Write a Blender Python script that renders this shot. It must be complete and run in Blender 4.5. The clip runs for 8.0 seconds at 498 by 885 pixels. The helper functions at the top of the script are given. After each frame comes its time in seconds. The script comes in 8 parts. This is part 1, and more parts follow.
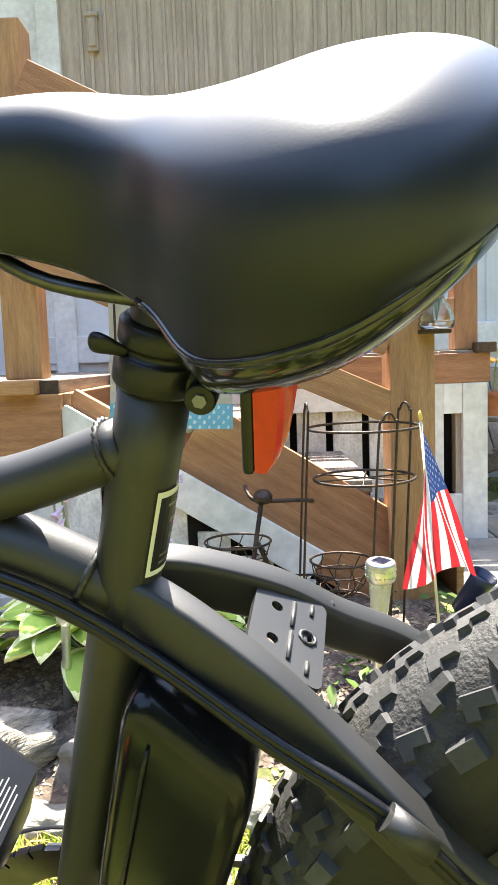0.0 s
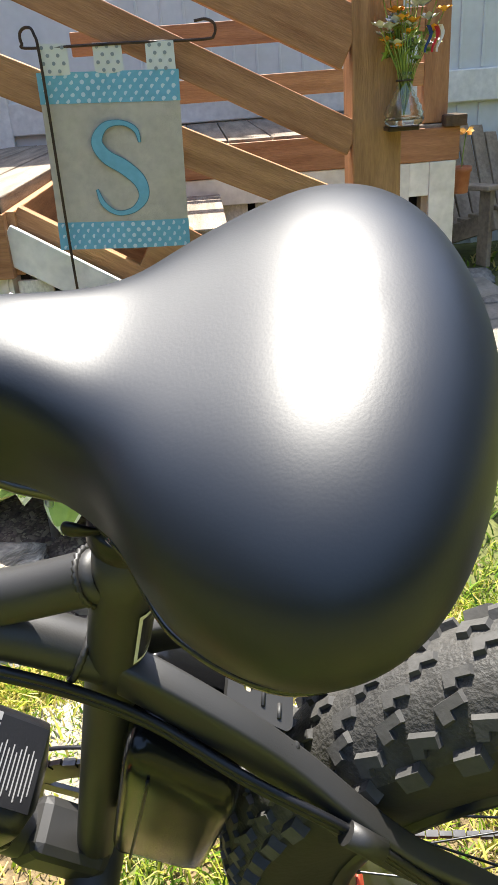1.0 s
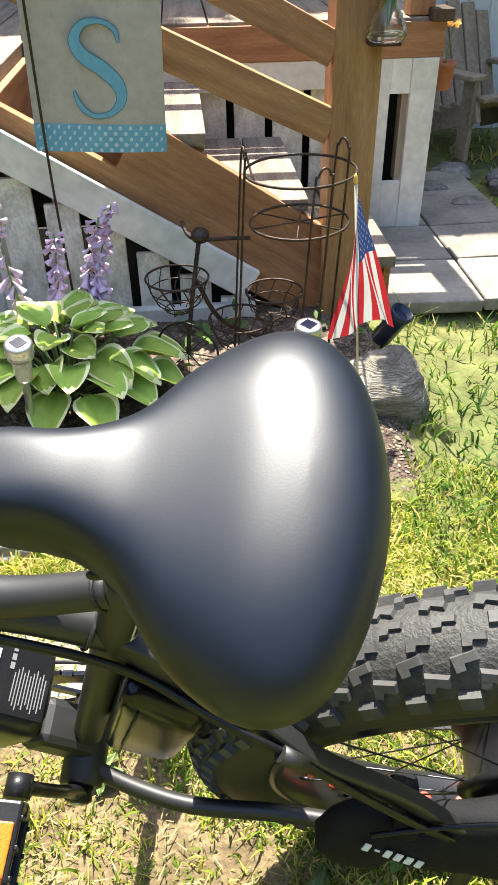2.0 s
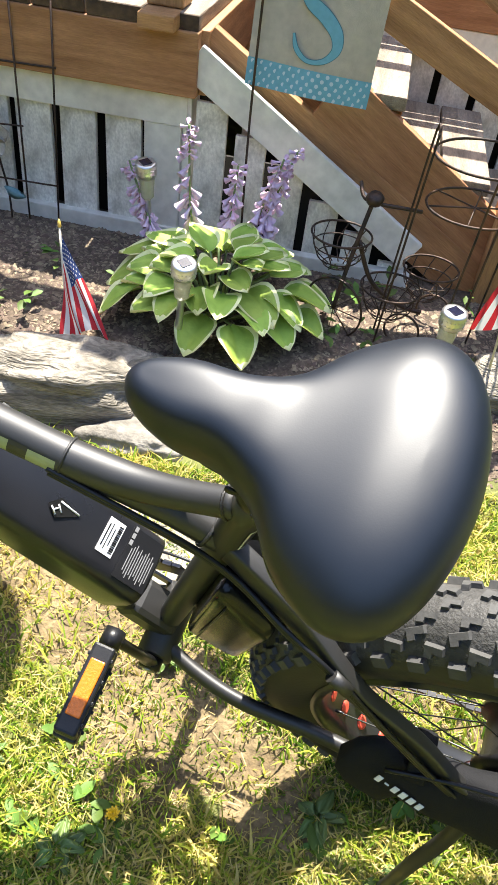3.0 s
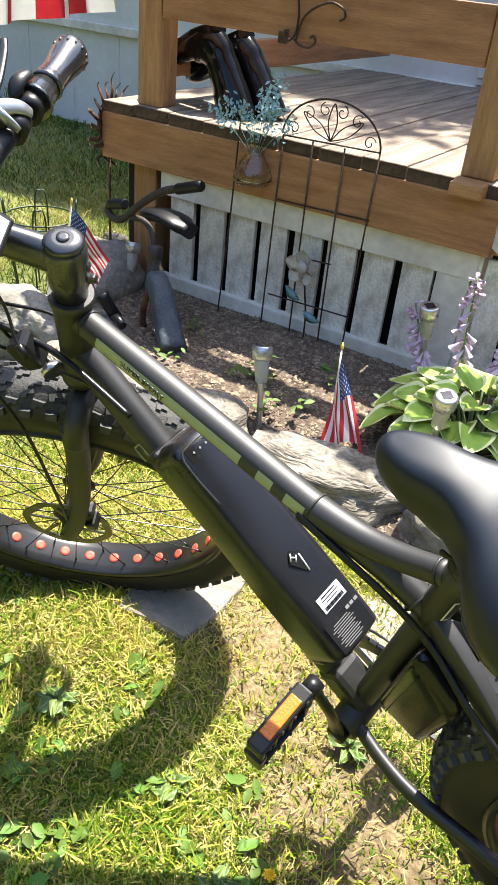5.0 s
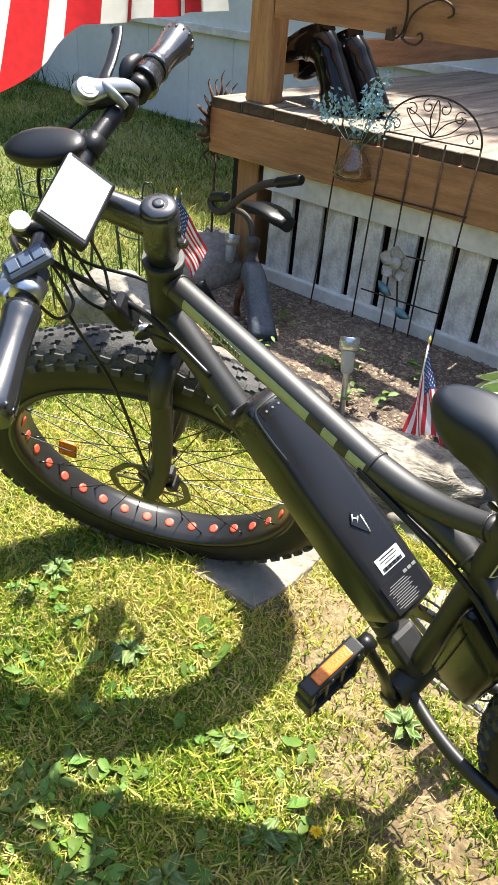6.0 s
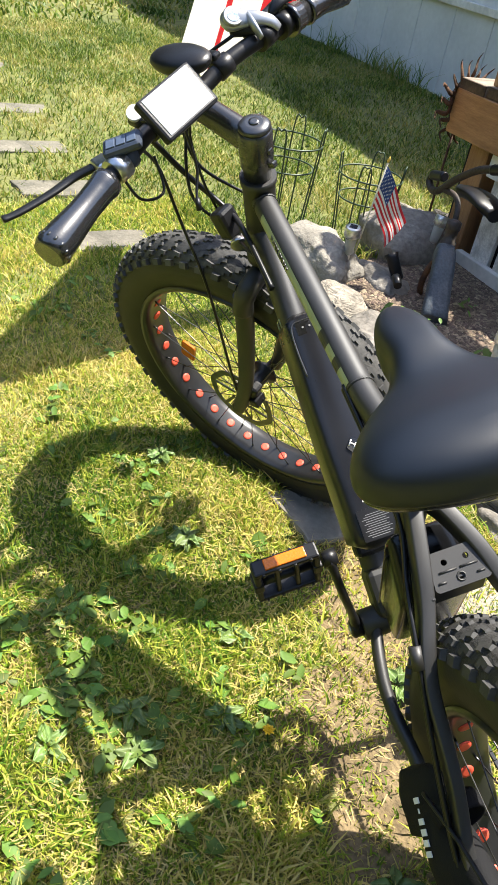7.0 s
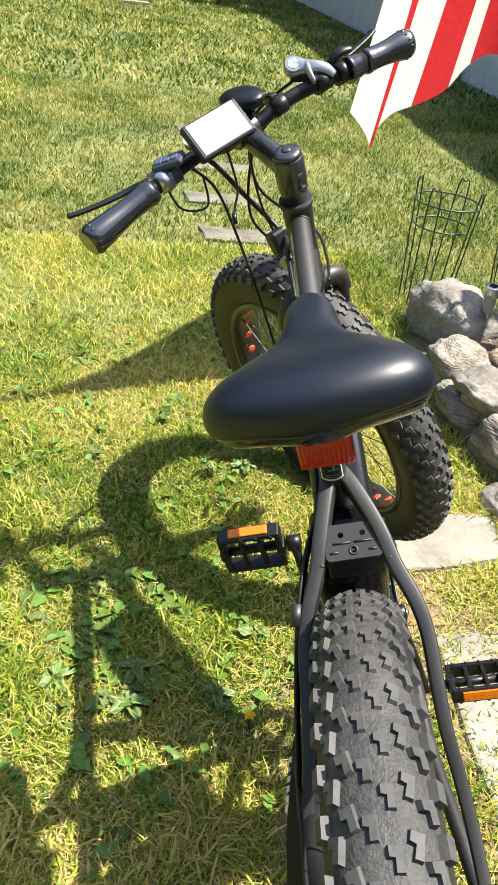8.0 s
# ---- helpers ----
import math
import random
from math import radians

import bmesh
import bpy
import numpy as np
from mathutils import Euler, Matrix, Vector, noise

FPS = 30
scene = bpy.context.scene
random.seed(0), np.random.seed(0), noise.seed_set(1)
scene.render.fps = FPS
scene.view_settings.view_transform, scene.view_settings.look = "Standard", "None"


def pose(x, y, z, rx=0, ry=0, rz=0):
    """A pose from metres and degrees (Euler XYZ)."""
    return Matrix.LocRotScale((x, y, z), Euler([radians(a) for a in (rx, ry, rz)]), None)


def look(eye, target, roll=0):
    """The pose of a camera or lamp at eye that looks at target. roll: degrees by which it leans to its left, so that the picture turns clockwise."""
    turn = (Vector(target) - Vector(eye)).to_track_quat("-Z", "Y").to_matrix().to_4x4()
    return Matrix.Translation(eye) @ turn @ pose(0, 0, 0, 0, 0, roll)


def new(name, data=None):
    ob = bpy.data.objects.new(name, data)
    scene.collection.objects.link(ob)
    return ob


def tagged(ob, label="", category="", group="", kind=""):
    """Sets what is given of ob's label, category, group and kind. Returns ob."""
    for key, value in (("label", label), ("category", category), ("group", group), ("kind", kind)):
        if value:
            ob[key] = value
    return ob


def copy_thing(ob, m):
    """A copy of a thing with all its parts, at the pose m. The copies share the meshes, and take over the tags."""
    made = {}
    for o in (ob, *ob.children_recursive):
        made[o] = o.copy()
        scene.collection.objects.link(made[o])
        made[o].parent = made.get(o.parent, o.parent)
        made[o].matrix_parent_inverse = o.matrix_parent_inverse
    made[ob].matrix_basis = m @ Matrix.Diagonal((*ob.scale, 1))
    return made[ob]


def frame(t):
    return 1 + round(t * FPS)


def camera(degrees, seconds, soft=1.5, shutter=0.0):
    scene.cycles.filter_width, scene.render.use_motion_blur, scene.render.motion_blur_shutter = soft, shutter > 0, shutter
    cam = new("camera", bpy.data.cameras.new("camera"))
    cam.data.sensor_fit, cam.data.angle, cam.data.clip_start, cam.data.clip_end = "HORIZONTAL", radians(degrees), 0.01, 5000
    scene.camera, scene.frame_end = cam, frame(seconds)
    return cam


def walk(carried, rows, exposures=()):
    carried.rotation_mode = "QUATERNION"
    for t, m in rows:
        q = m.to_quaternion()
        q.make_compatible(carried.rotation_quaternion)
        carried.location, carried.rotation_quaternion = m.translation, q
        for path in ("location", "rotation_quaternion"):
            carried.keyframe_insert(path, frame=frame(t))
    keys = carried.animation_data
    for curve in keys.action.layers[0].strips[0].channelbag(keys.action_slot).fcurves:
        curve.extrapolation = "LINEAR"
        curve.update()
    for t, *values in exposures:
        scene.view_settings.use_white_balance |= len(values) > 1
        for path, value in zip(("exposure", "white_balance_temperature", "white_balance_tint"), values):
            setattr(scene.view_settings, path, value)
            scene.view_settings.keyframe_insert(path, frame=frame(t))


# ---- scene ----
cam = camera(36.9, 8.0)
PATH = [
    (0, (0.024, -0.463, 0.785), (0.029, 1.525, 0.567), -2.04),
    (0.5, (0.033, -0.443, 0.834), (0.068, 1.499, 0.358), -3.94),
    (1, (0.033, -0.428, 0.955), (0.093, 1.373, 0.087), -4.38),
    (1.2, (0.036, -0.429, 0.981), (0.120, 1.319, 0.013), -4.33),
    (2.3, (0.033, -0.486, 1.137), (0.131, 1.075, -0.108), 0.96),
    (2.5, (0.027, -0.493, 1.138), (0.085, 1.043, -0.142), 2.66),
    (3, (0.013, -0.543, 1.180), (-0.136, 0.953, -0.139), 8.05),
    (3.5, (-0.002, -0.574, 1.212), (-0.391, 0.899, -0.084), 10.23),
    (4, (-0.016, -0.612, 1.227), (-0.679, 0.807, -0.017), 7.51),
    (4.2, (0.005, -0.619, 1.223), (-0.743, 0.805, 0.035), 6.44),
    (5.3, (0.062, -0.688, 1.198), (-0.789, 0.760, 0.114), 5.97),
    (5.5, (0.059, -0.681, 1.192), (-0.818, 0.755, 0.111), 5.92),
    (6, (0.126, -0.722, 1.192), (-0.910, 0.591, 0.095), 5.13),
    (6.5, (0.262, -0.747, 1.204), (-0.909, 0.401, 0.061), 4.99),
    (7, (0.411, -0.609, 1.191), (-0.956, 0.239, 0.002), 10.45),
    (7.5, (0.523, -0.489, 1.196), (-0.990, 0.157, 0.058), 8.01),
    (8, (0.652, -0.362, 1.201), (-0.971, -0.013, 0.085), 8.00),
]
walk(cam, [(t, look(eye, target, roll)) for t, eye, target, roll in PATH],
     [(0, 2.5), (0.5, 2.2), (1, 1.7), (2.5, 1.78), (3.5, 1.8), (5.5, 1.66), (6.5, 1.57), (7, 1.47), (7.5, 1.42), (8, 1.38)])

# ---- light ----
SUN_TO = Vector((-0.03, 0.45, 1.0)).normalized()
world = bpy.data.worlds.new("sky")
scene.world = world
world.use_nodes = True
wn = world.node_tree
wn.nodes.clear()
sky = wn.nodes.new("ShaderNodeTexSky")
sky.sky_type = "NISHITA"
sky.sun_disc = False
sky.sun_elevation = math.asin(SUN_TO.z)
sky.sun_rotation = math.atan2(SUN_TO.x, SUN_TO.y)
bg = wn.nodes.new("ShaderNodeBackground")
sky.dust_density = 1.6
bg.inputs["Strength"].default_value = 0.15
wo = wn.nodes.new("ShaderNodeOutputWorld")
wn.links.new(sky.outputs[0], bg.inputs[0])
wn.links.new(bg.outputs[0], wo.inputs[0])
sun_data = bpy.data.lights.new("sun", "SUN")
sun_data.energy = 5.0
sun_data.angle = radians(0.6)
sun_data.color = (1.0, 0.95, 0.85)
sun = new("sun", sun_data)
sun.matrix_world = look(SUN_TO * 20, (0, 0, 0))


# ---- materials ----
def material(name, color, rough=0.5, metal=0.0, vary=0.15, scale=20.0, bump=0.0, bump_scale=120.0, second=None, amount=0.5,
             spec=0.5, coat=0.0, stretch=(1, 1, 1), per_object=0.0, fine=0.0, transmission=0.0, rough_vary=0.0, coat_rough=0.08, per_island=0.0):
    m = bpy.data.materials.new(name)
    m.use_nodes = True
    t = m.node_tree
    N, L = t.nodes, t.links
    p = N["Principled BSDF"]
    p.inputs["Roughness"].default_value = rough
    p.inputs["Metallic"].default_value = metal
    p.inputs["Specular IOR Level"].default_value = spec
    p.inputs["Coat Weight"].default_value = coat
    p.inputs["Coat Roughness"].default_value = coat_rough
    p.inputs["Transmission Weight"].default_value = transmission
    co = N.new("ShaderNodeTexCoord")
    mp = N.new("ShaderNodeMapping")
    mp.inputs["Scale"].default_value = stretch
    L.new(co.outputs["Object"], mp.inputs["Vector"])
    n1 = N.new("ShaderNodeTexNoise")
    n1.inputs["Scale"].default_value = scale
    n1.inputs["Detail"].default_value = 5
    L.new(mp.outputs[0], n1.inputs["Vector"])
    mix = N.new("ShaderNodeMix")
    mix.data_type = "RGBA"
    a = tuple(c * (1 - vary) for c in color)
    b2 = second if second else tuple(min(1, c * (1 + vary)) for c in color)
    mix.inputs[6].default_value = (*a, 1)
    mix.inputs[7].default_value = (*b2, 1)
    ramp = N.new("ShaderNodeMapRange")
    ramp.inputs["From Min"].default_value = 0.5 - 0.35 * (1 - amount) - 0.05
    ramp.inputs["From Max"].default_value = 0.75
    L.new(n1.outputs["Fac"], ramp.inputs["Value"])
    L.new(ramp.outputs[0], mix.inputs[0])
    last = mix.outputs[2]
    if fine:
        n2 = N.new("ShaderNodeTexNoise")
        n2.inputs["Scale"].default_value = scale * 9
        n2.inputs["Detail"].default_value = 3
        L.new(mp.outputs[0], n2.inputs["Vector"])
        hs = N.new("ShaderNodeHueSaturation")
        mr = N.new("ShaderNodeMapRange")
        mr.inputs["From Min"].default_value, mr.inputs["From Max"].default_value = 0.3, 0.7
        mr.inputs["To Min"].default_value, mr.inputs["To Max"].default_value = 1 - fine, 1 + fine
        L.new(n2.outputs["Fac"], mr.inputs["Value"])
        L.new(mr.outputs[0], hs.inputs["Value"])
        L.new(last, hs.inputs["Color"])
        last = hs.outputs[0]
    if per_object or per_island:
        if per_object:
            src = N.new("ShaderNodeObjectInfo").outputs["Random"]
        else:
            src = N.new("ShaderNodeNewGeometry").outputs["Random Per Island"]
        hs = N.new("ShaderNodeHueSaturation")
        mr = N.new("ShaderNodeMapRange")
        k = per_object or per_island
        mr.inputs["To Min"].default_value, mr.inputs["To Max"].default_value = 1 - k, 1 + k
        L.new(src, mr.inputs["Value"])
        L.new(mr.outputs[0], hs.inputs["Value"])
        mr2 = N.new("ShaderNodeMapRange")
        mr2.inputs["To Min"].default_value, mr2.inputs["To Max"].default_value = 0.5 - k * 0.06, 0.5 + k * 0.06
        L.new(src, mr2.inputs["Value"])
        L.new(mr2.outputs[0], hs.inputs["Hue"])
        L.new(last, hs.inputs["Color"])
        last = hs.outputs[0]
    L.new(last, p.inputs["Base Color"])
    if rough_vary:
        mr = N.new("ShaderNodeMapRange")
        mr.inputs["To Min"].default_value, mr.inputs["To Max"].default_value = max(0.02, rough - rough_vary), min(1, rough + rough_vary)
        mr.inputs["From Min"].default_value, mr.inputs["From Max"].default_value = 0.3, 0.7
        L.new(n1.outputs["Fac"], mr.inputs["Value"])
        L.new(mr.outputs[0], p.inputs["Roughness"])
    if bump:
        n3 = N.new("ShaderNodeTexNoise")
        n3.inputs["Scale"].default_value = bump_scale
        n3.inputs["Detail"].default_value = 4
        L.new(mp.outputs[0], n3.inputs["Vector"])
        bp = N.new("ShaderNodeBump")
        bp.inputs["Strength"].default_value = bump
        bp.inputs["Distance"].default_value = 0.01
        L.new(n3.outputs["Fac"], bp.inputs["Height"])
        L.new(bp.outputs[0], p.inputs["Normal"])
    return m


M_FRAME = material("matt_black_paint", (0.0155, 0.0148, 0.0138), 0.52, vary=0.2, scale=8, bump=0.03, bump_scale=900, rough_vary=0.05, spec=0.7)
# the bluish base puts the sky's sheen into the vinyl's colour
M_VINYL = material("black_vinyl", (0.003, 0.0056, 0.011), 0.43, vary=0.12, scale=14, bump=0.016, bump_scale=900, spec=0.5, rough_vary=0.03)
M_STEM = material("black_anodised_alloy", (0.1, 0.1, 0.103), 0.28, 0.8, vary=0.2, scale=20, rough_vary=0.04)
M_GLOSS = material("glossy_black_plastic", (0.012, 0.012, 0.012), 0.13, vary=0.1, scale=30, coat=0.3)
M_BLACK = material("black_plastic", (0.009, 0.009, 0.01), 0.36, vary=0.2, scale=30, bump=0.05, bump_scale=600, spec=0.35)
M_BATTERY = material("satin_black_shell", (0.01, 0.01, 0.012), 0.3, vary=0.2, scale=10, bump=0.04, bump_scale=800, rough_vary=0.05)
M_BOX = material("glossy_moulded_shell", (0.006, 0.0062, 0.007), 0.17, spec=0.3, vary=0.2, scale=10, bump=0.03, bump_scale=800, rough_vary=0.04)
M_RUBBER = material("tyre_rubber", (0.015, 0.0145, 0.014), 0.55, vary=0.3, scale=9, bump=0.05, bump_scale=160, second=(0.032, 0.03, 0.026), amount=0.35, spec=0.35)
M_TREAD = material("dusty_tread", (0.042, 0.042, 0.042), 0.62, vary=0.25, scale=14, bump=0.07, bump_scale=260, second=(0.085, 0.082, 0.076), amount=0.3, spec=0.4, fine=0.15)
M_CARCASS = material("ribbed_tyre_crown", (0.035, 0.0345, 0.034), 0.6, vary=0.3, scale=14, bump=0.25, bump_scale=330, second=(0.07, 0.067, 0.061), amount=0.3, spec=0.35, fine=0.25)
M_GRIP = material("grip_rubber", (0.012, 0.012, 0.013), 0.24, vary=0.2, scale=30, bump=0.02, bump_scale=300, spec=1.0, coat=0.5)
M_KEYPAD = material("blue_grey_rubber", (0.035, 0.045, 0.065), 0.4, vary=0.15, scale=60)
M_STEEL = material("bare_metal", (0.55, 0.55, 0.56), 0.3, 1.0, vary=0.1, scale=40)
M_DARKSTEEL = material("dark_metal", (0.09, 0.09, 0.095), 0.35, 1.0, vary=0.3, scale=40)
M_RIM = material("black_rim", (0.018, 0.018, 0.018), 0.3, vary=0.2, scale=20)
M_RED = material("red_rim_tape", (0.75, 0.09, 0.05), 0.5, vary=0.1, scale=20)
M_ORANGE = material("orange_reflector", (0.62, 0.15, 0.006), 0.25, vary=0.12, scale=300, bump=0.15, bump_scale=400)
M_REDREF = material("red_reflector", (0.55, 0.022, 0.012), 0.14, vary=0.1, scale=200, bump=0.04, bump_scale=350)
M_WHITE = material("white_print", (0.75, 0.75, 0.74), 0.5, vary=0.05, scale=60)
M_LIME = material("lime_decal", (0.31, 0.34, 0.17), 0.4, vary=0.1, scale=60)
M_GREYPRINT = material("grey_print", (0.2, 0.2, 0.2), 0.5, vary=0.05, scale=60)
# pale base colour puts the reflected sky into the screen
M_SCREEN = material("screen_glass", (0.55, 0.57, 0.58), 0.06, vary=0.04, scale=20, spec=1.0, coat=1.0)
M_WOOD = material("stained_lumber", (0.32, 0.14, 0.053), 0.62, vary=0.18, scale=5, stretch=(1, 9, 9), bump=0.3, bump_scale=40, second=(0.47, 0.24, 0.105), fine=0.14, per_object=0.1)
M_DECK = material("weathered_decking", (0.18, 0.135, 0.1), 0.78, vary=0.3, scale=4, stretch=(9, 1, 9), bump=0.5, bump_scale=40, second=(0.34, 0.275, 0.21), fine=0.18, per_object=0.14)
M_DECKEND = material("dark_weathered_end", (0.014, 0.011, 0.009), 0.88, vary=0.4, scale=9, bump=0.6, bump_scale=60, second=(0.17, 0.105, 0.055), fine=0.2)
M_WPAINT = material("peeling_white_paint", (0.7, 0.67, 0.59), 0.65, vary=0.2, scale=4, bump=0.12, bump_scale=60, second=(0.86, 0.84, 0.78), amount=0.5, fine=0.1, per_object=0.06)
M_ROCK = material("field_stone", (0.15, 0.133, 0.108), 0.9, vary=0.35, scale=7, bump=1.0, bump_scale=40, second=(0.3, 0.275, 0.235), fine=0.22, per_object=0.12)
M_SLAB = material("flagstone", (0.21, 0.19, 0.155), 0.88, vary=0.25, scale=6, bump=0.5, bump_scale=50, second=(0.33, 0.295, 0.24), fine=0.12, per_object=0.1)
M_HOUSE = material("pale_vinyl_siding", (0.64, 0.66, 0.65), 0.55, vary=0.08, scale=3, second=(0.72, 0.73, 0.72), fine=0.04)
M_BEIGE = material("beige_wood_siding", (0.4, 0.32, 0.23), 0.7, vary=0.2, scale=3, stretch=(10, 10, 1), second=(0.5, 0.42, 0.32), fine=0.12)


# ---- mesh helpers ----
def part(name, bm, mat, parent=None, label="", smooth=False):
    me = bpy.data.meshes.new(name)
    bm.normal_update()
    bm.to_mesh(me)
    bm.free()
    for m in (mat if isinstance(mat, (list, tuple)) else [mat]):
        me.materials.append(m)
    if smooth:
        me.polygons.foreach_set("use_smooth", [True] * len(me.polygons))
    ob = new(name, me)
    if parent is not None:
        ob.parent = parent
    if label:
        ob["label"] = label
    return ob


def thing(name, label, category, place=None, group=""):
    ob = new(name)
    ob.empty_display_size = 0.05
    if place is not None:
        ob.matrix_world = place
    return tagged(ob, label, category, group)


def box(bm, size, m=None, bevel=0.0, mat=0):
    made = bmesh.ops.create_cube(bm, size=1.0)
    vs = made["verts"]
    for v in vs:
        v.co = Vector((v.co.x * size[0], v.co.y * size[1], v.co.z * size[2]))
    faces = list({f for v in vs for f in v.link_faces})
    if bevel > 0:
        edges = list({e for v in vs for e in v.link_edges})
        r = bmesh.ops.bevel(bm, geom=edges, offset=bevel, segments=2, affect="EDGES", profile=0.5)
        vs = list({v for f in r["faces"] for v in f.verts} | {v for v in vs if v.is_valid})
        faces = list({f for v in vs for f in v.link_faces})
    for f in faces:
        f.material_index = mat
    if m is not None:
        for v in vs:
            v.co = m @ v.co
    return vs


def span(bm, a, b, width, depth, up=(0, 0, 1), bevel=0.0, mat=0):
    """A board from a to b: width across the up direction, depth along it."""
    a, b = Vector(a), Vector(b)
    x = (b - a).normalized()
    y = Vector(up).cross(x).normalized()
    z = x.cross(y)
    m = Matrix((x, y, z)).transposed().to_4x4()
    m.translation = (a + b) / 2
    return box(bm, ((b - a).length, width, depth), m, bevel, mat)


def smooth_path(points, n=6):
    """Catmull-Rom through the points, tuples of any length."""
    out = []
    P = [np.array(p, float) for p in points]
    for i in range(len(P) - 1):
        p0, p1, p2, p3 = P[max(i - 1, 0)], P[i], P[i + 1], P[min(i + 2, len(P) - 1)]
        for k in range(n):
            t = k / n
            out.append(0.5 * (2 * p1 + (p2 - p0) * t + (2 * p0 - 5 * p1 + 4 * p2 - p3) * t * t + (3 * p1 - p0 - 3 * p2 + p3) * t ** 3))
    out.append(P[-1])
    return out


def tube(bm, points, radius=0.01, seg=10, flat=1.0, side=(0, 1, 0), closed=False, cap=True, mat=0):
    """A tube along points; radius a number or one for each point; flat squeezes it along the side direction."""
    pts = [Vector(p[:3]) for p in points]
    n = len(pts)
    rad = [radius] * n if isinstance(radius, (int, float)) else list(radius)
    rings = []
    prev = None
    for i, p in enumerate(pts):
        if closed:
            d = pts[(i + 1) % n] - pts[i - 1]
        else:
            d = pts[min(i + 1, n - 1)] - pts[max(i - 1, 0)]
        d.normalize()
        ref = Vector(side) if prev is None else prev
        u = ref - d * ref.dot(d)
        if u.length < 1e-4:
            u = d.orthogonal()
        u.normalize()
        prev = u
        v = d.cross(u)
        rings.append([bm.verts.new(p + (u * math.cos(a) * flat + v * math.sin(a)) * rad[i]) for a in (2 * math.pi * k / seg for k in range(seg))])
    m = n if closed else n - 1
    for i in range(m):
        r0, r1 = rings[i], rings[(i + 1) % n]
        for k in range(seg):
            f = bm.faces.new((r0[k], r0[(k + 1) % seg], r1[(k + 1) % seg], r1[k]))
            f.smooth = True
            f.material_index = mat
    if cap and not closed:
        bm.faces.new(rings[0][::-1]).material_index = mat
        bm.faces.new(rings[-1]).material_index = mat
    return rings


def lathe(bm, profile, m=None, seg=24, mat=0, cap=True):
    """Turns (radius, height) pairs about z."""
    rings = []
    for r, z in profile:
        ring = [Vector((r * math.cos(a), r * math.sin(a), z)) for a in (2 * math.pi * k / seg for k in range(seg))]
        rings.append([bm.verts.new(m @ v if m is not None else v) for v in ring])
    for r0, r1 in zip(rings, rings[1:]):
        for k in range(seg):
            f = bm.faces.new((r0[k], r0[(k + 1) % seg], r1[(k + 1) % seg], r1[k]))
            f.smooth = True
            f.material_index = mat
    if cap:
        bm.faces.new(rings[0][::-1]).material_index = mat
        bm.faces.new(rings[-1]).material_index = mat


def axis_matrix(origin, z, x=None):
    """A pose at origin whose z axis points along z (and whose x axis lies near x)."""
    z = Vector(z).normalized()
    x = Vector(x) if x is not None else z.orthogonal()
    x = (x - z * x.dot(z)).normalized()
    y = z.cross(x)
    m = Matrix((x, y, z)).transposed().to_4x4()
    m.translation = origin
    return m


def loft(bm, rings, closed_ends=True, mat=0, smooth=True):
    rows = [[bm.verts.new(p) for p in ring] for ring in rings]
    for r0, r1 in zip(rows, rows[1:]):
        n = len(r0)
        for k in range(n):
            f = bm.faces.new((r0[k], r0[(k + 1) % n], r1[(k + 1) % n], r1[k]))
            f.smooth = smooth
            f.material_index = mat
    if closed_ends:
        bm.faces.new(rows[0][::-1]).material_index = mat
        bm.faces.new(rows[-1]).material_index = mat
    return rows


def word(text, size, mat, m, parent=None, name="lettering", depth=0.0006, shear=0.0, stretch=1.0):
    cu = bpy.data.curves.new(name, "FONT")
    cu.body, cu.size, cu.extrude, cu.shear = text, size, depth, shear
    cu.align_x, cu.align_y = "CENTER", "CENTER"
    ob = bpy.data.objects.new(name, cu)
    scene.collection.objects.link(ob)
    me = bpy.data.meshes.new_from_object(ob.evaluated_get(bpy.context.evaluated_depsgraph_get()))
    bpy.data.objects.remove(ob)
    bpy.data.curves.remove(cu)
    me.materials.clear()
    me.materials.append(mat)
    out = new(name, me)
    if parent is not None:
        out.parent = parent
    out.matrix_local = m @ Matrix.Diagonal((stretch, 1, 1, 1))
    return out


# ---- ground ----
def smoothstep(a, b, x):
    t = max(0.0, min(1.0, (x - a) / (b - a)))
    return t * t * (3 - 2 * t)


def ground_z(x, y):
    z = 0.03 + 0.03 * max(0.0, min(y, 6.0))
    bed = smoothstep(0.62, 0.95, y) * smoothstep(-2.0, -1.6, x) * (1 - smoothstep(0.45, 0.75, x)) * (1 - smoothstep(1.5, 2.2, y))
    z += 0.09 * bed
    z += 0.012 * noise.noise(Vector((x * 1.7, y * 1.7, 0))) * smoothstep(40, 5, abs(x) + abs(y))
    return z
# ---- the place ----
M_LAWN = material("lawn_soil", (0.085, 0.115, 0.024), 0.95, vary=0.3, scale=1.6, bump=0.8, bump_scale=45, second=(0.17, 0.165, 0.05), fine=0.35, amount=0.25)
M_SOIL = material("bed_soil", (0.075, 0.052, 0.036), 0.95, vary=0.35, scale=9, bump=1.0, bump_scale=55, second=(0.15, 0.11, 0.075), fine=0.4)
# near-black for added sheets: shade behind the slats put into colour
M_DARK = material("slat_gap_shade", (0.015, 0.013, 0.011), 0.9, vary=0.3, scale=4)
M_BARE = material("dry_earth", (0.125, 0.085, 0.038), 0.95, vary=0.35, scale=11, bump=1.0, bump_scale=60, second=(0.225, 0.165, 0.085), fine=0.35)


def grid_sheet(bm, xs, ys, f):
    rows = [[bm.verts.new((x, y, f(x, y))) for x in xs] for y in ys]
    for r0, r1 in zip(rows, rows[1:]):
        for k in range(len(xs) - 1):
            bm.faces.new((r0[k], r0[k + 1], r1[k + 1], r1[k])).smooth = True


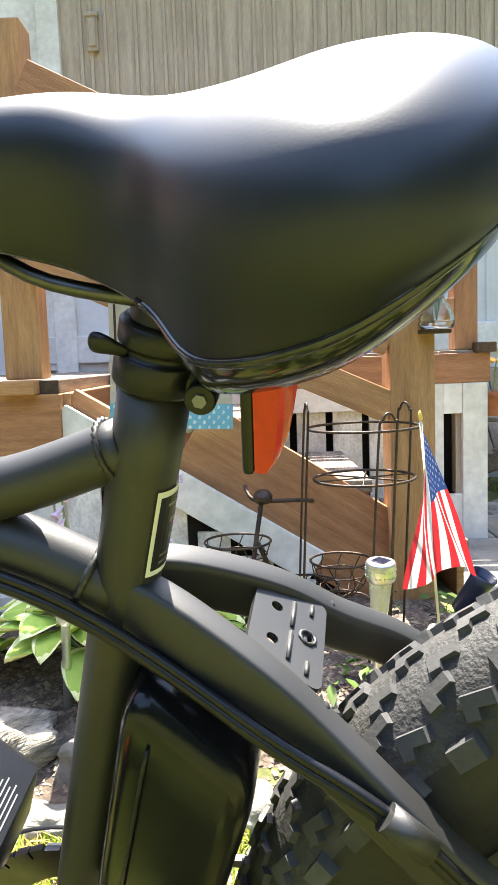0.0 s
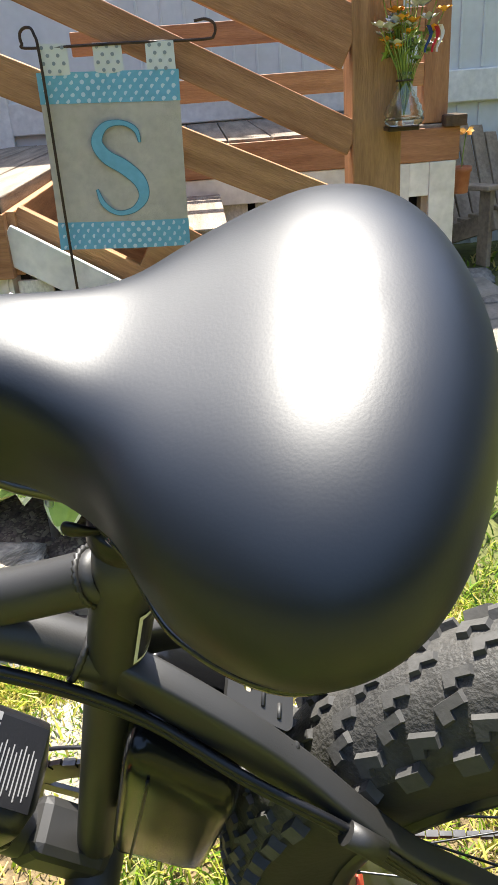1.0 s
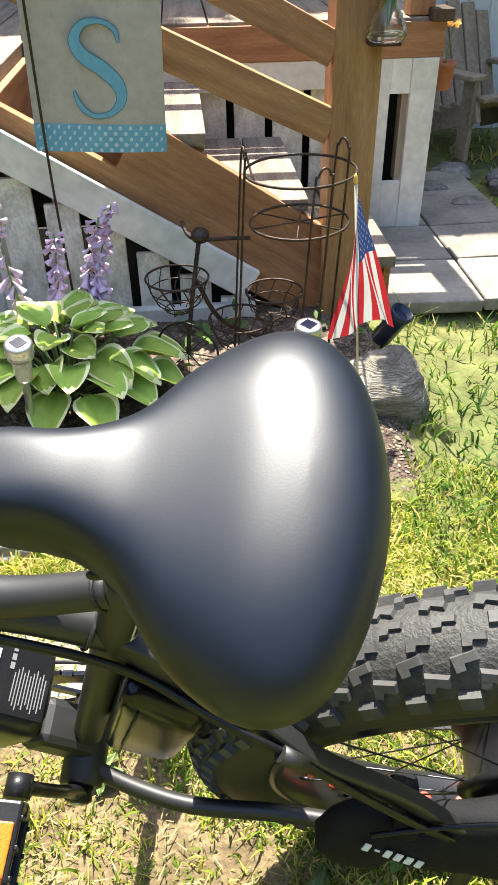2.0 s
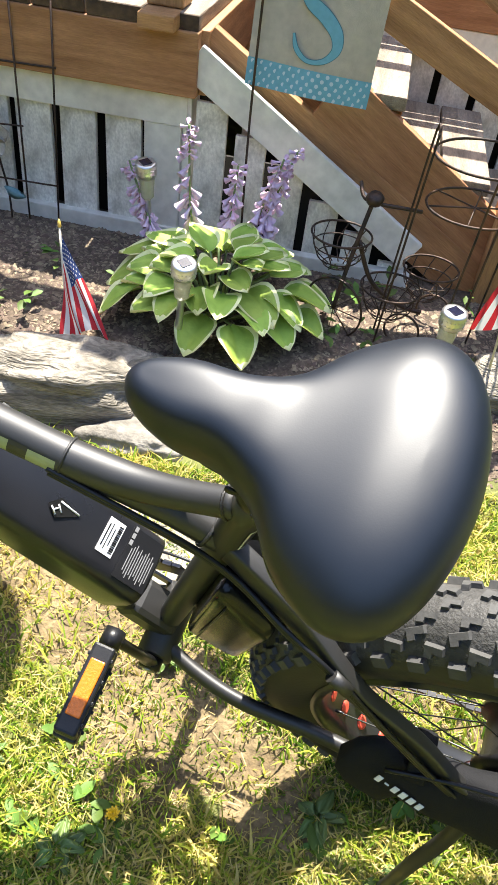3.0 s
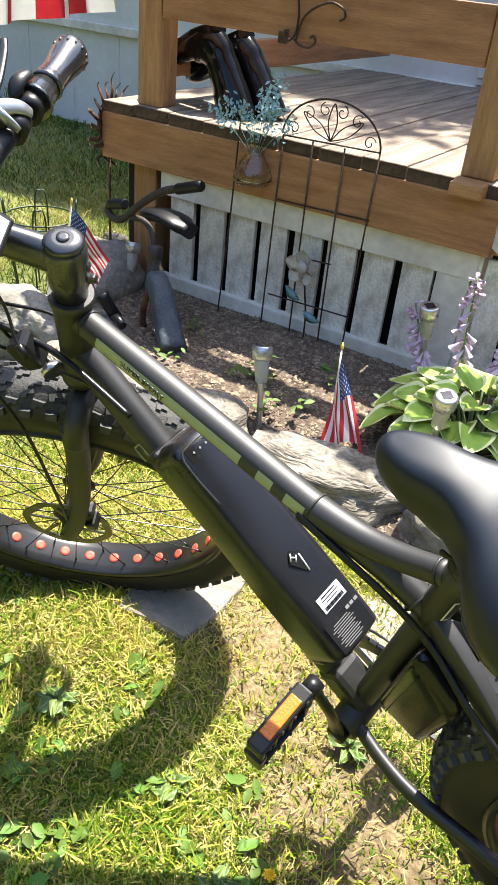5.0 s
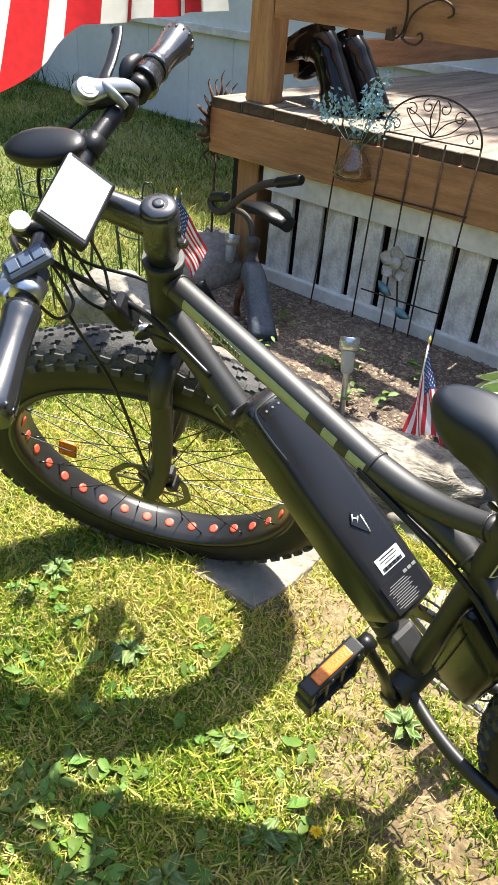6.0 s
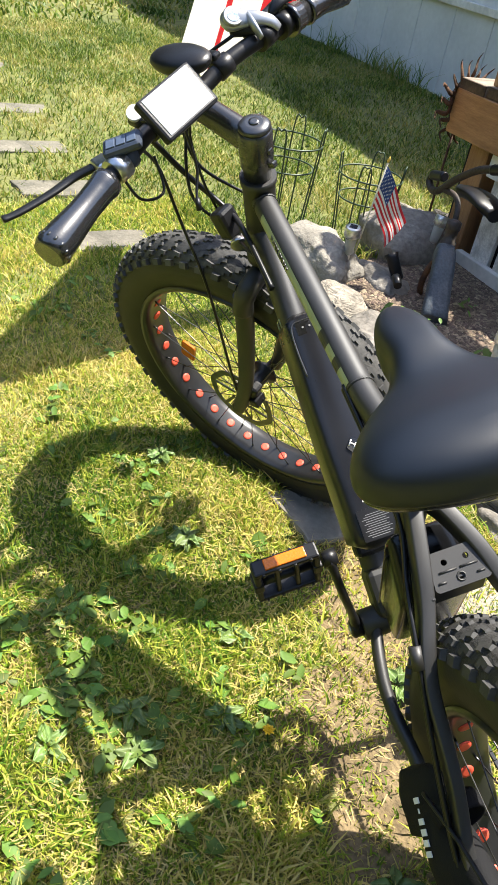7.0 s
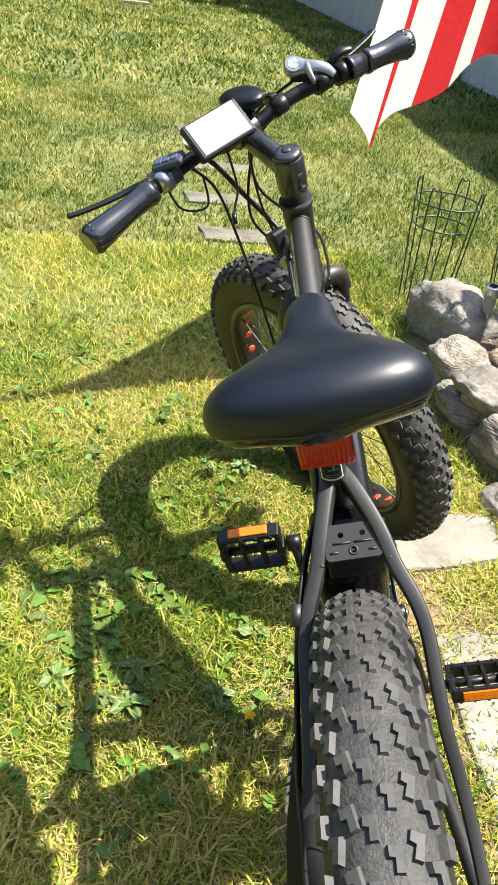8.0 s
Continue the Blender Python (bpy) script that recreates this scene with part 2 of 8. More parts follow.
bm = bmesh.new()
xs = [-900, -200, -60, -25, -14] + [-10 + 0.4 * i for i in range(18)] + [-2.8 + 0.05 * i for i in range(96)] + [2.1, 2.6, 3.4, 5, 9, 20, 60, 200, 900]
ys = [-900, -200, -60, -25, -12, -6, -4, -3] + [-2.4 + 0.05 * i for i in range(98)] + [2.6, 3, 3.6, 5, 9, 20, 60, 200, 900]
grid_sheet(bm, xs, ys, ground_z)
for f in bm.faces:
    c = f.calc_center_median()
    wob = 0.06 * noise.noise(Vector((c.x * 5, c.y * 5, 3)))
    if -1.72 < c.x + wob < 0.5 and 0.70 + 0.06 * math.sin(4 * c.x) < c.y + wob < 2.3:
        f.material_index = 1
    else:
        for bx_, by_, ra, rb in ((-0.12, 0.06, 0.13, 0.16), (-0.3, 0.2, 0.18, 0.12), (0.06, -0.02, 0.08, 0.1), (-0.02, 0.4, 0.38, 0.2), (-0.42, 0.27, 0.16, 0.1), (0.33, 0.18, 0.2, 0.09)):
            if ((c.x - bx_) / ra) ** 2 + ((c.y - by_) / rb) ** 2 < 1 + 5 * wob:
                f.material_index = 2
tagged(part("ground", bm, [M_LAWN, M_SOIL, M_BARE], None), "sunlit lawn ground with bare earth and a soil bed", "ground", kind="structure")

DECK_Y, DECK_Z = 1.42, 0.755

# house
HOUSE_Y = 3.4
house = thing("house", "pale sided house with beige upper siding", "house")


def slab(name, x0, x1, z0, z1, mat, y0=HOUSE_Y, depth=0.16, parent=None, label="", bevel=0.0):
    bm = bmesh.new()
    box(bm, (x1 - x0, depth, z1 - z0), pose((x0 + x1) / 2, y0 + depth / 2, (z0 + z1) / 2), bevel)
    return part(name, bm, mat, parent, label)


slab("skirting", -20, -1.2, -0.05, 0.71, M_HOUSE, parent=house, label="pale blue-white skirting")
slab("skirting", -1.2, 5.0, -0.05, 0.80, M_HOUSE, parent=house, label="pale blue-white skirting")
slab("wall", -20, -1.2, 0.76, 2.5, M_HOUSE, parent=house)
slab("wall", -1.2, 5.0, 0.94, 1.57, M_HOUSE, parent=house)
slab("upper_wall", -1.2, 5.0, 1.57, 2.9, M_BEIGE, HOUSE_Y + 0.003, parent=house, label="beige vertical siding")
slab("trim_board", -20, -1.2, 0.71, 0.76, M_WPAINT, HOUSE_Y - 0.03, 0.19, house, bevel=0.004)
slab("trim_board", -1.2, 5.0, 0.80, 0.94, M_WPAINT, HOUSE_Y - 0.03, 0.19, house, bevel=0.006)
slab("base_board", -20, -1.2, 0.04, 0.10, M_WPAINT, HOUSE_Y - 0.02, 0.1, house, bevel=0.004)
slab("door_frame", -0.93, -0.82, 0.75, 2.75, M_WPAINT, HOUSE_Y - 0.04, 0.1, house, "white door frame", 0.004)
slab("door", -1.2, -0.93, 0.77, 2.7, M_WPAINT, HOUSE_Y - 0.02, 0.05, house, "white door")
bm = bmesh.new()
box(bm, (25.4, 0.5, 0.12), pose(-7.5, HOUSE_Y + 0.1, 2.95), 0.01)
vs = box(bm, (25.4, 3.2, 0.06), pose(-7.5, HOUSE_Y + 1.4, 3.5, 20), 0.0)
part("roof", bm, M_ROCK, house, "grey shingled roof edge")
rib = bmesh.new()
box(rib, (0.012, 0.012, 1.0), None, 0.002)
rib_ob = part("siding_rib", rib, M_HOUSE, house)
rib_ob.matrix_local = Matrix.Translation((0.62, HOUSE_Y - 0.004, 0.42)) @ Matrix.Diagonal((1, 1, 0.74, 1))
for i in range(1, 26):
    for z0, h in ((0.42, 0.74), (1.255, 0.62)):
        o = new("siding_rib", rib_ob.data)
        o.parent = house
        o.matrix_local = Matrix.Translation((-0.3 + 0.105 * i, HOUSE_Y - 0.004, z0)) @ Matrix.Diagonal((1, 1, h, 1))
seam = bmesh.new()
box(seam, (0.01, 0.008, 1.0), None, 0.002)
seam_ob = part("siding_rib", seam, M_HOUSE, house)
seam_ob.matrix_local = Matrix.Translation((-1.5, HOUSE_Y - 0.003, 0.38)) @ Matrix.Diagonal((1, 1, 0.65, 1))
for i in range(1, 30):
    o = new("siding_rib", seam_ob.data)
    o.parent = house
    o.matrix_local = Matrix.Translation((-1.5 - 0.41 * i, HOUSE_Y - 0.003, 0.38)) @ Matrix.Diagonal((1, 1, 0.65, 1))
bat = bmesh.new()
box(bat, (0.018, 0.014, 1.33), None, 0.003)
bat_ob = part("batten", bat, M_BEIGE, house)
bat_ob.matrix_local = Matrix.Translation((-0.72, HOUSE_Y - 0.002, 2.235))
random.seed(4)
x = -0.72
for i in range(44):
    x += random.choice((0.05, 0.07, 0.1))
    o = new("batten", bat_ob.data)
    o.parent = house
    o.matrix_local = Matrix.Translation((x, HOUSE_Y - 0.002, 2.235))
# small outlet cover on the beige siding
bm = bmesh.new()
box(bm, (0.055, 0.03, 0.17), pose(-0.66, HOUSE_Y - 0.012, 2.4), 0.006)
box(bm, (0.036, 0.012, 0.13), pose(-0.66, HOUSE_Y - 0.03, 2.4), 0.004)
box(bm, (0.068, 0.04, 0.02), pose(-0.66, HOUSE_Y - 0.016, 2.485), 0.004)
part("outlet_cover", bm, M_BEIGE, house, "small beige outlet cover")

# deck
deck = thing("deck", "raised wooden deck with weathered boards and white slatted skirting", "deck")


M_SLAT = material("dirty_white_slat", (0.78, 0.76, 0.69), 0.75, vary=0.05, scale=22, stretch=(1, 1, 0.6), bump=0.2, bump_scale=60, second=(0.36, 0.34, 0.28), amount=1.0, fine=0.16, per_object=0.08)


def board(name, a, b, width, depth, mat=None, up=(0, 0, 1), parent=None, bevel=0.003):
    bm = bmesh.new()
    a, b = Vector(a), Vector(b)
    span(bm, (-(b - a).length / 2, 0, 0), ((b - a).length / 2, 0, 0), width, depth, bevel=bevel)
    x = (b - a).normalized()
    y = Vector(up).cross(x).normalized()
    m = Matrix((x, y, x.cross(y))).transposed().to_4x4()
    m.translation = (a + b) / 2
    ob = part(name, bm, mat or M_WOOD, parent)
    ob.matrix_local = m
    return ob


FY = DECK_Y - 0.019
board("fascia_board", (-1.845, FY, 0.645), (-0.435, FY, 0.645), 0.038, 0.15, parent=deck)
board("fascia_board", (-1.826, FY + 0.02, 0.645), (-1.826, HOUSE_Y - 0.05, 0.645), 0.038, 0.15, parent=deck)
board("fascia_board", (-0.435, FY + 0.02, 0.645), (-0.435, 2.08, 0.645), 0.038, 0.15, parent=deck)
board("fascia_board", (-0.43, 2.1, 0.735), (0.86, 2.1, 0.735), 0.038, 0.10, parent=deck)
bm = bmesh.new()
box(bm, (0.136, 1.975, 0.036), None, 0.003)
bd = part("deck_board", bm, M_DECK, deck)
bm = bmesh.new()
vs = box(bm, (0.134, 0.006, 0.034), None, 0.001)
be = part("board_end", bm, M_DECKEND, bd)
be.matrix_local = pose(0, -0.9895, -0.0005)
first = True
for i in range(10):
    m = pose(-1.775 + 0.141 * i, DECK_Y + 0.957 + 0.003 * ((i * 7) % 4), DECK_Z - 0.018 + 0.0015 * ((i * 5) % 3), 0, 0.3 * ((i % 3) - 1), 0)
    if first:
        bd.matrix_local = m
        first = False
    else:
        copy_thing(bd, m)
bm = bmesh.new()
box(bm, (0.136, 1.29, 0.036), None, 0.003)
bd2 = part("deck_board", bm, M_DECK, deck)
for i in range(9):
    m = pose(-0.37 + 0.141 * i, 2.09 + 0.65, 0.795 - 0.018)
    if i == 0:
        bd2.matrix_local = m
    else:
        copy_thing(bd2, m)
# posts
def post(x, y, z0, z1, w=0.092, parent=deck, name="post"):
    bm = bmesh.new()
    box(bm, (w, w, z1 - z0), None, 0.005)
    o = part(name, bm, M_WOODV, parent)
    o.matrix_local = pose(x, y, (z0 + z1) / 2)
    return o


M_WOODV = material("stained_post", (0.31, 0.148, 0.058), 0.62, vary=0.15, scale=5, stretch=(9, 9, 1), bump=0.3, bump_scale=40, second=(0.46, 0.25, 0.11), fine=0.14, per_object=0.1)
post(-1.67, DECK_Y + 0.045, 0.757, 1.62)
post(-1.69, DECK_Y + 0.06, 0.1, 0.57, 0.1)
post(-0.53, DECK_Y + 0.045, 0.757, 1.62)
post(-0.53, DECK_Y + 0.075, 0.1, 0.57)
post(0.785, 2.145, 0.797, 1.62, 0.08)
# rails of the deck
board("rail_board", (-1.62, DECK_Y + 0.02, 1.09), (-0.58, DECK_Y + 0.02, 1.09), 0.036, 0.14, parent=deck)
board("rail_board", (-1.62, DECK_Y + 0.02, 1.5), (-0.58, DECK_Y + 0.02, 1.5), 0.036, 0.14, parent=deck)
board("rail_board", (-1.68, DECK_Y + 0.095, 0.89), (-1.68, HOUSE_Y - 0.06, 0.89), 0.036, 0.1, parent=deck)
board("rail_board", (-1.68, DECK_Y + 0.095, 1.1), (-1.68, HOUSE_Y - 0.06, 1.1), 0.036, 0.13, parent=deck)
for z0 in (0.94, 1.09):
    board("rail_board", (-0.32, 2.12, z0), (0.745, 2.12, z0), 0.03, 0.065, parent=deck)
board("rail_board", (-0.32, 2.12, 1.525), (0.745, 2.12, 1.525), 0.03, 0.1, parent=deck)
bm = bmesh.new()
box(bm, (0.075, 0.006, 0.035), pose(0.17, 2.101, 1.528), 0.002)
box(bm, (0.02, 0.006, 0.03), pose(0.2, 2.1005, 1.552, 0, 20), 0.002)
for dx in (-0.027, 0.02):
    box(bm, (0.012, 0.0055, 0.035), pose(0.17 + dx, 2.1012, 1.497), 0.002)
part("plaque", bm, M_DECKEND, deck, "small dark silhouette plaque")
# little corner block beside the stairs post
bm = bmesh.new()
box(bm, (0.09, 0.1, 0.036), pose(-0.53, DECK_Y - 0.03, 0.738), 0.004)
part("corner_block", bm, M_WOOD, deck)
# white skirting: band, slats, base ledge, dark sheet behind painted as deck shade
slab("skirt_band", -1.6, -0.46, 0.487, 0.568, M_WPAINT, DECK_Y - 0.012, 0.02, deck, bevel=0.002)
slab("skirt_base", -1.62, -0.46, 0.155, 0.205, M_WPAINT, DECK_Y - 0.02, 0.03, deck, bevel=0.003)
slab("skirt_shade_sheet", -1.84, -0.43, 0.05, 0.568, M_DARK, DECK_Y + 0.1, 0.02, deck)
bm = bmesh.new()
box(bm, (0.1, 0.018, 0.36), None, 0.002)
sl = part("skirt_slat", bm, M_SLAT, deck)
random.seed(11)
for i in range(9):
    m = pose(-1.515 + 0.1255 * i + random.uniform(-0.003, 0.003), DECK_Y + 0.012, 0.345, 0, random.uniform(-0.6, 0.6))
    if i == 0:
        sl.matrix_local = m
    else:
        copy_thing(sl, m)
slab("corner_board", -0.575, -0.475, 0.15, 0.487, M_WPAINT, DECK_Y - 0.009, 0.02, deck, bevel=0.002)
slab("corner_board", -0.47, -0.45, 0.15, 0.568, M_WPAINT, DECK_Y - 0.006, 0.09, deck, bevel=0.002)
# skirting under the back part, behind the stairs, with its end panel
slab("skirt_band", -0.43, 0.64, 0.60, 0.684, M_WPAINT, 2.085, 0.02, deck, bevel=0.002)
for i in range(9):
    copy_thing(sl, pose(-0.38 + 0.1255 * i, 2.115, 0.43))
# added dark sheet, coloured as the shade behind these slats
slab("skirt_shade_sheet", -0.43, 0.85, 0.05, 0.684, M_DARK, 2.2, 0.02, deck)
slab("panel_stile", 0.765, 0.85, 0.14, 0.684, M_WPAINT, 2.08, 0.022, deck, bevel=0.002)
slab("panel_stile", 0.655, 0.7, 0.14, 0.684, M_WPAINT, 2.083, 0.022, deck, bevel=0.002)
slab("panel_rail", 0.7, 0.765, 0.58, 0.684, M_WPAINT, 2.084, 0.02, deck, bevel=0.002)
slab("panel_rail", 0.7, 0.765, 0.14, 0.3, M_WPAINT, 2.084, 0.02, deck, bevel=0.002)
slab("panel_stop", 0.745, 0.765, 0.3, 0.58, M_BEIGE, 2.1, 0.05, deck)
slab("skirt_side", 0.835, 0.853, 0.12, 0.684, M_WPAINT, 2.103, 1.2, deck)
bm = bmesh.new()
box(bm, (0.07, 0.1, 0.034), pose(0.84, 2.11, 0.803), 0.004)
part("ledge", bm, M_DECKEND, deck)

# stairs
stairs = thing("stairs", "wooden stairs with weathered treads and three sloping rails", "stairs")
o = post(0.437, 1.435, 0.12, 1.13, 0.112, stairs, "newel_post")
for (za, zb, dp) in ((1.453, 1.02, 0.125), (1.265, 0.82, 0.075), (1.055, 0.655, 0.08)):
    board("sloping_rail", (-0.49, 1.40, za), (0.385, 1.40, zb), 0.034, dp, parent=stairs)
board("stringer", (-0.44, 1.452, 0.675), (0.40, 1.452, 0.165), 0.036, 0.125, parent=stairs)
board("stringer", (-0.13, 1.455, 0.583), (0.40, 1.455, 0.244), 0.036, 0.235, parent=stairs)
board("stringer", (-0.44, 2.05, 0.60), (0.36, 2.05, 0.13), 0.036, 0.235, parent=stairs)
board("stringer_cover", (-0.45, 1.408, 0.655), (0.19, 1.408, 0.252), 0.02, 0.088, mat=M_WPAINT, parent=stairs)
for i, (x1, z) in enumerate(((0.09, 0.64), (0.35, 0.468), (0.60, 0.30))):
    for k, xx in enumerate((x1 - 0.2, x1 - 0.068)):
        bm = bmesh.new()
        box(bm, (0.126, 0.62, 0.034), None, 0.004)
        o = part("tread_board", bm, M_DECK, stairs)
        o.matrix_local = pose(xx, 1.755, z - 0.017, 0, 0.4 * k)
    bm = bmesh.new()
    box(bm, (0.02, 0.56, 0.135), None, 0.002)
    o = part("riser", bm, M_WOOD, stairs)
    o.matrix_local = pose(x1 - 0.02, 1.755, z - 0.103)
for i in range(8):
    bm = bmesh.new()
    xs_i = -0.397 + 0.109 * i
    zt = 0.615 - 0.63 * (xs_i + 0.49)
    if zt < 0.19:
        break
    box(bm, (0.084, 0.016, zt - 0.12), None, 0.002)
    o = part("skirt_slat", bm, M_SLAT, stairs)
    o.matrix_local = pose(xs_i, 1.4275, (zt + 0.12) / 2)
slab("skirt_base", -0.45, 0.2, 0.15, 0.2, M_WPAINT, 1.392, 0.03, stairs, bevel=0.003)
# dark sheet added behind the stair slats, coloured as shade
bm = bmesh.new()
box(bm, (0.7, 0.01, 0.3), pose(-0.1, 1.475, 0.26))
part("skirt_shade_sheet", bm, M_DARK, stairs)
# ---- the electric bicycle ----
# local frame: x to the rear, y to its right, z up in its own plane; it leans on its kickstand
ES, NL, EH = Vector((0.98718, -0.15960, 0)), Vector((-0.15111, -0.93468, -0.32178)), Vector((-0.05136, -0.31766, 0.94681))
BIKE = Matrix((ES, -NL, EH)).transposed().to_4x4()
BIKE.translation = Vector((-0.116, 0.1438, 0.03)) + NL * 0.0115
bike = thing("electric_bicycle", "matt black fat-tyre electric bicycle leaning on its kickstand", "bicycle", BIKE)
RAKE = radians(18.5)
S_AXIS = Vector((math.sin(RAKE), 0, math.cos(RAKE)))
S_TOP = Vector((-0.358, 0, 0.953))
STEER = Matrix.Translation(S_TOP) @ Matrix.Rotation(radians(35), 4, S_AXIS) @ Matrix.Translation(-S_TOP)
TR, TW = 0.32, 0.049
FRONT_AXLE, REAR_AXLE = Vector((-0.605, 0, 0.365)), Vector((0.507, 0, 0.368))


def steered(ob):
    ob.matrix_local = STEER
    return ob


def axis_at(h):
    return S_TOP + S_AXIS * ((h - S_TOP.z) / S_AXIS.z)


def ring_bead(bm, p, d, r, thick=0.0028, n=26):
    """A weld bead of small lumps round a joint."""
    m = axis_matrix(p, d)
    pts = []
    for i in range(n * 2):
        a = math.pi * i / n
        rr = r + (0.0007 if i % 2 else -0.0005)
        pts.append(m @ Vector((rr * math.cos(a), rr * math.sin(a), 0)))
    tube(bm, pts, [thick * (1.0 + 0.15 * (i % 2)) for i in range(n * 2)], 6, closed=True)


# frame
bm = bmesh.new()
tube(bm, smooth_path([(0.014, 0, 0.325), (0.075, 0, 0.541), (0.146, 0, 0.792)], 5), 0.0162, 22)
seat_tube = part("seat_tube", bm, M_FRAME, bike)
bm = bmesh.new()
tube(bm, [axis_at(0.882), axis_at(0.872), axis_at(0.868), axis_at(0.80), axis_at(0.742), axis_at(0.738), axis_at(0.728)], [0.027, 0.027, 0.0245, 0.0235, 0.0245, 0.027, 0.027], 22)
head_tube = part("head_tube", bm, M_FRAME, bike)
bm = bmesh.new()
TOP_TUBE = smooth_path([(-0.388, 0, 0.848), (-0.2, 0, 0.793), (-0.06, 0, 0.749), (-0.02, 0, 0.740), (0.03, 0, 0.737), (0.075, 0, 0.745), (0.13, 0, 0.764)], 6)
tube(bm, TOP_TUBE, [0.0175 - 0.0038 * smoothstep(0.45, 0.95, i / (len(TOP_TUBE) - 1)) for i in range(len(TOP_TUBE))], 20)
top_tube = part("top_tube", bm, M_FRAME, bike)
for p, d, r in (((-0.03, 0, 0.742), (1, 0, -0.25), 0.0169), ((0.1215, 0, 0.7612), (1, 0, 0.35), 0.0139), ((-0.366, 0, 0.842), (1, 0, -0.3), 0.0172)):
    bm = bmesh.new()
    ring_bead(bm, p, d, r, 0.0014)
    part("weld_ring", bm, M_FRAME, top_tube)
bm = bmesh.new()
tube(bm, smooth_path([(-0.02, 0, 0.737), (0.03, 0, 0.722), (0.07, 0, 0.709), (0.112, 0, 0.686)], 5), 0.016, 18)
brace = part("brace_tube", bm, M_FRAME, bike)
bm = bmesh.new()
ring_bead(bm, (0.0985, 0, 0.694), (0.85, 0, -0.5), 0.0163, 0.002)
part("weld_ring", bm, M_FRAME, brace)
bm = bmesh.new()
tube(bm, smooth_path([(-0.418, 0, 0.79), (-0.375, 0, 0.745), (-0.2, 0, 0.572), (0.005, 0, 0.36)], 5), 0.0245, 20, flat=0.9)
down_tube = part("down_tube", bm, M_FRAME, bike)
bm = bmesh.new()
lathe(bm, [(0.02, -0.05), (0.0235, -0.048), (0.0235, 0.048), (0.02, 0.05)], axis_matrix((0.02, 0, 0.335), (0, 1, 0)), 24)
box(bm, (0.075, 0.05, 0.05), pose(0.0, 0, 0.375, 0, 45), 0.01)
part("bottom_bracket", bm, M_FRAME, bike)


def squared_tube(bm, points, half_w, half_h, corner=0.35):
    """A tube of rounded rectangular section: half_w across the bicycle, half_h in its plane, one for each point."""
    pts = [Vector(p[:3]) for p in points]
    shape = []
    for cx, cy, a0 in ((1, 1, 0), (-1, 1, 90), (-1, -1, 180), (1, -1, 270)):
        for k in range(4):
            a = radians(a0 + 30 * k)
            shape.append((cx * (1 - corner) + corner * math.cos(a), cy * (1 - corner) + corner * math.sin(a)))
    rings = []
    for i, p in enumerate(pts):
        d = (pts[min(i + 1, len(pts) - 1)] - pts[max(i - 1, 0)]).normalized()
        u = Vector((0, 1, 0))
        u = (u - d * u.dot(d)).normalized()
        v = d.cross(u)
        rings.append([p + u * x * half_w[i] + v * y * half_h[i] for x, y in shape])
    loft(bm, rings)


for s in (-1, 1):
    bm = bmesh.new()
    pts = smooth_path([(0.112, 0.003 + 0.006 * s, 0.686), (0.14, 0.006 + 0.0185 * s, 0.676), (0.18, 0.009 + 0.034 * s, 0.651), (0.212, 0.009 + 0.045 * s, 0.6245), (0.245, 0.009 + 0.0605 * s, 0.598), (0.272, 0.008 + 0.068 * s, 0.573), (0.31, 0.006 + 0.0705 * s, 0.54), (0.345, 0.004 + 0.0735 * s, 0.508), (0.39, 0.002 + 0.082 * s, 0.462), (0.44, 0.0875 * s, 0.42), (0.497, 0.088 * s, 0.378)], 5)
    k_ = [i / (len(pts) - 1) for i in range(len(pts))]
    squared_tube(bm, pts, [0.0095 - 0.003 * t for t in k_], [0.0155 - 0.005 * t for t in k_])
    part("seat_stay", bm, M_FRAME, bike)
    bm = bmesh.new()
    pts = smooth_path([(0.03, 0.03 * s, 0.335), (0.085, 0.048 * s, 0.33), (0.15, 0.061 * s, 0.333), (0.25, 0.063 * s, 0.332), (0.38, 0.078 * s, 0.352), (0.5, 0.09 * s, 0.37)], 6)
    tube(bm, pts, 0.0125, 14, flat=0.75)
    part("chain_stay", bm, M_FRAME, bike)
    bm = bmesh.new()
    box(bm, (0.06, 0.008, 0.07), pose(0.5, 0.088 * s, 0.372), 0.003)
    lathe(bm, [(0.013, -0.008), (0.013, 0.008)], axis_matrix((0.5, 0.096 * s, 0.37), (0, 1, 0)), 8)
    part("dropout", bm, M_FRAME, bike)
PLATE = pose(0.194, 0.0105, 0.654, 0, 33)
# yoke under the stays and the pressed plate with its holes
bm = bmesh.new()
box(bm, (0.005, 0.066, 0.05), PLATE @ pose(0.0185, 0, -0.024, 0, -22), 0.002)
part("yoke", bm, M_FRAME, bike)
bm = bmesh.new()
HOLES = [(-0.008, -0.0125, 0.0034), (-0.008, 0.0125, 0.0034), (0.011, 0.0, 0.003)]
outer = []
for cx, cy, a0 in ((0.016, 0.027, 0), (-0.016, 0.023, 90), (-0.016, -0.023, 180), (0.016, -0.027, 270)):
    for k in range(5):
        a = radians(a0 + 22.5 * k)
        outer.append(Vector((cx + 0.005 * math.cos(a), cy + 0.005 * math.sin(a), 0)))
ovs = [bm.verts.new(p) for p in outer]
edges = [bm.edges.new((ovs[i], ovs[(i + 1) % len(ovs)])) for i in range(len(ovs))]
for hx, hy, hr in HOLES:
    hv = [bm.verts.new((hx + hr * math.cos(2 * math.pi * k / 14), hy + hr * math.sin(2 * math.pi * k / 14), 0)) for k in range(14)]
    edges += [bm.edges.new((hv[i], hv[(i + 1) % 14])) for i in range(14)]
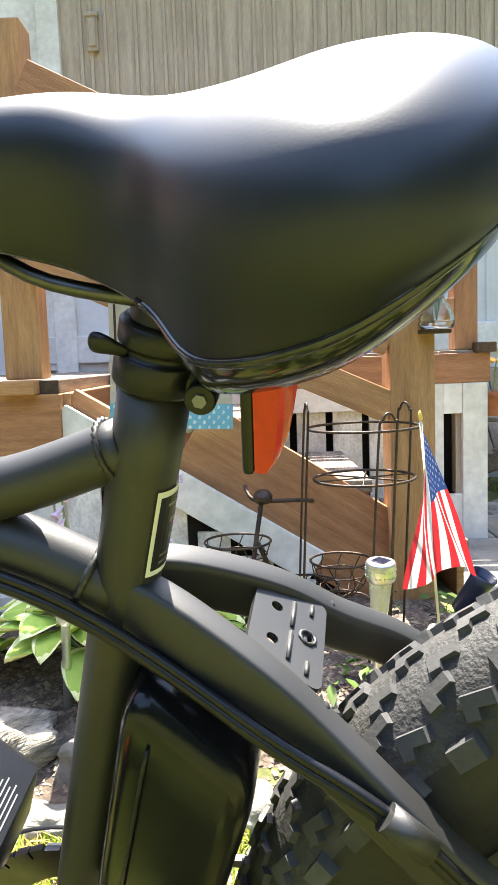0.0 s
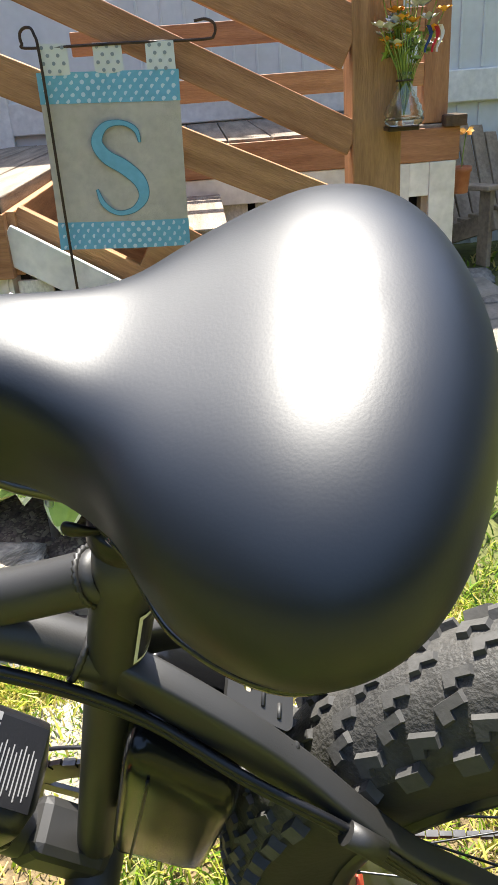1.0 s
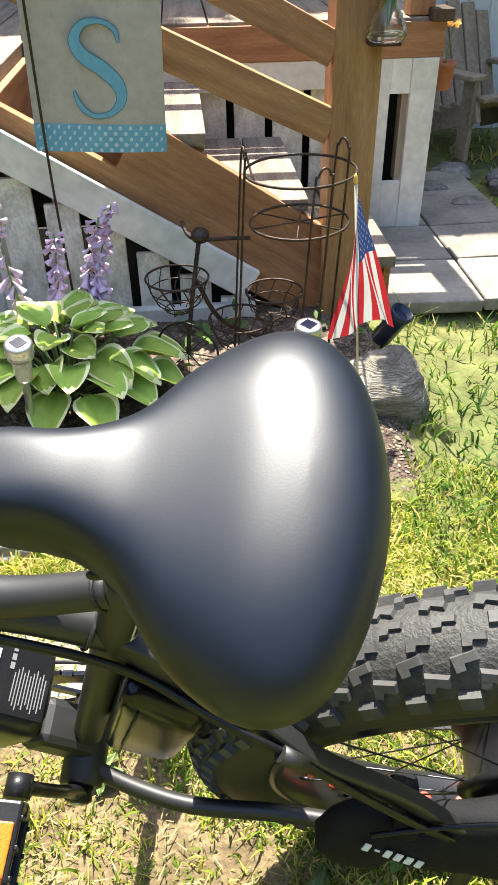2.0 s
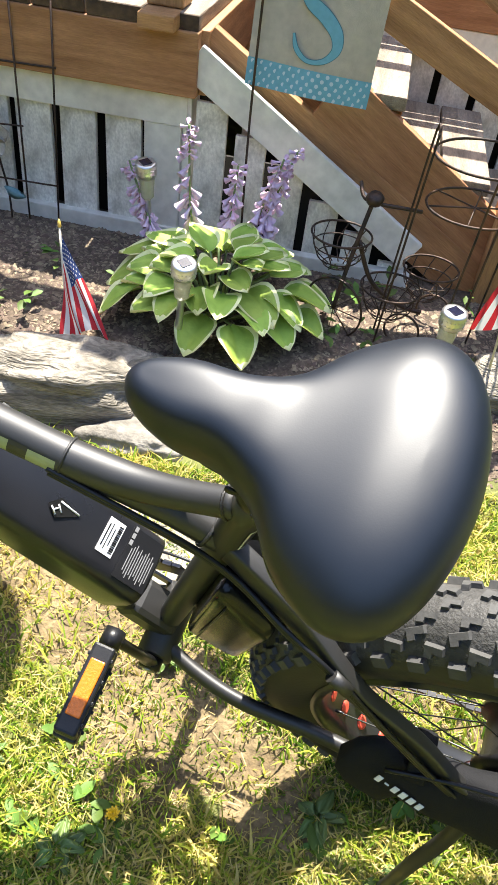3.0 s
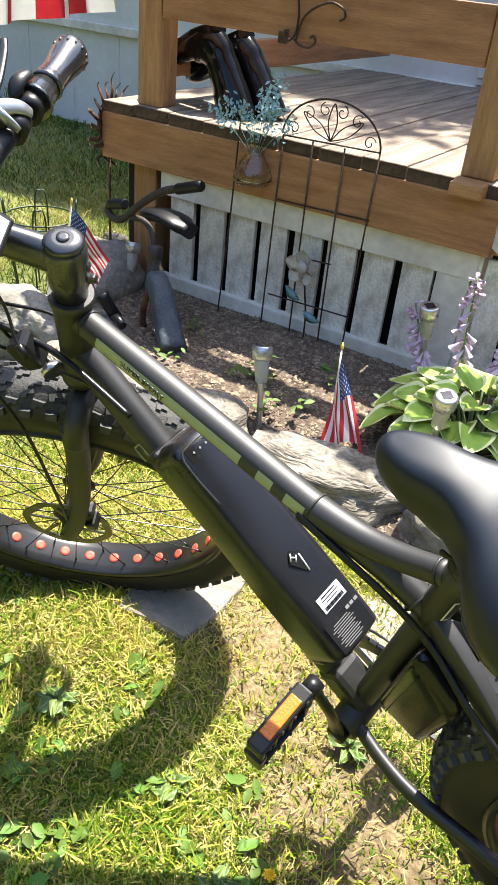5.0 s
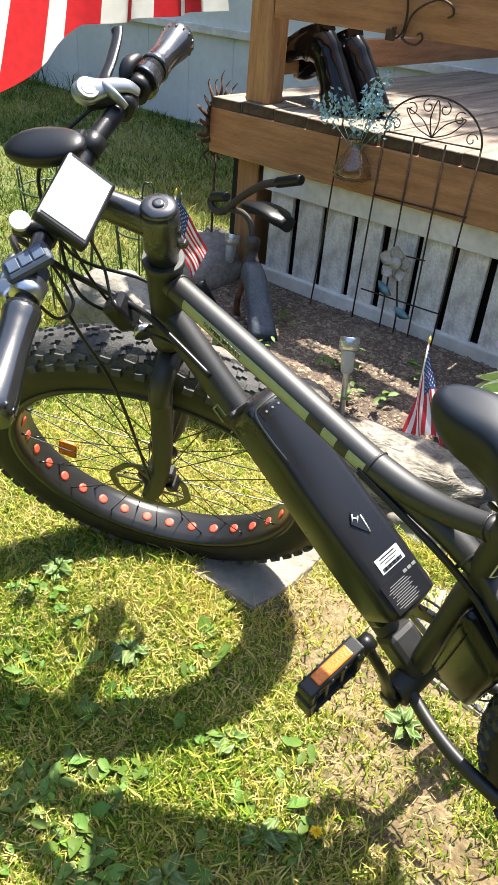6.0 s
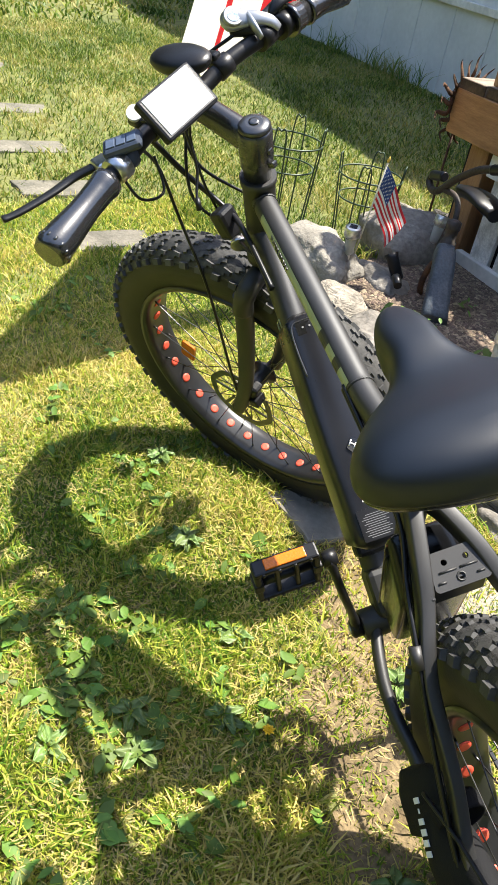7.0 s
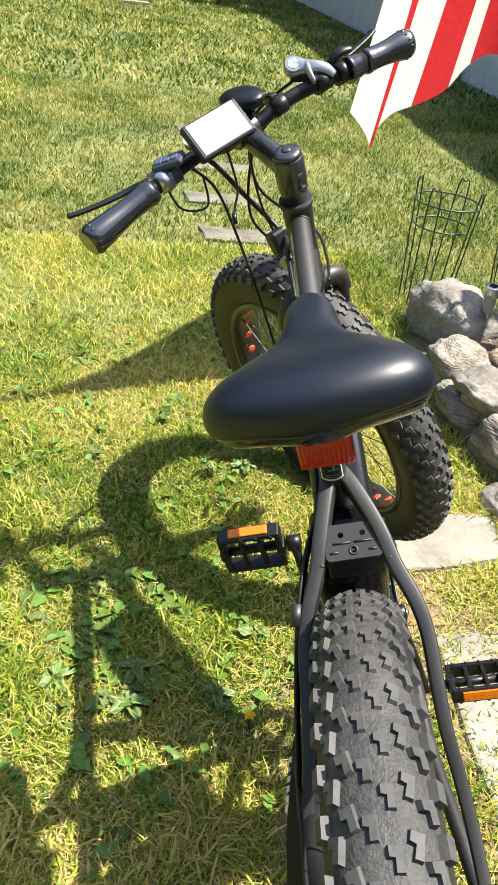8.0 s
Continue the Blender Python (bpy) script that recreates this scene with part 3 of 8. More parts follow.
bmesh.ops.triangle_fill(bm, use_beauty=True, edges=edges)
ext = bmesh.ops.extrude_face_region(bm, geom=list(bm.faces))
bmesh.ops.translate(bm, verts=[v for v in ext["geom"] if isinstance(v, bmesh.types.BMVert)], vec=(0, 0, -0.004))
bmesh.ops.recalc_face_normals(bm, faces=bm.faces)
for y0, x0, l in ((-0.022, 0.012, 0.009), (0.022, 0.012, 0.009), (-0.012, 0.0015, 0.02), (0.012, 0.0015, 0.02)):
    tube(bm, [(x0, y0 - l / 2, 0.0002), (x0, y0 + l / 2, 0.0002)], 0.0013, 6)
tube(bm, [(0.011 + 0.0045 * math.cos(a), 0.0045 * math.sin(a), 0.0003) for a in (2 * math.pi * k / 16 for k in range(16))], [0.0009 + 0.0004 * (k % 2) for k in range(16)], 5, closed=True)
plate = part("rack_plate", bm, M_FRAME, bike, "pressed plate with three holes")
plate.matrix_local = PLATE
for s in (-1, 1):
    bm = bmesh.new()
    pts = [PLATE @ Vector((-0.022 + 0.048 * i / 26, s * (0.036 + 0.0025 * i / 26), -0.003)) for i in range(27)]
    tube(bm, pts, [0.0032 + 0.0009 * (i % 2) for i in range(27)], 7)
    part("weld_bead", bm, M_FRAME, bike)


def wheel(name, place, big_hub=False):
    wh = part(name, bmesh.new(), M_RIM, bike)
    wh.matrix_local = place
    bm = bmesh.new()
    seg = 90
    rings = []
    for i in range(seg):
        a = 2 * math.pi * i / seg
        ring = []
        for k in range(18):
            b = math.radians(-148 + 296 * k / 17)
            r = TR + TW * 0.96 * math.cos(b)
            y = 0.0452 * math.sin(b) if abs(b) < math.pi / 2 else math.copysign(0.0452 - 0.011 * (abs(b) - math.pi / 2), b)
            ring.append(bm.verts.new((r * math.cos(a), y, r * math.sin(a))))
        rings.append(ring)
    for i in range(seg):
        r0, r1 = rings[i], rings[(i + 1) % seg]
        for k in range(17):
            f = bm.faces.new((r0[k], r1[k], r1[k + 1], r0[k + 1]))
            f.smooth, f.material_index = True, 1 if 5 <= k <= 11 else 0
    part("tyre", bm, [M_RUBBER, M_CARCASS], wh)
    # tread blocks: paired centre lugs, L-shaped mid lugs, square shoulder lugs
    bm = bmesh.new()
    count = 58
    rows = ((-61, 0.0125, 0.018, 0.0062, 0.25, 0), (-44, 0.0135, 0.019, 0.0046, 0.78, -10), (-27, 0.0125, 0.02, 0.0032, 0.2, 14),
            (-9, 0.011, 0.019, 0.0026, 0.0, 0), (9, 0.011, 0.019, 0.0026, 0.5, 0), (27, 0.0125, 0.02, 0.0032, 0.7, -14),
            (44, 0.0135, 0.019, 0.0046, 0.28, 10), (61, 0.0125, 0.018, 0.0062, 0.75, 0))
    for i in range(count):
        for deg, w, l, h, off, turn in rows:
            a = 2 * math.pi * (i + off) / count
            b = math.radians(deg)
            rr = TR + TW * 0.96 * math.cos(b)
            p = Vector((rr * math.cos(a), 0.0452 * math.sin(b), rr * math.sin(a)))
            nrm = Vector((math.cos(b) * math.cos(a), math.sin(b), math.cos(b) * math.sin(a)))
            tan = Vector((-math.sin(a), 0, math.cos(a)))
            m = axis_matrix(p, nrm, tan) @ pose(0, 0, 0, 0, 0, turn)
            lo = [(-l / 2, -w / 2), (l / 2, -w / 2), (l / 2, w / 2), (-l / 2, w / 2)]
            if abs(deg) < 50:
                lo = [(-l / 2, -w / 2), (l / 2, -w / 2), (l / 2, w / 2), (l * 0.1, w / 2), (l * 0.05, w * 0.05), (-l / 2, w * 0.1)]
            v0 = [bm.verts.new(m @ Vector((x, y, -0.002))) for x, y in lo]
            v1 = [bm.verts.new(m @ Vector((x * 0.86, y * 0.84, h))) for x, y in lo]
            n = len(lo)
            for k in range(n):
                bm.faces.new((v0[k], v0[(k + 1) % n], v1[(k + 1) % n], v1[k]))
            bm.faces.new(v1)
    tagged(part("tread", bm, M_TREAD, wh), kind="stuff")
    bm = bmesh.new()
    seg = 72
    prof = [(-0.038, 0.2805), (-0.0375, 0.273), (-0.034, 0.268), (-0.016, 0.2665), (0.016, 0.2665), (0.034, 0.268), (0.0375, 0.273), (0.038, 0.2805), (0.0, 0.274)]
    rings = [[bm.verts.new((r * math.cos(2 * math.pi * i / seg), y, r * math.sin(2 * math.pi * i / seg))) for y, r in prof] for i in range(seg)]
    for i in range(seg):
        r0, r1 = rings[i], rings[(i + 1) % seg]
        for k in range(len(prof)):
            bm.faces.new((r0[k], r1[k], r1[(k + 1) % len(prof)], r0[(k + 1) % len(prof)])).smooth = True
    part("rim", bm, M_RIM, wh)
    for i in range(32):
        a = 2 * math.pi * (i + 0.5) / 32
        bm = bmesh.new()
        lathe(bm, [(0.0105, 0), (0.0098, 0.0014), (0.006, 0.0022)], axis_matrix((0.2662 * math.cos(a), 0, 0.2662 * math.sin(a)), (-math.cos(a), 0, -math.sin(a))), 12)
        part("rim_cutout", bm, M_RED, wh, "red rim tape patch")
    hr = 0.075 if big_hub else 0.028
    for i in range(32):
        bm = bmesh.new()
        a = 2 * math.pi * i / 32
        s = 1 if i % 2 else -1
        b = a + (0.36 if (i // 2) % 2 else -0.36) * (0.6 if big_hub else 1)
        tube(bm, [(hr * math.cos(b), 0.031 * s, hr * math.sin(b)), (0.262 * math.cos(a), 0.014 * s, 0.262 * math.sin(a))], 0.0011, 5, cap=False)
        tube(bm, [(0.255 * math.cos(a), 0.0142 * s, 0.255 * math.sin(a)), (0.267 * math.cos(a), 0.013 * s, 0.267 * math.sin(a))], 0.002, 6)
        part("spoke", bm, M_DARKSTEEL, wh)
    bm = bmesh.new()
    if big_hub:
        prof = [(0.008, -0.085), (0.008, -0.06), (0.03, -0.055), (0.06, -0.05), (0.072, -0.042), (0.085, -0.036), (0.085, -0.03), (0.076, -0.026), (0.076, 0.026), (0.085, 0.03), (0.085, 0.036), (0.07, 0.042), (0.03, 0.05), (0.008, 0.06), (0.008, 0.085)]
    else:
        prof = [(0.007, -0.075), (0.01, -0.05), (0.03, -0.034), (0.03, -0.03), (0.017, -0.024), (0.017, 0.024), (0.03, 0.03), (0.03, 0.034), (0.01, 0.05), (0.007, 0.075)]
    lathe(bm, prof, axis_matrix((0, 0, 0), (0, 1, 0)), 28)
    part("hub", bm, M_BLACK, wh)
    bm = bmesh.new()
    # slotted brake disc on the left
    for r_in, r_out in ((0.066, 0.079),):
        ringv = []
        for k in range(48):
            a = 2 * math.pi * k / 48
            w = 0.0015 * math.sin(8 * a)
            ringv.append([bm.verts.new(((r + w) * math.cos(a), y, (r + w) * math.sin(a))) for r, y in ((r_in, -0.0485), (r_out, -0.0485), (r_out, -0.0505), (r_in, -0.0505))])
        for k in range(48):
            r0, r1 = ringv[k], ringv[(k + 1) % 48]
            for j in range(4):
                bm.faces.new((r0[j], r1[j], r1[(j + 1) % 4], r0[(j + 1) % 4]))
    disc = part("brake_disc", bm, M_DARKSTEEL, wh)
    for k in range(6):
        a = 2 * math.pi * k / 6
        bm = bmesh.new()
        span(bm, (0.02 * math.cos(a), -0.0495, 0.02 * math.sin(a)), (0.066 * math.cos(a + 0.5), -0.0495, 0.066 * math.sin(a + 0.5)), 0.002, 0.007, up=(-math.sin(a), 0, math.cos(a)))
        part("disc_arm", bm, M_DARKSTEEL, disc)
    return wh


front_wheel = wheel("front_wheel", STEER @ Matrix.Translation(FRONT_AXLE))
rear_wheel = wheel("rear_wheel", Matrix.Translation(REAR_AXLE) @ pose(0, 0.002, 0, -0.8, 0, 0.3), True)
bm = bmesh.new()
box(bm, (0.056, 0.009, 0.036), None, 0.007)
box(bm, (0.048, 0.0095, 0.014), None, 0.004)
refl = part("spoke_reflector", bm, M_ORANGE, front_wheel, "orange spoke reflector")
refl.matrix_local = pose(-0.185, 0, 0.035, 0, -60, 0)

# saddle
# half outline from the nose round the wing to the tail: x, half width, height of the widest line, height of the seam
S_OUT = [(0.0425, 0.0, 0.8805, 0.8712), (0.0531, 0.0175, 0.8808, 0.8684), (0.0852, 0.0297, 0.8806, 0.8624), (0.1216, 0.0311, 0.8777, 0.852), (0.1552, 0.0502, 0.87, 0.8405),
         (0.1809, 0.0845, 0.8678, 0.8315), (0.2215, 0.1105, 0.8705, 0.8455), (0.2565, 0.103, 0.874, 0.863), (0.2805, 0.064, 0.8775, 0.8715), (0.2915, 0.0, 0.878, 0.8695)]
S_TOP_X = [0.055, 0.085, 0.12, 0.155, 0.19, 0.22, 0.25]
S_TOP_Z = [0.9044, 0.9097, 0.9105, 0.9055, 0.9095, 0.9165, 0.9195]


def saddle_stations(n=84):
    """Along the half outline: outline x, half width, widest z, seam z, and the point of the ridge that belongs to it."""
    mirror = lambda p: (p[0], -p[1], p[2], p[3])  # noqa: E731
    path = smooth_path([mirror(S_OUT[1])] + S_OUT + [mirror(S_OUT[-2])], 60)[60:-60]
    ridge = np.array(smooth_path(list(zip(S_TOP_X, S_TOP_Z)), 12))
    x0, x1 = S_OUT[0][0], S_OUT[-1][0]
    out = []
    for i in range(n):
        x, w, zw, b = path[round(i * (len(path) - 1) / (n - 1))]
        xc = x0 + 0.022 + (x - x0) / 0.042 * 0.02 if x < x0 + 0.042 else x
        k = x1 - 0.085
        if x > k:
            xc = k + 0.03 * (1 - math.exp(-(x - k) / 0.03))
        out.append((x, max(w, 0.0), zw, b, xc, float(np.interp(xc, ridge[:, 0], ridge[:, 1]))))
    return out


def saddle_inset(x):
    return 0.9 + 0.004 * smoothstep(0.13, 0.19, x)


SADDLE = Matrix.Translation((0.174, 0.0044, 0.8676)) @ pose(0, 0, 0, 3.5, 0.04, -1.54) @ Matrix.Translation((-0.17, 0, -0.87))
saddle = part("saddle", bmesh.new(), M_VINYL, bike)
saddle.matrix_local = SADDLE
STATIONS = saddle_stations()
bm = bmesh.new()
for s in (-1, 1):
    rows = []
    for x, w, zw, b, xc, top in STATIONS:
        row, kp = [], saddle_inset(x)
        for j in range(8):
            a = j / 8
            k = kp + (1 - kp) * (1 - (1 - a) ** 1.6)
            row.append((xc + (x - xc) * k, s * w * k, b + (zw - b) * a))
        for j in range(27):
            a = math.pi / 2 * j / 26
            c = math.cos(a) ** 0.617 if j < 26 else 0.0
            row.append((xc + (x - xc) * c, s * w * c, zw + (top - zw) * math.sin(a) ** 0.81))
        rows.append([bm.verts.new(p) for p in row])
    for r0, r1 in zip(rows, rows[1:]):
        for k in range(len(r0) - 1):
            bm.faces.new((r0[k], r0[k + 1], r1[k + 1], r1[k])).smooth = True
bmesh.ops.remove_doubles(bm, verts=bm.verts, dist=0.0004)
inner = [v for v in bm.verts if not v.is_boundary]
for _ in range(18):
    bmesh.ops.smooth_vert(bm, verts=inner, factor=0.5, use_axis_x=True, use_axis_y=True, use_axis_z=True)
bmesh.ops.recalc_face_normals(bm, faces=bm.faces)
part("cover", bm, M_VINYL, saddle, "padded black vinyl cover", smooth=True)
# glossy moulded base below the seam
bm = bmesh.new()
for s in (-1, 1):
    rows = []
    for x, w, zw, b, xc, top in STATIONS:
        k, q = 0.2 + 0.8 * smoothstep(0.145, 0.185, x), saddle_inset(x)
        rows.append([bm.verts.new((xc + (x - xc) * f, s * w * f, b + dz * k)) for f, dz in ((q * 0.985, 0.004), (q * 0.99, -0.003), (q * 0.955, -0.0085), (q * 0.87, -0.0145), (q * 0.74, -0.018), (q * 0.5, -0.018), (0.0, -0.014))])
    for r0, r1 in zip(rows, rows[1:]):
        for k in range(6):
            bm.faces.new((r0[k], r0[k + 1], r1[k + 1], r1[k])).smooth = True
bmesh.ops.remove_doubles(bm, verts=bm.verts, dist=0.0003)
bmesh.ops.recalc_face_normals(bm, faces=bm.faces)
part("base_shell", bm, M_GLOSS, saddle, "glossy black moulded shell")
bm = bmesh.new()
seam_line = [(xc + (x - xc) * saddle_inset(x), w * saddle_inset(x), b + 0.001) for x, w, zw, b, xc, top in STATIONS if x > 0.15]
tube(bm, seam_line + [(x, -y, z) for x, y, z in seam_line[-2::-1]], 0.0021, 8)
part("piping", bm, M_GLOSS, saddle, "black piping along the seam")
bm = bmesh.new()
for s in (-1, 1):
    tube(bm, smooth_path([(0.075, 0.012 * s, 0.862), (0.11, 0.02 * s, 0.844), (0.17, 0.022 * s, 0.834), (0.215, 0.026 * s, 0.838)], 5), 0.0035, 8)
part("rail", bm, M_DARKSTEEL, saddle)
# seat post, clamp, quick release
ST = Vector((0.0667, 0, 0.236)).normalized()
SC = Vector((0.1475, 0, 0.797))
bm = bmesh.new()
tube(bm, [SC - ST * 0.03, SC + ST * 0.05], 0.0148, 20)
box(bm, (0.035, 0.03, 0.022), pose(0.16, 0, 0.842, 0, -10), 0.005)
part("seat_post", bm, M_FRAME, bike)
bm = bmesh.new()
lathe(bm, [(0.0178, -0.005), (0.0192, -0.003), (0.0192, 0.0085), (0.0186, 0.0095), (0.0168, 0.01), (0.0168, 0.0135), (0.0184, 0.014), (0.0188, 0.015), (0.0188, 0.0225), (0.0168, 0.0245)], axis_matrix(SC, ST), 28)
box(bm, (0.018, 0.024, 0.012), pose(0.1665, 0, 0.7955, 0, -15), 0.003)
clamp = part("seat_clamp", bm, M_BLACK, bike)
bm = bmesh.new()
lathe(bm, [(0.0062, -0.006), (0.0066, -0.005), (0.0066, 0.004), (0.006, 0.005)], axis_matrix((0.1695, -0.0165, 0.7925), (0, -1, 0)), 20)
nut = part("clamp_nut", bm, M_BLACK, clamp, "knurled black clamp nut")
bm = bmesh.new()
lathe(bm, [(0.0032, 0.005), (0.003, 0.0062)], axis_matrix((0.1695, -0.0165, 0.7925), (0, -1, 0)), 6, cap=True)
part("bolt_end", bm, M_GREYPRINT, nut, "bare bolt end")
bm = bmesh.new()
tube(bm, smooth_path([(0.1395, -0.012, 0.8105), (0.1355, -0.0145, 0.8135), (0.1305, -0.0155, 0.816), (0.1255, -0.015, 0.8172)], 5), [0.0024, 0.0024, 0.0025, 0.0027, 0.003, 0.0033, 0.0036, 0.0039, 0.0042, 0.0044, 0.0046, 0.0047, 0.0046, 0.0043, 0.0035, 0.002], 12, flat=0.5)
part("quick_release_lever", bm, M_BLACK, clamp)
# rear reflector
RF = pose(0.1945, 0.0, 0.7845, 0, 3)
bm = bmesh.new()
box(bm, (0.005, 0.06, 0.044), pose(-0.0055, 0, 0), 0.002)
box(bm, (0.01, 0.012, 0.056), pose(-0.008, 0, 0.034), 0.002)
rear_reflector = part("rear_reflector", bm, M_BLACK, bike)
rear_reflector.matrix_local = RF
# moulded lens: flat above, curving back to its foot, with upright ribs
bm = bmesh.new()
rings = []
for i in range(25):
    y = -0.029 + 0.058 * i / 24
    out = 0.0105 + (0.0008 if i % 2 else 0.0) - 0.004 * (abs(y) / 0.029) ** 6
    rings.append([(-0.003, y, -0.021), (0.2 * out, y, -0.0212), (0.55 * out, y, -0.0175), (0.84 * out, y, -0.01), (0.97 * out, y, 0.0), (out, y, 0.011), (0.96 * out, y, 0.02), (-0.003, y, 0.021)])
loft(bm, rings, smooth=False)
bmesh.ops.recalc_face_normals(bm, faces=bm.faces)
part("lens", bm, M_REDREF, rear_reflector, "glossy ribbed red lens")
# seat tube badge
bm = bmesh.new()


def tube_patch(bm, z0, z1, a0, a1, r, mat=0, n=8):
    """A patch that wraps the seat tube between two heights along it and two angles."""
    base = Vector((0.075, 0, 0.541))
    rows = []
    for z in (z0, z1):
        c = base + ST * ((z - base.z) / ST.z)
        m = axis_matrix(c, ST, (1, 0, 0))
        rows.append([bm.verts.new(m @ Vector((r * math.cos(radians(a)), r * math.sin(radians(a)), 0))) for a in (a0 + (a1 - a0) * k / n for k in range(n + 1))])
    for k in range(n):
        f = bm.faces.new((rows[0][k], rows[0][k + 1], rows[1][k + 1], rows[1][k]))
        f.material_index = mat


tube_patch(bm, 0.704, 0.749, -51, 46, 0.01715)
badge = part("badge", bm, M_WHITE, bike, "white-edged black badge")
bm = bmesh.new()
tube_patch(bm, 0.707, 0.746, -44, 39, 0.0173)
part("badge_field", bm, M_BLACK, badge)
bm = bmesh.new()
for z0, z1, a0, a1 in ((0.707, 0.7083, -62, 0), (0.711, 0.7123, -62, 0), (0.719, 0.7215, -45, -5), (0.7215, 0.728, -28, -18), (0.728, 0.7305, -50, -8), (0.7375, 0.739, -60, 2)):
    tube_patch(bm, z0 + 0.003, z1 + 0.003, a0 + 32, a1 + 32, 0.0175)
part("badge_print", bm, M_GREYPRINT, badge)

# battery
BX = Vector((0.244, 0, -0.238)).normalized()
BZ = Vector((-BX.z, 0, BX.x)) if -BX.z < 0 else Vector((BX.z * -1, 0, BX.x))
BAT = Matrix((BX, BZ.cross(BX), BZ)).transposed().to_4x4()
BAT.translation = Vector((-0.095, 0, 0.629))
battery = part("battery", bmesh.new(), M_BATTERY, bike, "long black battery pack")
battery.matrix_local = BAT
bm = bmesh.new()
rings = []
for i in range(31):
    x = -0.172 + 0.344 * i / 30
    e = min(1.0, max(0.0, (0.172 - abs(x)) / 0.014))
    e = math.sqrt(max(0.0, 1 - (1 - e) ** 2))
    wd = 0.043 - 0.003 * smoothstep(0.05, -0.17, x)
    top = 0.0 + 0.004 * smoothstep(-0.06, 0.1, x)
    ring = []
    for k in range(28):
        a = 2 * math.pi * k / 28
        c, s = math.cos(a), math.sin(a)
        y = wd * (0.55 + 0.45 * e) * (abs(c) ** 0.35) * (1 if c > 0 else -1)
        z = -0.042 + (0.042 + top) * (0.6 + 0.4 * e) * (abs(s) ** 0.4) * (1 if s > 0 else -1)
        ring.append((x, y, z))
    rings.append(ring)
loft(bm, rings)
bmesh.ops.recalc_face_normals(bm, faces=bm.faces)
part("shell", bm, M_BATTERY, battery)
bm = bmesh.new()
box(bm, (0.36, 0.062, 0.03), pose(0.006, 0, -0.088), 0.006)
part("mounting_rail", bm, M_BLACK, battery)
bm = bmesh.new()
tube(bm, smooth_path([(-0.08, -0.031, 0.0012), (-0.12, -0.033, 0.001), (-0.152, -0.03, 0.0), (-0.158, -0.015, -0.001), (-0.158, 0.015, -0.001), (-0.152, 0.03, 0.0), (-0.12, 0.033, 0.001), (-0.1, 0.033, 0.0012)], 5), 0.0014, 6)
part("top_rim", bm, M_STEM, battery, "raised satin rim")
bm = bmesh.new()
box(bm, (0.018, 0.05, 0.0012), pose(-0.147, 0, -0.0008), 0.0005)
part("button_panel", bm, M_GLOSS, battery, "glossy button strip")
bm = bmesh.new()
for i in range(4):
    lathe(bm, [(0.0017, -0.0005), (0.0015, 0.0006)], pose(-0.148, -0.015 + 0.01 * i, 0.0002), 10)
part("charge_button", bm, M_GREYPRINT, battery)
bm = bmesh.new()
box(bm, (0.021, 0.04, 0.0008), pose(0.095, 0.004, 0.0045))
label = part("label", bm, M_WHITE, battery, "white printed label")
bm = bmesh.new()
for i, (w, hgt) in enumerate(((0.026, 0.0014), (0.03, 0.001), (0.02, 0.001))):
    box(bm, (hgt, w, 0.0006), pose(0.0875 + 0.004 * i, 0.004, 0.0052))
for i in range(14):
    box(bm, (0.005, 0.0011 + 0.0006 * (i % 3), 0.0006), pose(0.1015, -0.012 + 0.0024 * i, 0.0052))
part("print_bar", bm, M_BLACK, label)
bm = bmesh.new()
box(bm, (0.044, 0.06, 0.0006), pose(0.137, 0.0, 0.0044))
label2 = part("data_label", bm, M_BLACK, battery, "dark data label with small print")
bm = bmesh.new()
for i in range(11):
    box(bm, (0.0008, 0.026 + 0.016 * ((i * 7) % 5) / 5, 0.0006), pose(0.1235 + 0.0031 * i, -0.006, 0.005))
for i in range(3):
    box(bm, (0.004, 0.006, 0.0006), pose(0.119, 0.012 + 0.008 * i, 0.005))
part("print_bar", bm, M_GREYPRINT, label2)
bm = bmesh.new()
vs = [bm.verts.new(p) for p in ((0.0160, -0.002, 0.0045), (0.0290, -0.012, 0.0045), (0.0540, 0.004, 0.0045), (0.0260, 0.01, 0.0045))]
bm.faces.new(vs)
part("mark_field", bm, M_GLOSS, battery, "small black angular mark")
bm = bmesh.new()
tube(bm, [(0.0200, -0.003, 0.0049), (0.0280, -0.009, 0.0049)], 0.0009, 4)
tube(bm, [(0.0270, 0.006, 0.0048), (0.0520, 0.004, 0.0048)], 0.0011, 4)
tube(bm, [(0.0235, -0.006, 0.0049), (0.0290, 0.0, 0.0049)], 0.0009, 4)
tube(bm, [(0.0260, 0.002, 0.0049), (0.0330, -0.004, 0.0049)], 0.0009, 4)
part("mark", bm, M_WHITE, battery, "thin white angular strokes")

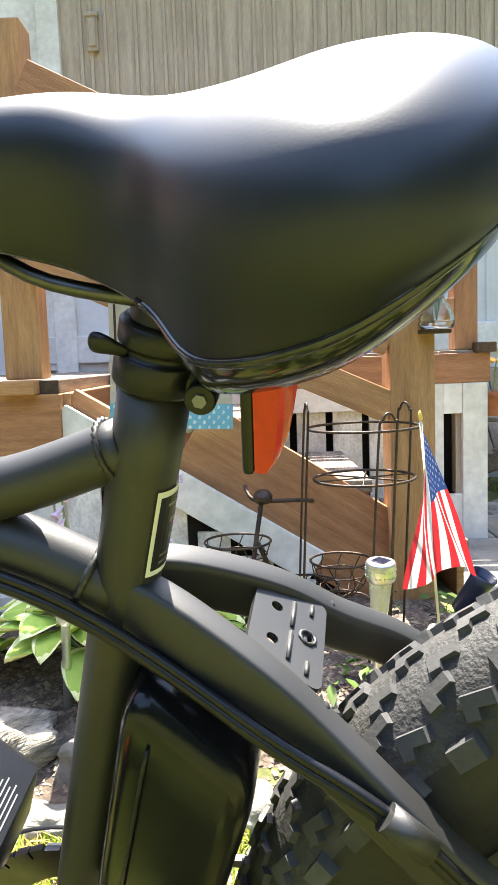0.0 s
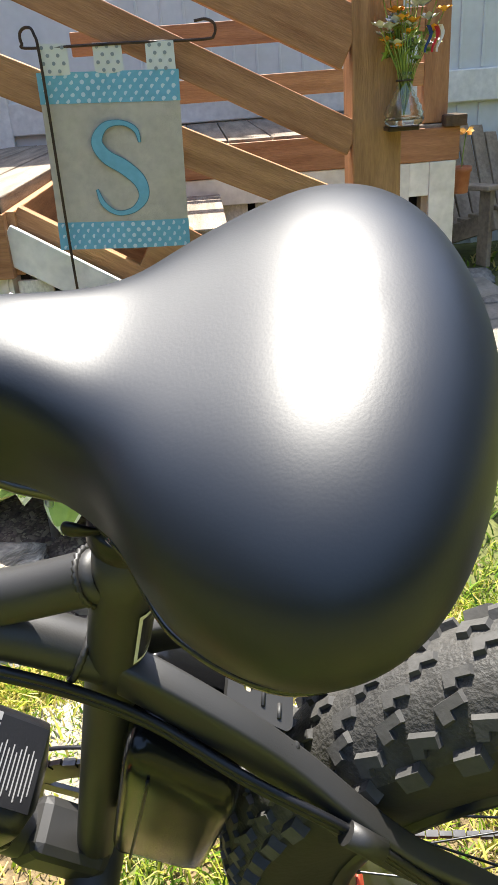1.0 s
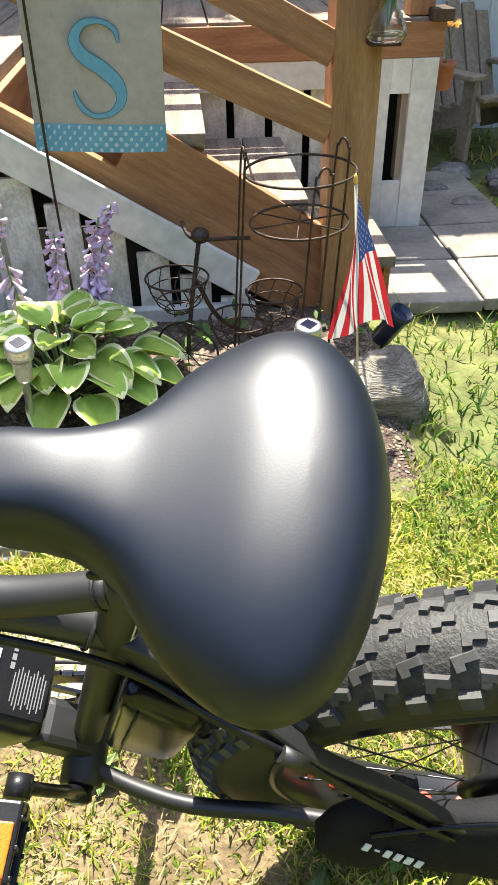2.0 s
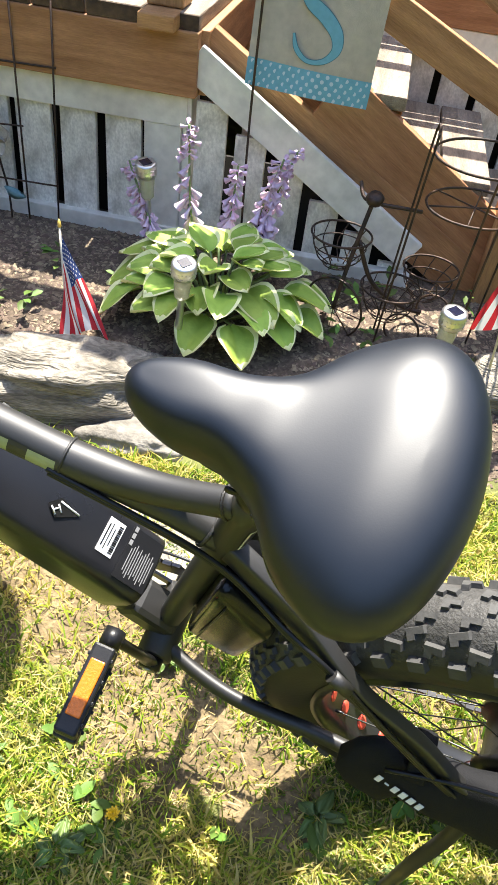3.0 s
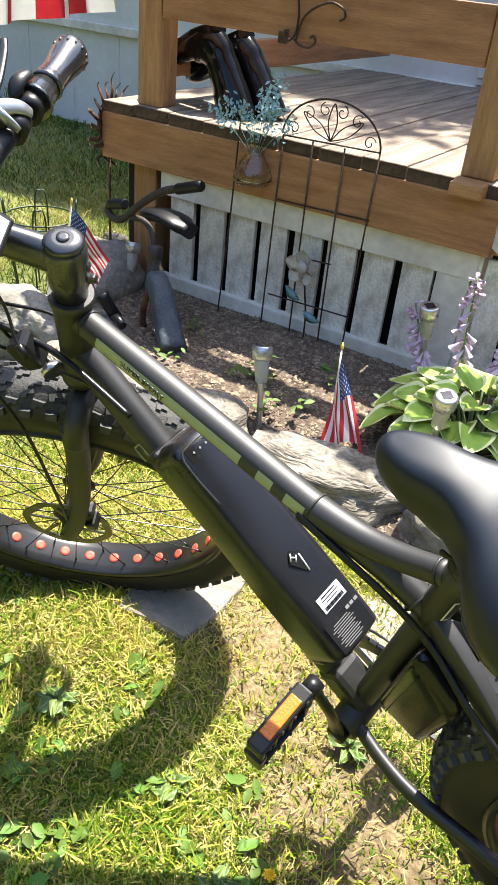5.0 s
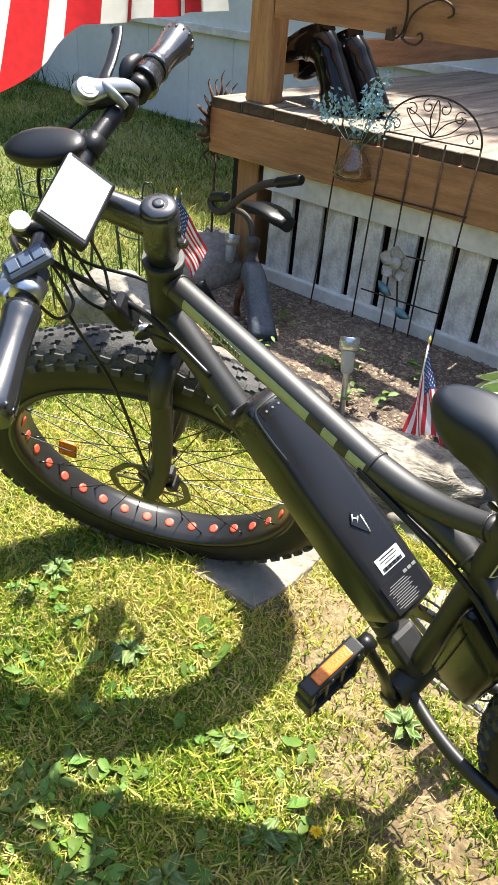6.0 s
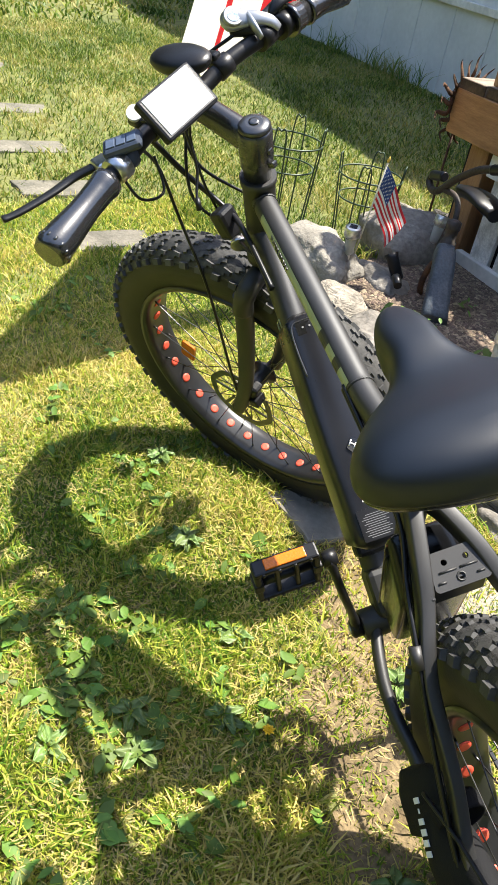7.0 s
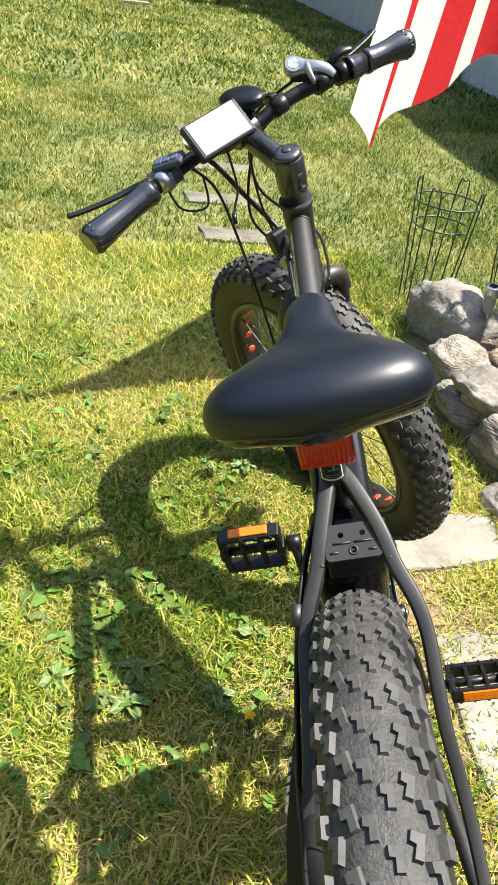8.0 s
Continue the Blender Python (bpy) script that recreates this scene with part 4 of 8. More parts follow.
# controller box behind the seat tube
CB = Matrix.Translation((0.1255, 0, 0.589)) @ Matrix.Rotation(radians(15.9), 4, "Y")
ctrl = part("controller_box", bmesh.new(), M_BATTERY, bike, "moulded black controller box")
ctrl.matrix_local = CB
bm = bmesh.new()
rings = []
for z, k in ((-0.126, 0.84), (-0.123, 0.9), (-0.114, 0.93), (-0.05, 0.955), (0.01, 0.98), (0.03, 0.985), (0.041, 0.95), (0.05, 0.86), (0.054, 0.7), (0.055, 0.4)):
    ring = []
    for n_ in range(32):
        a = 2 * math.pi * (n_ + 0.5) / 32
        c, s_ = math.cos(a), math.sin(a)
        x = 0.0375 * k * math.copysign(abs(c) ** 0.24, c)
        y = 0.047 * k * math.copysign(abs(s_) ** 0.24, s_)
        if x < -0.01:
            y *= 0.9
        zz = z - (x + 0.02) * 0.5 * smoothstep(-0.06, 0.03, z)
        ring.append((x + 0.014, y, zz))
    rings.append(ring)
loft(bm, rings)
bmesh.ops.recalc_face_normals(bm, faces=bm.faces)
part("box_body", bm, M_BOX, ctrl)
bm = bmesh.new()
for y_ in (-1, 1):
    tube(bm, [(-0.006, y_ * 0.0424, -0.115), (-0.006, y_ * 0.0436, -0.05), (-0.006, y_ * 0.0446, 0.005), (-0.006, y_ * 0.0446, 0.022), (-0.006, y_ * 0.043, 0.034)], 0.0011, 6)
part("seam_bead", bm, M_BLACK, ctrl)

# decals on the top tube and down tube
bm = bmesh.new()


def strip_on_tube(bm, path, r, i0, i1, a0, a1, mat=0):
    P = [Vector(p[:3]) for p in path]
    rows = []
    for i in range(i0, i1 + 1):
        d = (P[min(i + 1, len(P) - 1)] - P[max(i - 1, 0)]).normalized()
        m = axis_matrix(P[i], d, (0, -1, 0))
        rows.append([bm.verts.new(m @ Vector((r * math.cos(radians(a)), r * math.sin(radians(a)), 0))) for a in (a0 + (a1 - a0) * k / 4 for k in range(5))])
    for q0, q1 in zip(rows, rows[1:]):
        for k in range(4):
            bm.faces.new((q0[k], q0[k + 1], q1[k + 1], q1[k])).material_index = mat


strip_on_tube(bm, TOP_TUBE, 0.0178, 2, 15, -42, 6)
decal = part("side_decal", bm, M_LIME, bike, "grey-green side stripe")
bm = bmesh.new()
for i in (9, 11):
    strip_on_tube(bm, TOP_TUBE, 0.01795, i, i + 1, -46, 10)
part("decal_gap", bm, M_FRAME, decal)
TT_D = Vector((-0.2, 0, 0.793)) - Vector((-0.388, 0, 0.848))
word("SUPER SPORT", 0.0095, M_FRAME, axis_matrix(Vector((-0.262, 0, 0.8119)) + Vector((0.06, -0.95, 0.33)).normalized() * 0.0184, (0.06, -0.95, 0.33), TT_D), bike, "lettering", stretch=1.25)
bm = bmesh.new()
DD = Vector((0.18, 0, -0.165)).normalized()
DU = Vector((0.165, 0, 0.18)).normalized()
c0 = Vector((-0.3, -0.0212, 0.662))
for a, b in (((-0.022, 0.012), (0.012, 0.012)), ((-0.022, 0.012), (-0.022, -0.012)), ((-0.022, -0.012), (0.002, -0.012)), ((0.012, 0.012), (0.012, 0.004)), ((0.02, -0.012), (0.02, 0.012)), ((0.02, 0.0), (0.034, 0.0)), ((0.034, -0.012), (0.034, 0.012))):
    tube(bm, [c0 + DD * a[0] + DU * a[1], c0 + DD * b[0] + DU * b[1]], 0.0014, 5)
part("tube_mark", bm, M_LIME, bike, "outlined lime shapes")

# fork, crown, headset
bm = bmesh.new()
tube(bm, [axis_at(0.73), axis_at(0.69)], [0.02, 0.021], 18)
for s in (-1, 1):
    tube(bm, smooth_path([axis_at(0.702), axis_at(0.705) + Vector((0.004, 0.035 * s, 0)), axis_at(0.69) + Vector((0.002, 0.06 * s, 0)), axis_at(0.66) + Vector((0, 0.067 * s, 0))], 5), 0.0175, 14)
fork = steered(part("fork", bm, M_FRAME, bike))
for s in (-1, 1):
    bm = bmesh.new()
    tube(bm, smooth_path([axis_at(0.69) + Vector((0, 0.062 * s, 0)), axis_at(0.6) + Vector((-0.002, 0.064 * s, 0)), axis_at(0.48) + Vector((-0.012, 0.065 * s, 0)), axis_at(0.40) + Vector((-0.028, 0.066 * s, 0)), FRONT_AXLE + Vector((-0.001, 0.066 * s, -0.012))], 6), [0.019 - 0.0045 * i / 24 for i in range(25)], 14, flat=0.75)
    part("fork_blade", bm, M_FRAME, fork)
bm = bmesh.new()
box(bm, (0.03, 0.026, 0.05), Matrix.Translation(FRONT_AXLE + Vector((0.055, -0.052, 0.05))) @ pose(0, 0, 0, 0, 30), 0.006)
box(bm, (0.02, 0.03, 0.02), Matrix.Translation(FRONT_AXLE + Vector((0.062, -0.056, 0.03))), 0.004)
part("brake_caliper", bm, M_BLACK, fork)
bm = bmesh.new()
box(bm, (0.03, 0.036, 0.05), Matrix.Translation(axis_at(0.79) + Vector((-0.07, -0.005, 0))) @ pose(0, 0, 0, 0, -12), 0.007)
tube(bm, [axis_at(0.775) + Vector((-0.055, 0, -0.01)), axis_at(0.72) + Vector((-0.02, 0, 0))], 0.005, 8)
front_lamp = part("front_lamp", bm, M_BLACK, fork)
bm = bmesh.new()
lathe(bm, [(0.012, 0), (0.015, 0.006), (0.016, 0.012)], axis_matrix(axis_at(0.785) + Vector((-0.045, -0.012, -0.02)), (0.4, -0.6, -0.3)), 16)
part("lamp_bracket", bm, M_STEEL, front_lamp)

# stem and cap
ST_END = Vector((-0.463, 0, 0.992))
bm = bmesh.new()
tube(bm, [S_TOP + S_AXIS * 0.004, S_TOP - S_AXIS * 0.002, axis_at(0.92), axis_at(0.90), axis_at(0.897), axis_at(0.883)], [0.021, 0.0245, 0.0245, 0.0235, 0.021, 0.0205], 24)
tube(bm, smooth_path([S_TOP - S_AXIS * 0.022, S_TOP * 0.6 + ST_END * 0.4 - S_AXIS * 0.012, ST_END], 6), [0.0225 - 0.003 * i / 12 for i in range(13)], 18, flat=0.85)
lathe(bm, [(0.02, -0.022), (0.021, -0.02), (0.021, 0.02), (0.02, 0.022)], axis_matrix(ST_END, (0, 1, 0)), 20)
for dz in (-0.01, 0.01):
    box(bm, (0.014, 0.01, 0.009), Matrix.Translation(axis_at(0.912) + Vector((0.024, 0, dz))), 0.002)
stem = steered(part("stem", bm, M_STEM, bike))
bm = bmesh.new()
lathe(bm, [(0.0225, 0), (0.0225, 0.004), (0.0195, 0.0072), (0.012, 0.0092)], axis_matrix(S_TOP + S_AXIS * 0.003, S_AXIS), 24)
lathe(bm, [(0.0075, 0.009), (0.0072, 0.0108), (0.0035, 0.011)], axis_matrix(S_TOP + S_AXIS * 0.003, S_AXIS), 16)
part("top_cap", bm, M_STEM, stem, "domed black top cap with bolt")
bm = bmesh.new()
sd = (ST_END - S_TOP).normalized()
for i, (w, h) in enumerate(((0.006, 0.005), (0.006, 0.006), (0.006, 0.006), (0.008, 0.006))):
    span(bm, S_TOP + sd * (0.034 + 0.009 * i) + Vector((0, -0.0155, -0.016)), S_TOP + sd * (0.034 + 0.009 * i + w) + Vector((0, -0.0155, -0.016)), 0.0008, h)
part("print_bar", bm, M_WHITE, stem)

# handlebar and its controls
BARP = smooth_path([(-0.420, -0.318, 0.986), (-0.436, -0.17, 1.0), (-0.452, -0.09, 1.002), (-0.463, -0.03, 0.993), (-0.463, 0.03, 0.993), (-0.452, 0.09, 1.002), (-0.436, 0.17, 1.0), (-0.420, 0.318, 0.986)], 6)
bm = bmesh.new()
tube(bm, BARP, 0.0118, 16)
bar = steered(part("handlebar", bm, M_BLACK, bike))


def bar_at(y):
    ys_ = [p[1] for p in BARP]
    return Vector((float(np.interp(y, ys_, [p[0] for p in BARP])), y, float(np.interp(y, ys_, [p[2] for p in BARP]))))


for s in (-1, 1):
    bm = bmesh.new()
    a, b = (0.325, 0.195) if s < 0 else (0.325, 0.235)
    n = 16
    pts = [bar_at(s * (a + (b - a) * i / n)) if i else bar_at(s * 0.318) + Vector((0.001, 0.008 * s, -0.001)) for i in range(n + 1)]
    tube(bm, pts, [0.02, 0.0232] + [0.0232 - 0.0045 * smoothstep(0, 9, i) - 0.001 * math.sin(math.pi * i / 12) for i in range(13)] + [0.0205, 0.0195], 20)
    for k in range(14):
        aa = 2 * math.pi * k / 14
        m = axis_matrix(bar_at(s * 0.313), (0, 1, 0))
        lathe(bm, [(0.0016, -0.003), (0.002, 0), (0.0016, 0.003)], m @ Matrix.Translation((0.0225 * math.cos(aa), 0.0225 * math.sin(aa), 0)), 6)
    part("grip", bm, M_GRIP, bar, "glossy black rubber grip")
    # brake lever: perch and blade
    bm = bmesh.new()
    py = s * (0.172 if s < 0 else 0.19)
    p = bar_at(py)
    tube(bm, [p + Vector((0, -0.012, 0)), p + Vector((0, 0.012, 0))], 0.0175, 14)
    box(bm, (0.036, 0.022, 0.014), Matrix.Translation(p + Vector((-0.03, 0, 0.004))) @ pose(0, 0, 0, 0, 0, 20 * s), 0.004)
    tube(bm, [p + Vector((-0.034, -0.01 * s, 0.006)), p + Vector((-0.036, -0.045 * s, 0.008))], 0.0055, 10)
    perch = part("brake_perch", bm, M_STEEL if s < 0 else M_BLACK, bar)
    bm = bmesh.new()
    tube(bm, smooth_path([p + Vector((-0.042, 0.004 * s, 0.002)), p + Vector((-0.062, 0.03 * s, 0.0)), p + Vector((-0.066, 0.07 * s, 0.002)), p + Vector((-0.072, 0.12 * s, 0.008)), p + Vector((-0.078, 0.14 * s, 0.012))], 6), [0.0105 - 0.003 * (i / 24) for i in range(21)] + [0.0085, 0.009, 0.009, 0.007], 12, flat=0.5, side=(0, 0, 1))
    part("brake_lever", bm, M_BLACK, bar, "black alloy brake lever")
# left keypad
M_NAVYKEY = material("dark_blue_key", (0.075, 0.1, 0.15), 0.4, vary=0.15, scale=60)
bm = bmesh.new()
p = bar_at(-0.152)
KM = Matrix.Translation(p + Vector((0.006, 0, 0.02))) @ pose(0, 0, 0, 0, 14, -50)
box(bm, (0.03, 0.054, 0.012), KM, 0.0055)
tube(bm, [p + Vector((0, -0.01, 0)), p + Vector((0, 0.01, 0))], 0.0158, 14)
keypad = part("keypad", bm, M_KEYPAD, bar, "blue-grey three-key pad")
for i in range(3):
    bm = bmesh.new()
    box(bm, (0.015, 0.0125, 0.002), KM @ pose(0, -0.0145 + 0.0145 * i, 0.0065), 0.0008)
    part("key", bm, M_NAVYKEY, bar, "dark blue rubber key")
# horn button and charger port
bm = bmesh.new()
p = bar_at(-0.085)
tube(bm, [p + Vector((-0.005, 0, 0.005)), p + Vector((-0.03, 0, 0.014))], 0.011, 14)
tube(bm, [p + Vector((0, -0.008, 0)), p + Vector((0, 0.008, 0))], 0.0158, 14)
part("charge_port", bm, M_BLACK, bar)
bm = bmesh.new()
lathe(bm, [(0.0115, 0), (0.012, 0.003), (0.0112, 0.006)], axis_matrix(p + Vector((-0.02, -0.002, 0.02)), (0.55, -0.3, 0.8)), 18)
lathe(bm, [(0.0005, 0.0062), (0.006, 0.0063)], axis_matrix(p + Vector((-0.02, -0.002, 0.02)), (0.55, -0.3, 0.8)), 4)
part("port_cap", bm, M_WHITE, bar, "pale round port cap")
# display
DM = axis_matrix(Vector((-0.4005, -0.068, 1.0315)), Vector((0.82, 0.02, 0.57)), (0, 1, 0))
bm = bmesh.new()
box(bm, (0.103, 0.062, 0.014), DM @ pose(0, 0, -0.006), 0.004)
box(bm, (0.02, 0.03, 0.03), DM @ pose(0.035, 0, -0.024), 0.004)
tube(bm, [bar_at(-0.05), bar_at(-0.03)], 0.0155, 14)
display = part("display", bm, M_BLACK, bar, "handlebar display with a bright screen")
bm = bmesh.new()
box(bm, (0.088, 0.053, 0.0016), DM @ pose(0, 0.001, 0.0012), 0.0006)
part("screen", bm, M_SCREEN, bar, "pale reflective screen")
# thumb shifter with gear window, right side
p = bar_at(0.15)
bm = bmesh.new()
tube(bm, [p + Vector((0, -0.012, 0)), p + Vector((0, 0.016, 0))], 0.0162, 16)
box(bm, (0.04, 0.03, 0.014), Matrix.Translation(p + Vector((-0.02, -0.012, 0.018))) @ pose(0, 0, 0, 0, 12, 30), 0.005)
part("shifter_base", bm, M_BLACK, bar)
bm = bmesh.new()
pod = smooth_path([(-0.042, -0.03, 0.036, 0.007), (-0.036, -0.027, 0.037, 0.0145), (-0.025, -0.021, 0.036, 0.017), (-0.012, -0.011, 0.031, 0.0125), (0.002, 0.001, 0.026, 0.0095), (0.012, 0.012, 0.016, 0.0085), (0.017, 0.019, 0.003, 0.006)], 5)
tube(bm, [p + Vector(q[:3]) for q in pod], [float(q[3]) for q in pod], 18, flat=0.45, side=(0.72, -0.2, 0.66))
tube(bm, smooth_path([tuple(p + Vector((-0.012, -0.006, 0.03))), tuple(p + Vector((0.004, -0.016, 0.024))), tuple(p + Vector((0.016, -0.02, 0.008)))], 4), [0.009, 0.0088, 0.0086, 0.0084, 0.008, 0.0076, 0.007, 0.006, 0.005], 12, flat=0.6)
shifter = part("shifter", bm, M_WHITE, bar, "silver-grey shifter housing")
shifter.data.materials[0] = material("silver_plastic", (0.36, 0.37, 0.38), 0.3, 0.7, vary=0.06, scale=40)
bm = bmesh.new()
lathe(bm, [(0.0145, 0), (0.015, 0.004), (0.0135, 0.0062)], axis_matrix(p + Vector((-0.025, -0.022, 0.0385)), (0.72, -0.2, 0.66)), 22)
part("gear_dial", bm, shifter.data.materials[0], bar, "round gear dial")
bm = bmesh.new()
lathe(bm, [(0.0095, 0.006), (0.0092, 0.0068)], axis_matrix(p + Vector((-0.025, -0.022, 0.0385)), (0.72, -0.2, 0.66)), 18)
part("dial_face", bm, material("dial_blue", (0.1, 0.22, 0.33), 0.3, vary=0.3, scale=200, second=(0.6, 0.65, 0.68)), bar)
bm = bmesh.new()
p = bar_at(0.21)
tube(bm, smooth_path([p + Vector((-0.012, -0.03, 0.02)), p + Vector((-0.006, -0.01, 0.03)), p + Vector((0.0, 0.012, 0.026))], 4), [0.005, 0.007, 0.009, 0.0095, 0.0095, 0.009, 0.008, 0.007, 0.005], 10, flat=0.6)
part("thumb_lever", bm, M_BLACK, bar)
bm = bmesh.new()
tube(bm, [bar_at(0.2), bar_at(0.207), bar_at(0.2075), bar_at(0.222), bar_at(0.2225), bar_at(0.24)], [0.0225, 0.0225, 0.0195, 0.0195, 0.018, 0.018], 20)
part("twist_throttle", bm, M_GRIP, bar)
# headlight dome on the bar
bm = bmesh.new()
rings = []
for i in range(13):
    t = i / 12
    x = -0.06 + 0.112 * t
    r = 0.031 * math.sqrt(max(0.02, 1 - (2 * t - 1) ** 2 * 0.97))
    rings.append([(x * 0.95, r * math.cos(a), r * (0.45 if math.sin(a) > 0 else 0.66) * math.sin(a)) for a in (2 * math.pi * k / 18 for k in range(18))])
dm = Matrix.Translation((-0.482, 0.03, 1.034)) @ pose(0, 0, 0, 0, 6, 0)
loft(bm, [[dm @ Vector(q) for q in ring] for ring in rings])
bmesh.ops.recalc_face_normals(bm, faces=bm.faces)
tube(bm, [bar_at(0.02) + Vector((0, 0, 0)), Vector((-0.47, 0.03, 1.02))], 0.008, 10)
part("headlight", bm, M_BLACK, bar, "black oval headlight")
bm = bmesh.new()
tube(bm, [bar_at(0.06), bar_at(0.061), bar_at(0.084), bar_at(0.085)], [0.0125, 0.015, 0.015, 0.0125], 14)
box(bm, (0.026, 0.016, 0.02), Matrix.Translation(bar_at(0.07) + Vector((-0.012, 0, 0.012))), 0.004)
part("light_clamp", bm, M_BLACK, bar)


# cables
def cable(points, r=0.0026, parent=bike, mat=None, name="cable", n=8):
    bm = bmesh.new()
    tube(bm, smooth_path(points, n), r, 8)
    return part(name, bm, mat or M_BLACK, parent)


sp = lambda x, y, z: STEER @ Vector((x, y, z))  # noqa: E731
hb = axis_at(0.80)
cable([sp(-0.46, -0.13, 1.005), sp(-0.53, -0.05, 0.97), sp(-0.53, -0.01, 0.88), (-0.47, -0.035, 0.80), (-0.40, -0.03, 0.79), (-0.3, -0.026, 0.745)], 0.0045)
cable([sp(-0.455, -0.12, 1.0), sp(-0.5, -0.07, 0.93), sp(-0.52, -0.06, 0.83), sp(-0.51, -0.075, 0.7), sp(-0.55, -0.078, 0.5), sp(-0.575, -0.07, 0.42)])
cable([sp(-0.46, 0.1, 1.0), sp(-0.52, 0.04, 0.95), sp(-0.52, -0.02, 0.85), (-0.475, -0.04, 0.77), (-0.43, -0.035, 0.765), (-0.36, -0.03, 0.77)])
cable([sp(-0.465, 0.12, 1.02), sp(-0.54, 0.06, 0.98), sp(-0.53, 0.02, 0.88), (-0.5, 0.02, 0.79), (-0.42, 0.035, 0.76), (-0.34, 0.032, 0.75)])
cable([sp(-0.44, -0.17, 0.99), sp(-0.43, -0.165, 0.95), sp(-0.44, -0.12, 0.93), sp(-0.455, -0.1, 0.97)], 0.002)
cable([sp(-0.42, -0.06, 1.0), sp(-0.415, -0.07, 0.94), sp(-0.41, -0.09, 0.915), sp(-0.405, -0.1, 0.905)], 0.002)
cable([sp(-0.47, 0.02, 0.985), sp(-0.51, 0.015, 0.93), sp(-0.505, 0.0, 0.86), sp(-0.5, 0.0, 0.81)], 0.0022)
bm = bmesh.new()
tube(bm, [sp(-0.406, -0.098, 0.908), sp(-0.401, -0.106, 0.894)], 0.0042, 8)
part("connector", bm, M_BLACK, bike)
# the pair that runs along the brace, past the seat tube and down the left stay
for k, off in enumerate((0.0, 0.006)):
    cable([(-0.04, -0.018, 0.745 - off), (0.02, -0.019, 0.722 - off), (0.071, -0.021, 0.704 - off), (0.105, -0.022, 0.685 - off), (0.14, -0.027, 0.662 - off), (0.19, -0.046, 0.638 - off), (0.248, -0.062, 0.606 - off), (0.31, -0.077, 0.542 - off), (0.39, -0.091, 0.458 - off), (0.45, -0.096, 0.42)], 0.0027 + 0.0008 * k)
bm = bmesh.new()
tube(bm, [(0.24, -0.062, 0.6115), (0.259, -0.066, 0.596)], 0.0072, 14)
part("cable_guide", bm, M_FRAME, bike)

# cranks, chainring, chain, pedals
BBC = Vector((0.02, 0, 0.335))
CR = Vector((-0.012, 0, 0.155)).normalized()
for s in (-1, 1):
    d = CR if s < 0 else -CR
    bm = bmesh.new()
    y0, y1 = (0.058, 0.08)
    pts = smooth_path([BBC + Vector((0, y0 * s, 0)), BBC + d * 0.03 + Vector((0, (y0 + 0.002) * s, 0)), BBC + d * 0.1 + Vector((0.012 if s < 0 else 0, (y0 + 0.014) * s, 0)), BBC + d * 0.165 + Vector((0, y1 * s, 0))], 5)
    tube(bm, pts, [0.0135] + [0.0125] * 4 + [0.0105] * 9 + [0.0125, 0.0118], 12, flat=0.6)
    lathe(bm, [(0.014, -0.012), (0.015, 0.006), (0.011, 0.009)], axis_matrix(BBC + Vector((0, y0 * s, 0)), (0, s, 0)), 18)
    lathe(bm, [(0.012, -0.01), (0.012, 0.01)], axis_matrix(BBC + d * 0.165 + Vector((0, y1 * s, 0)), (0, s, 0)), 16)
    crank = part("crank_arm", bm, M_BLACK, bike)
    bm = bmesh.new()
    lathe(bm, [(0.0075, 0.009), (0.0072, 0.0105), (0.004, 0.011)], axis_matrix(BBC + Vector((0, y0 * s, 0)), (0, s, 0)), 14)
    part("crank_bolt", bm, M_STEEL, crank, "bright crank bolt")
    pc = BBC + d * 0.165 + Vector((0, (y1 + (0.062 if s < 0 else 0.084)) * s, 0))
    PM = Matrix.Translation(pc) @ pose(0, 0, 0, 0, -78 if s < 0 else -20)
    pedal = part("pedal", bmesh.new(), M_BLACK, bike, "black platform pedal with orange reflectors")
    pedal.matrix_local = PM
    bm = bmesh.new()
    tube(bm, [(0, (-0.05 if s < 0 else -0.074) * s, 0), (0, 0.046 * s, 0)], 0.0075, 12)
    for yy in (-0.042, 0.042):
        box(bm, (0.07, 0.009, 0.024), pose(0, yy, 0), 0.003)
        box(bm, (0.02, 0.014, 0.026), pose(0, yy, 0), 0.003)
    for yy in (-0.014, 0.014):
        box(bm, (0.068, 0.007, 0.018), pose(0, yy, 0), 0.002)
    for xx in (-0.036, 0.036):
        box(bm, (0.009, 0.092, 0.024), pose(xx, 0, 0), 0.003)
        for k in range(4):
            box(bm, (0.006, 0.004, 0.003), pose(xx, -0.033 + 0.022 * k, 0.0125), 0.001)
            box(bm, (0.006, 0.004, 0.003), pose(xx, -0.033 + 0.022 * k, -0.0125), 0.001)
    part("cage", bm, M_BLACK, pedal)
    for xx in (-0.0415, 0.0415):
        bm = bmesh.new()
        box(bm, (0.004, 0.058, 0.016), pose(xx, 0, 0), 0.0015)
        part("reflector", bm, M_ORANGE, pedal, "orange ribbed reflector")
bm = bmesh.new()
n = 44
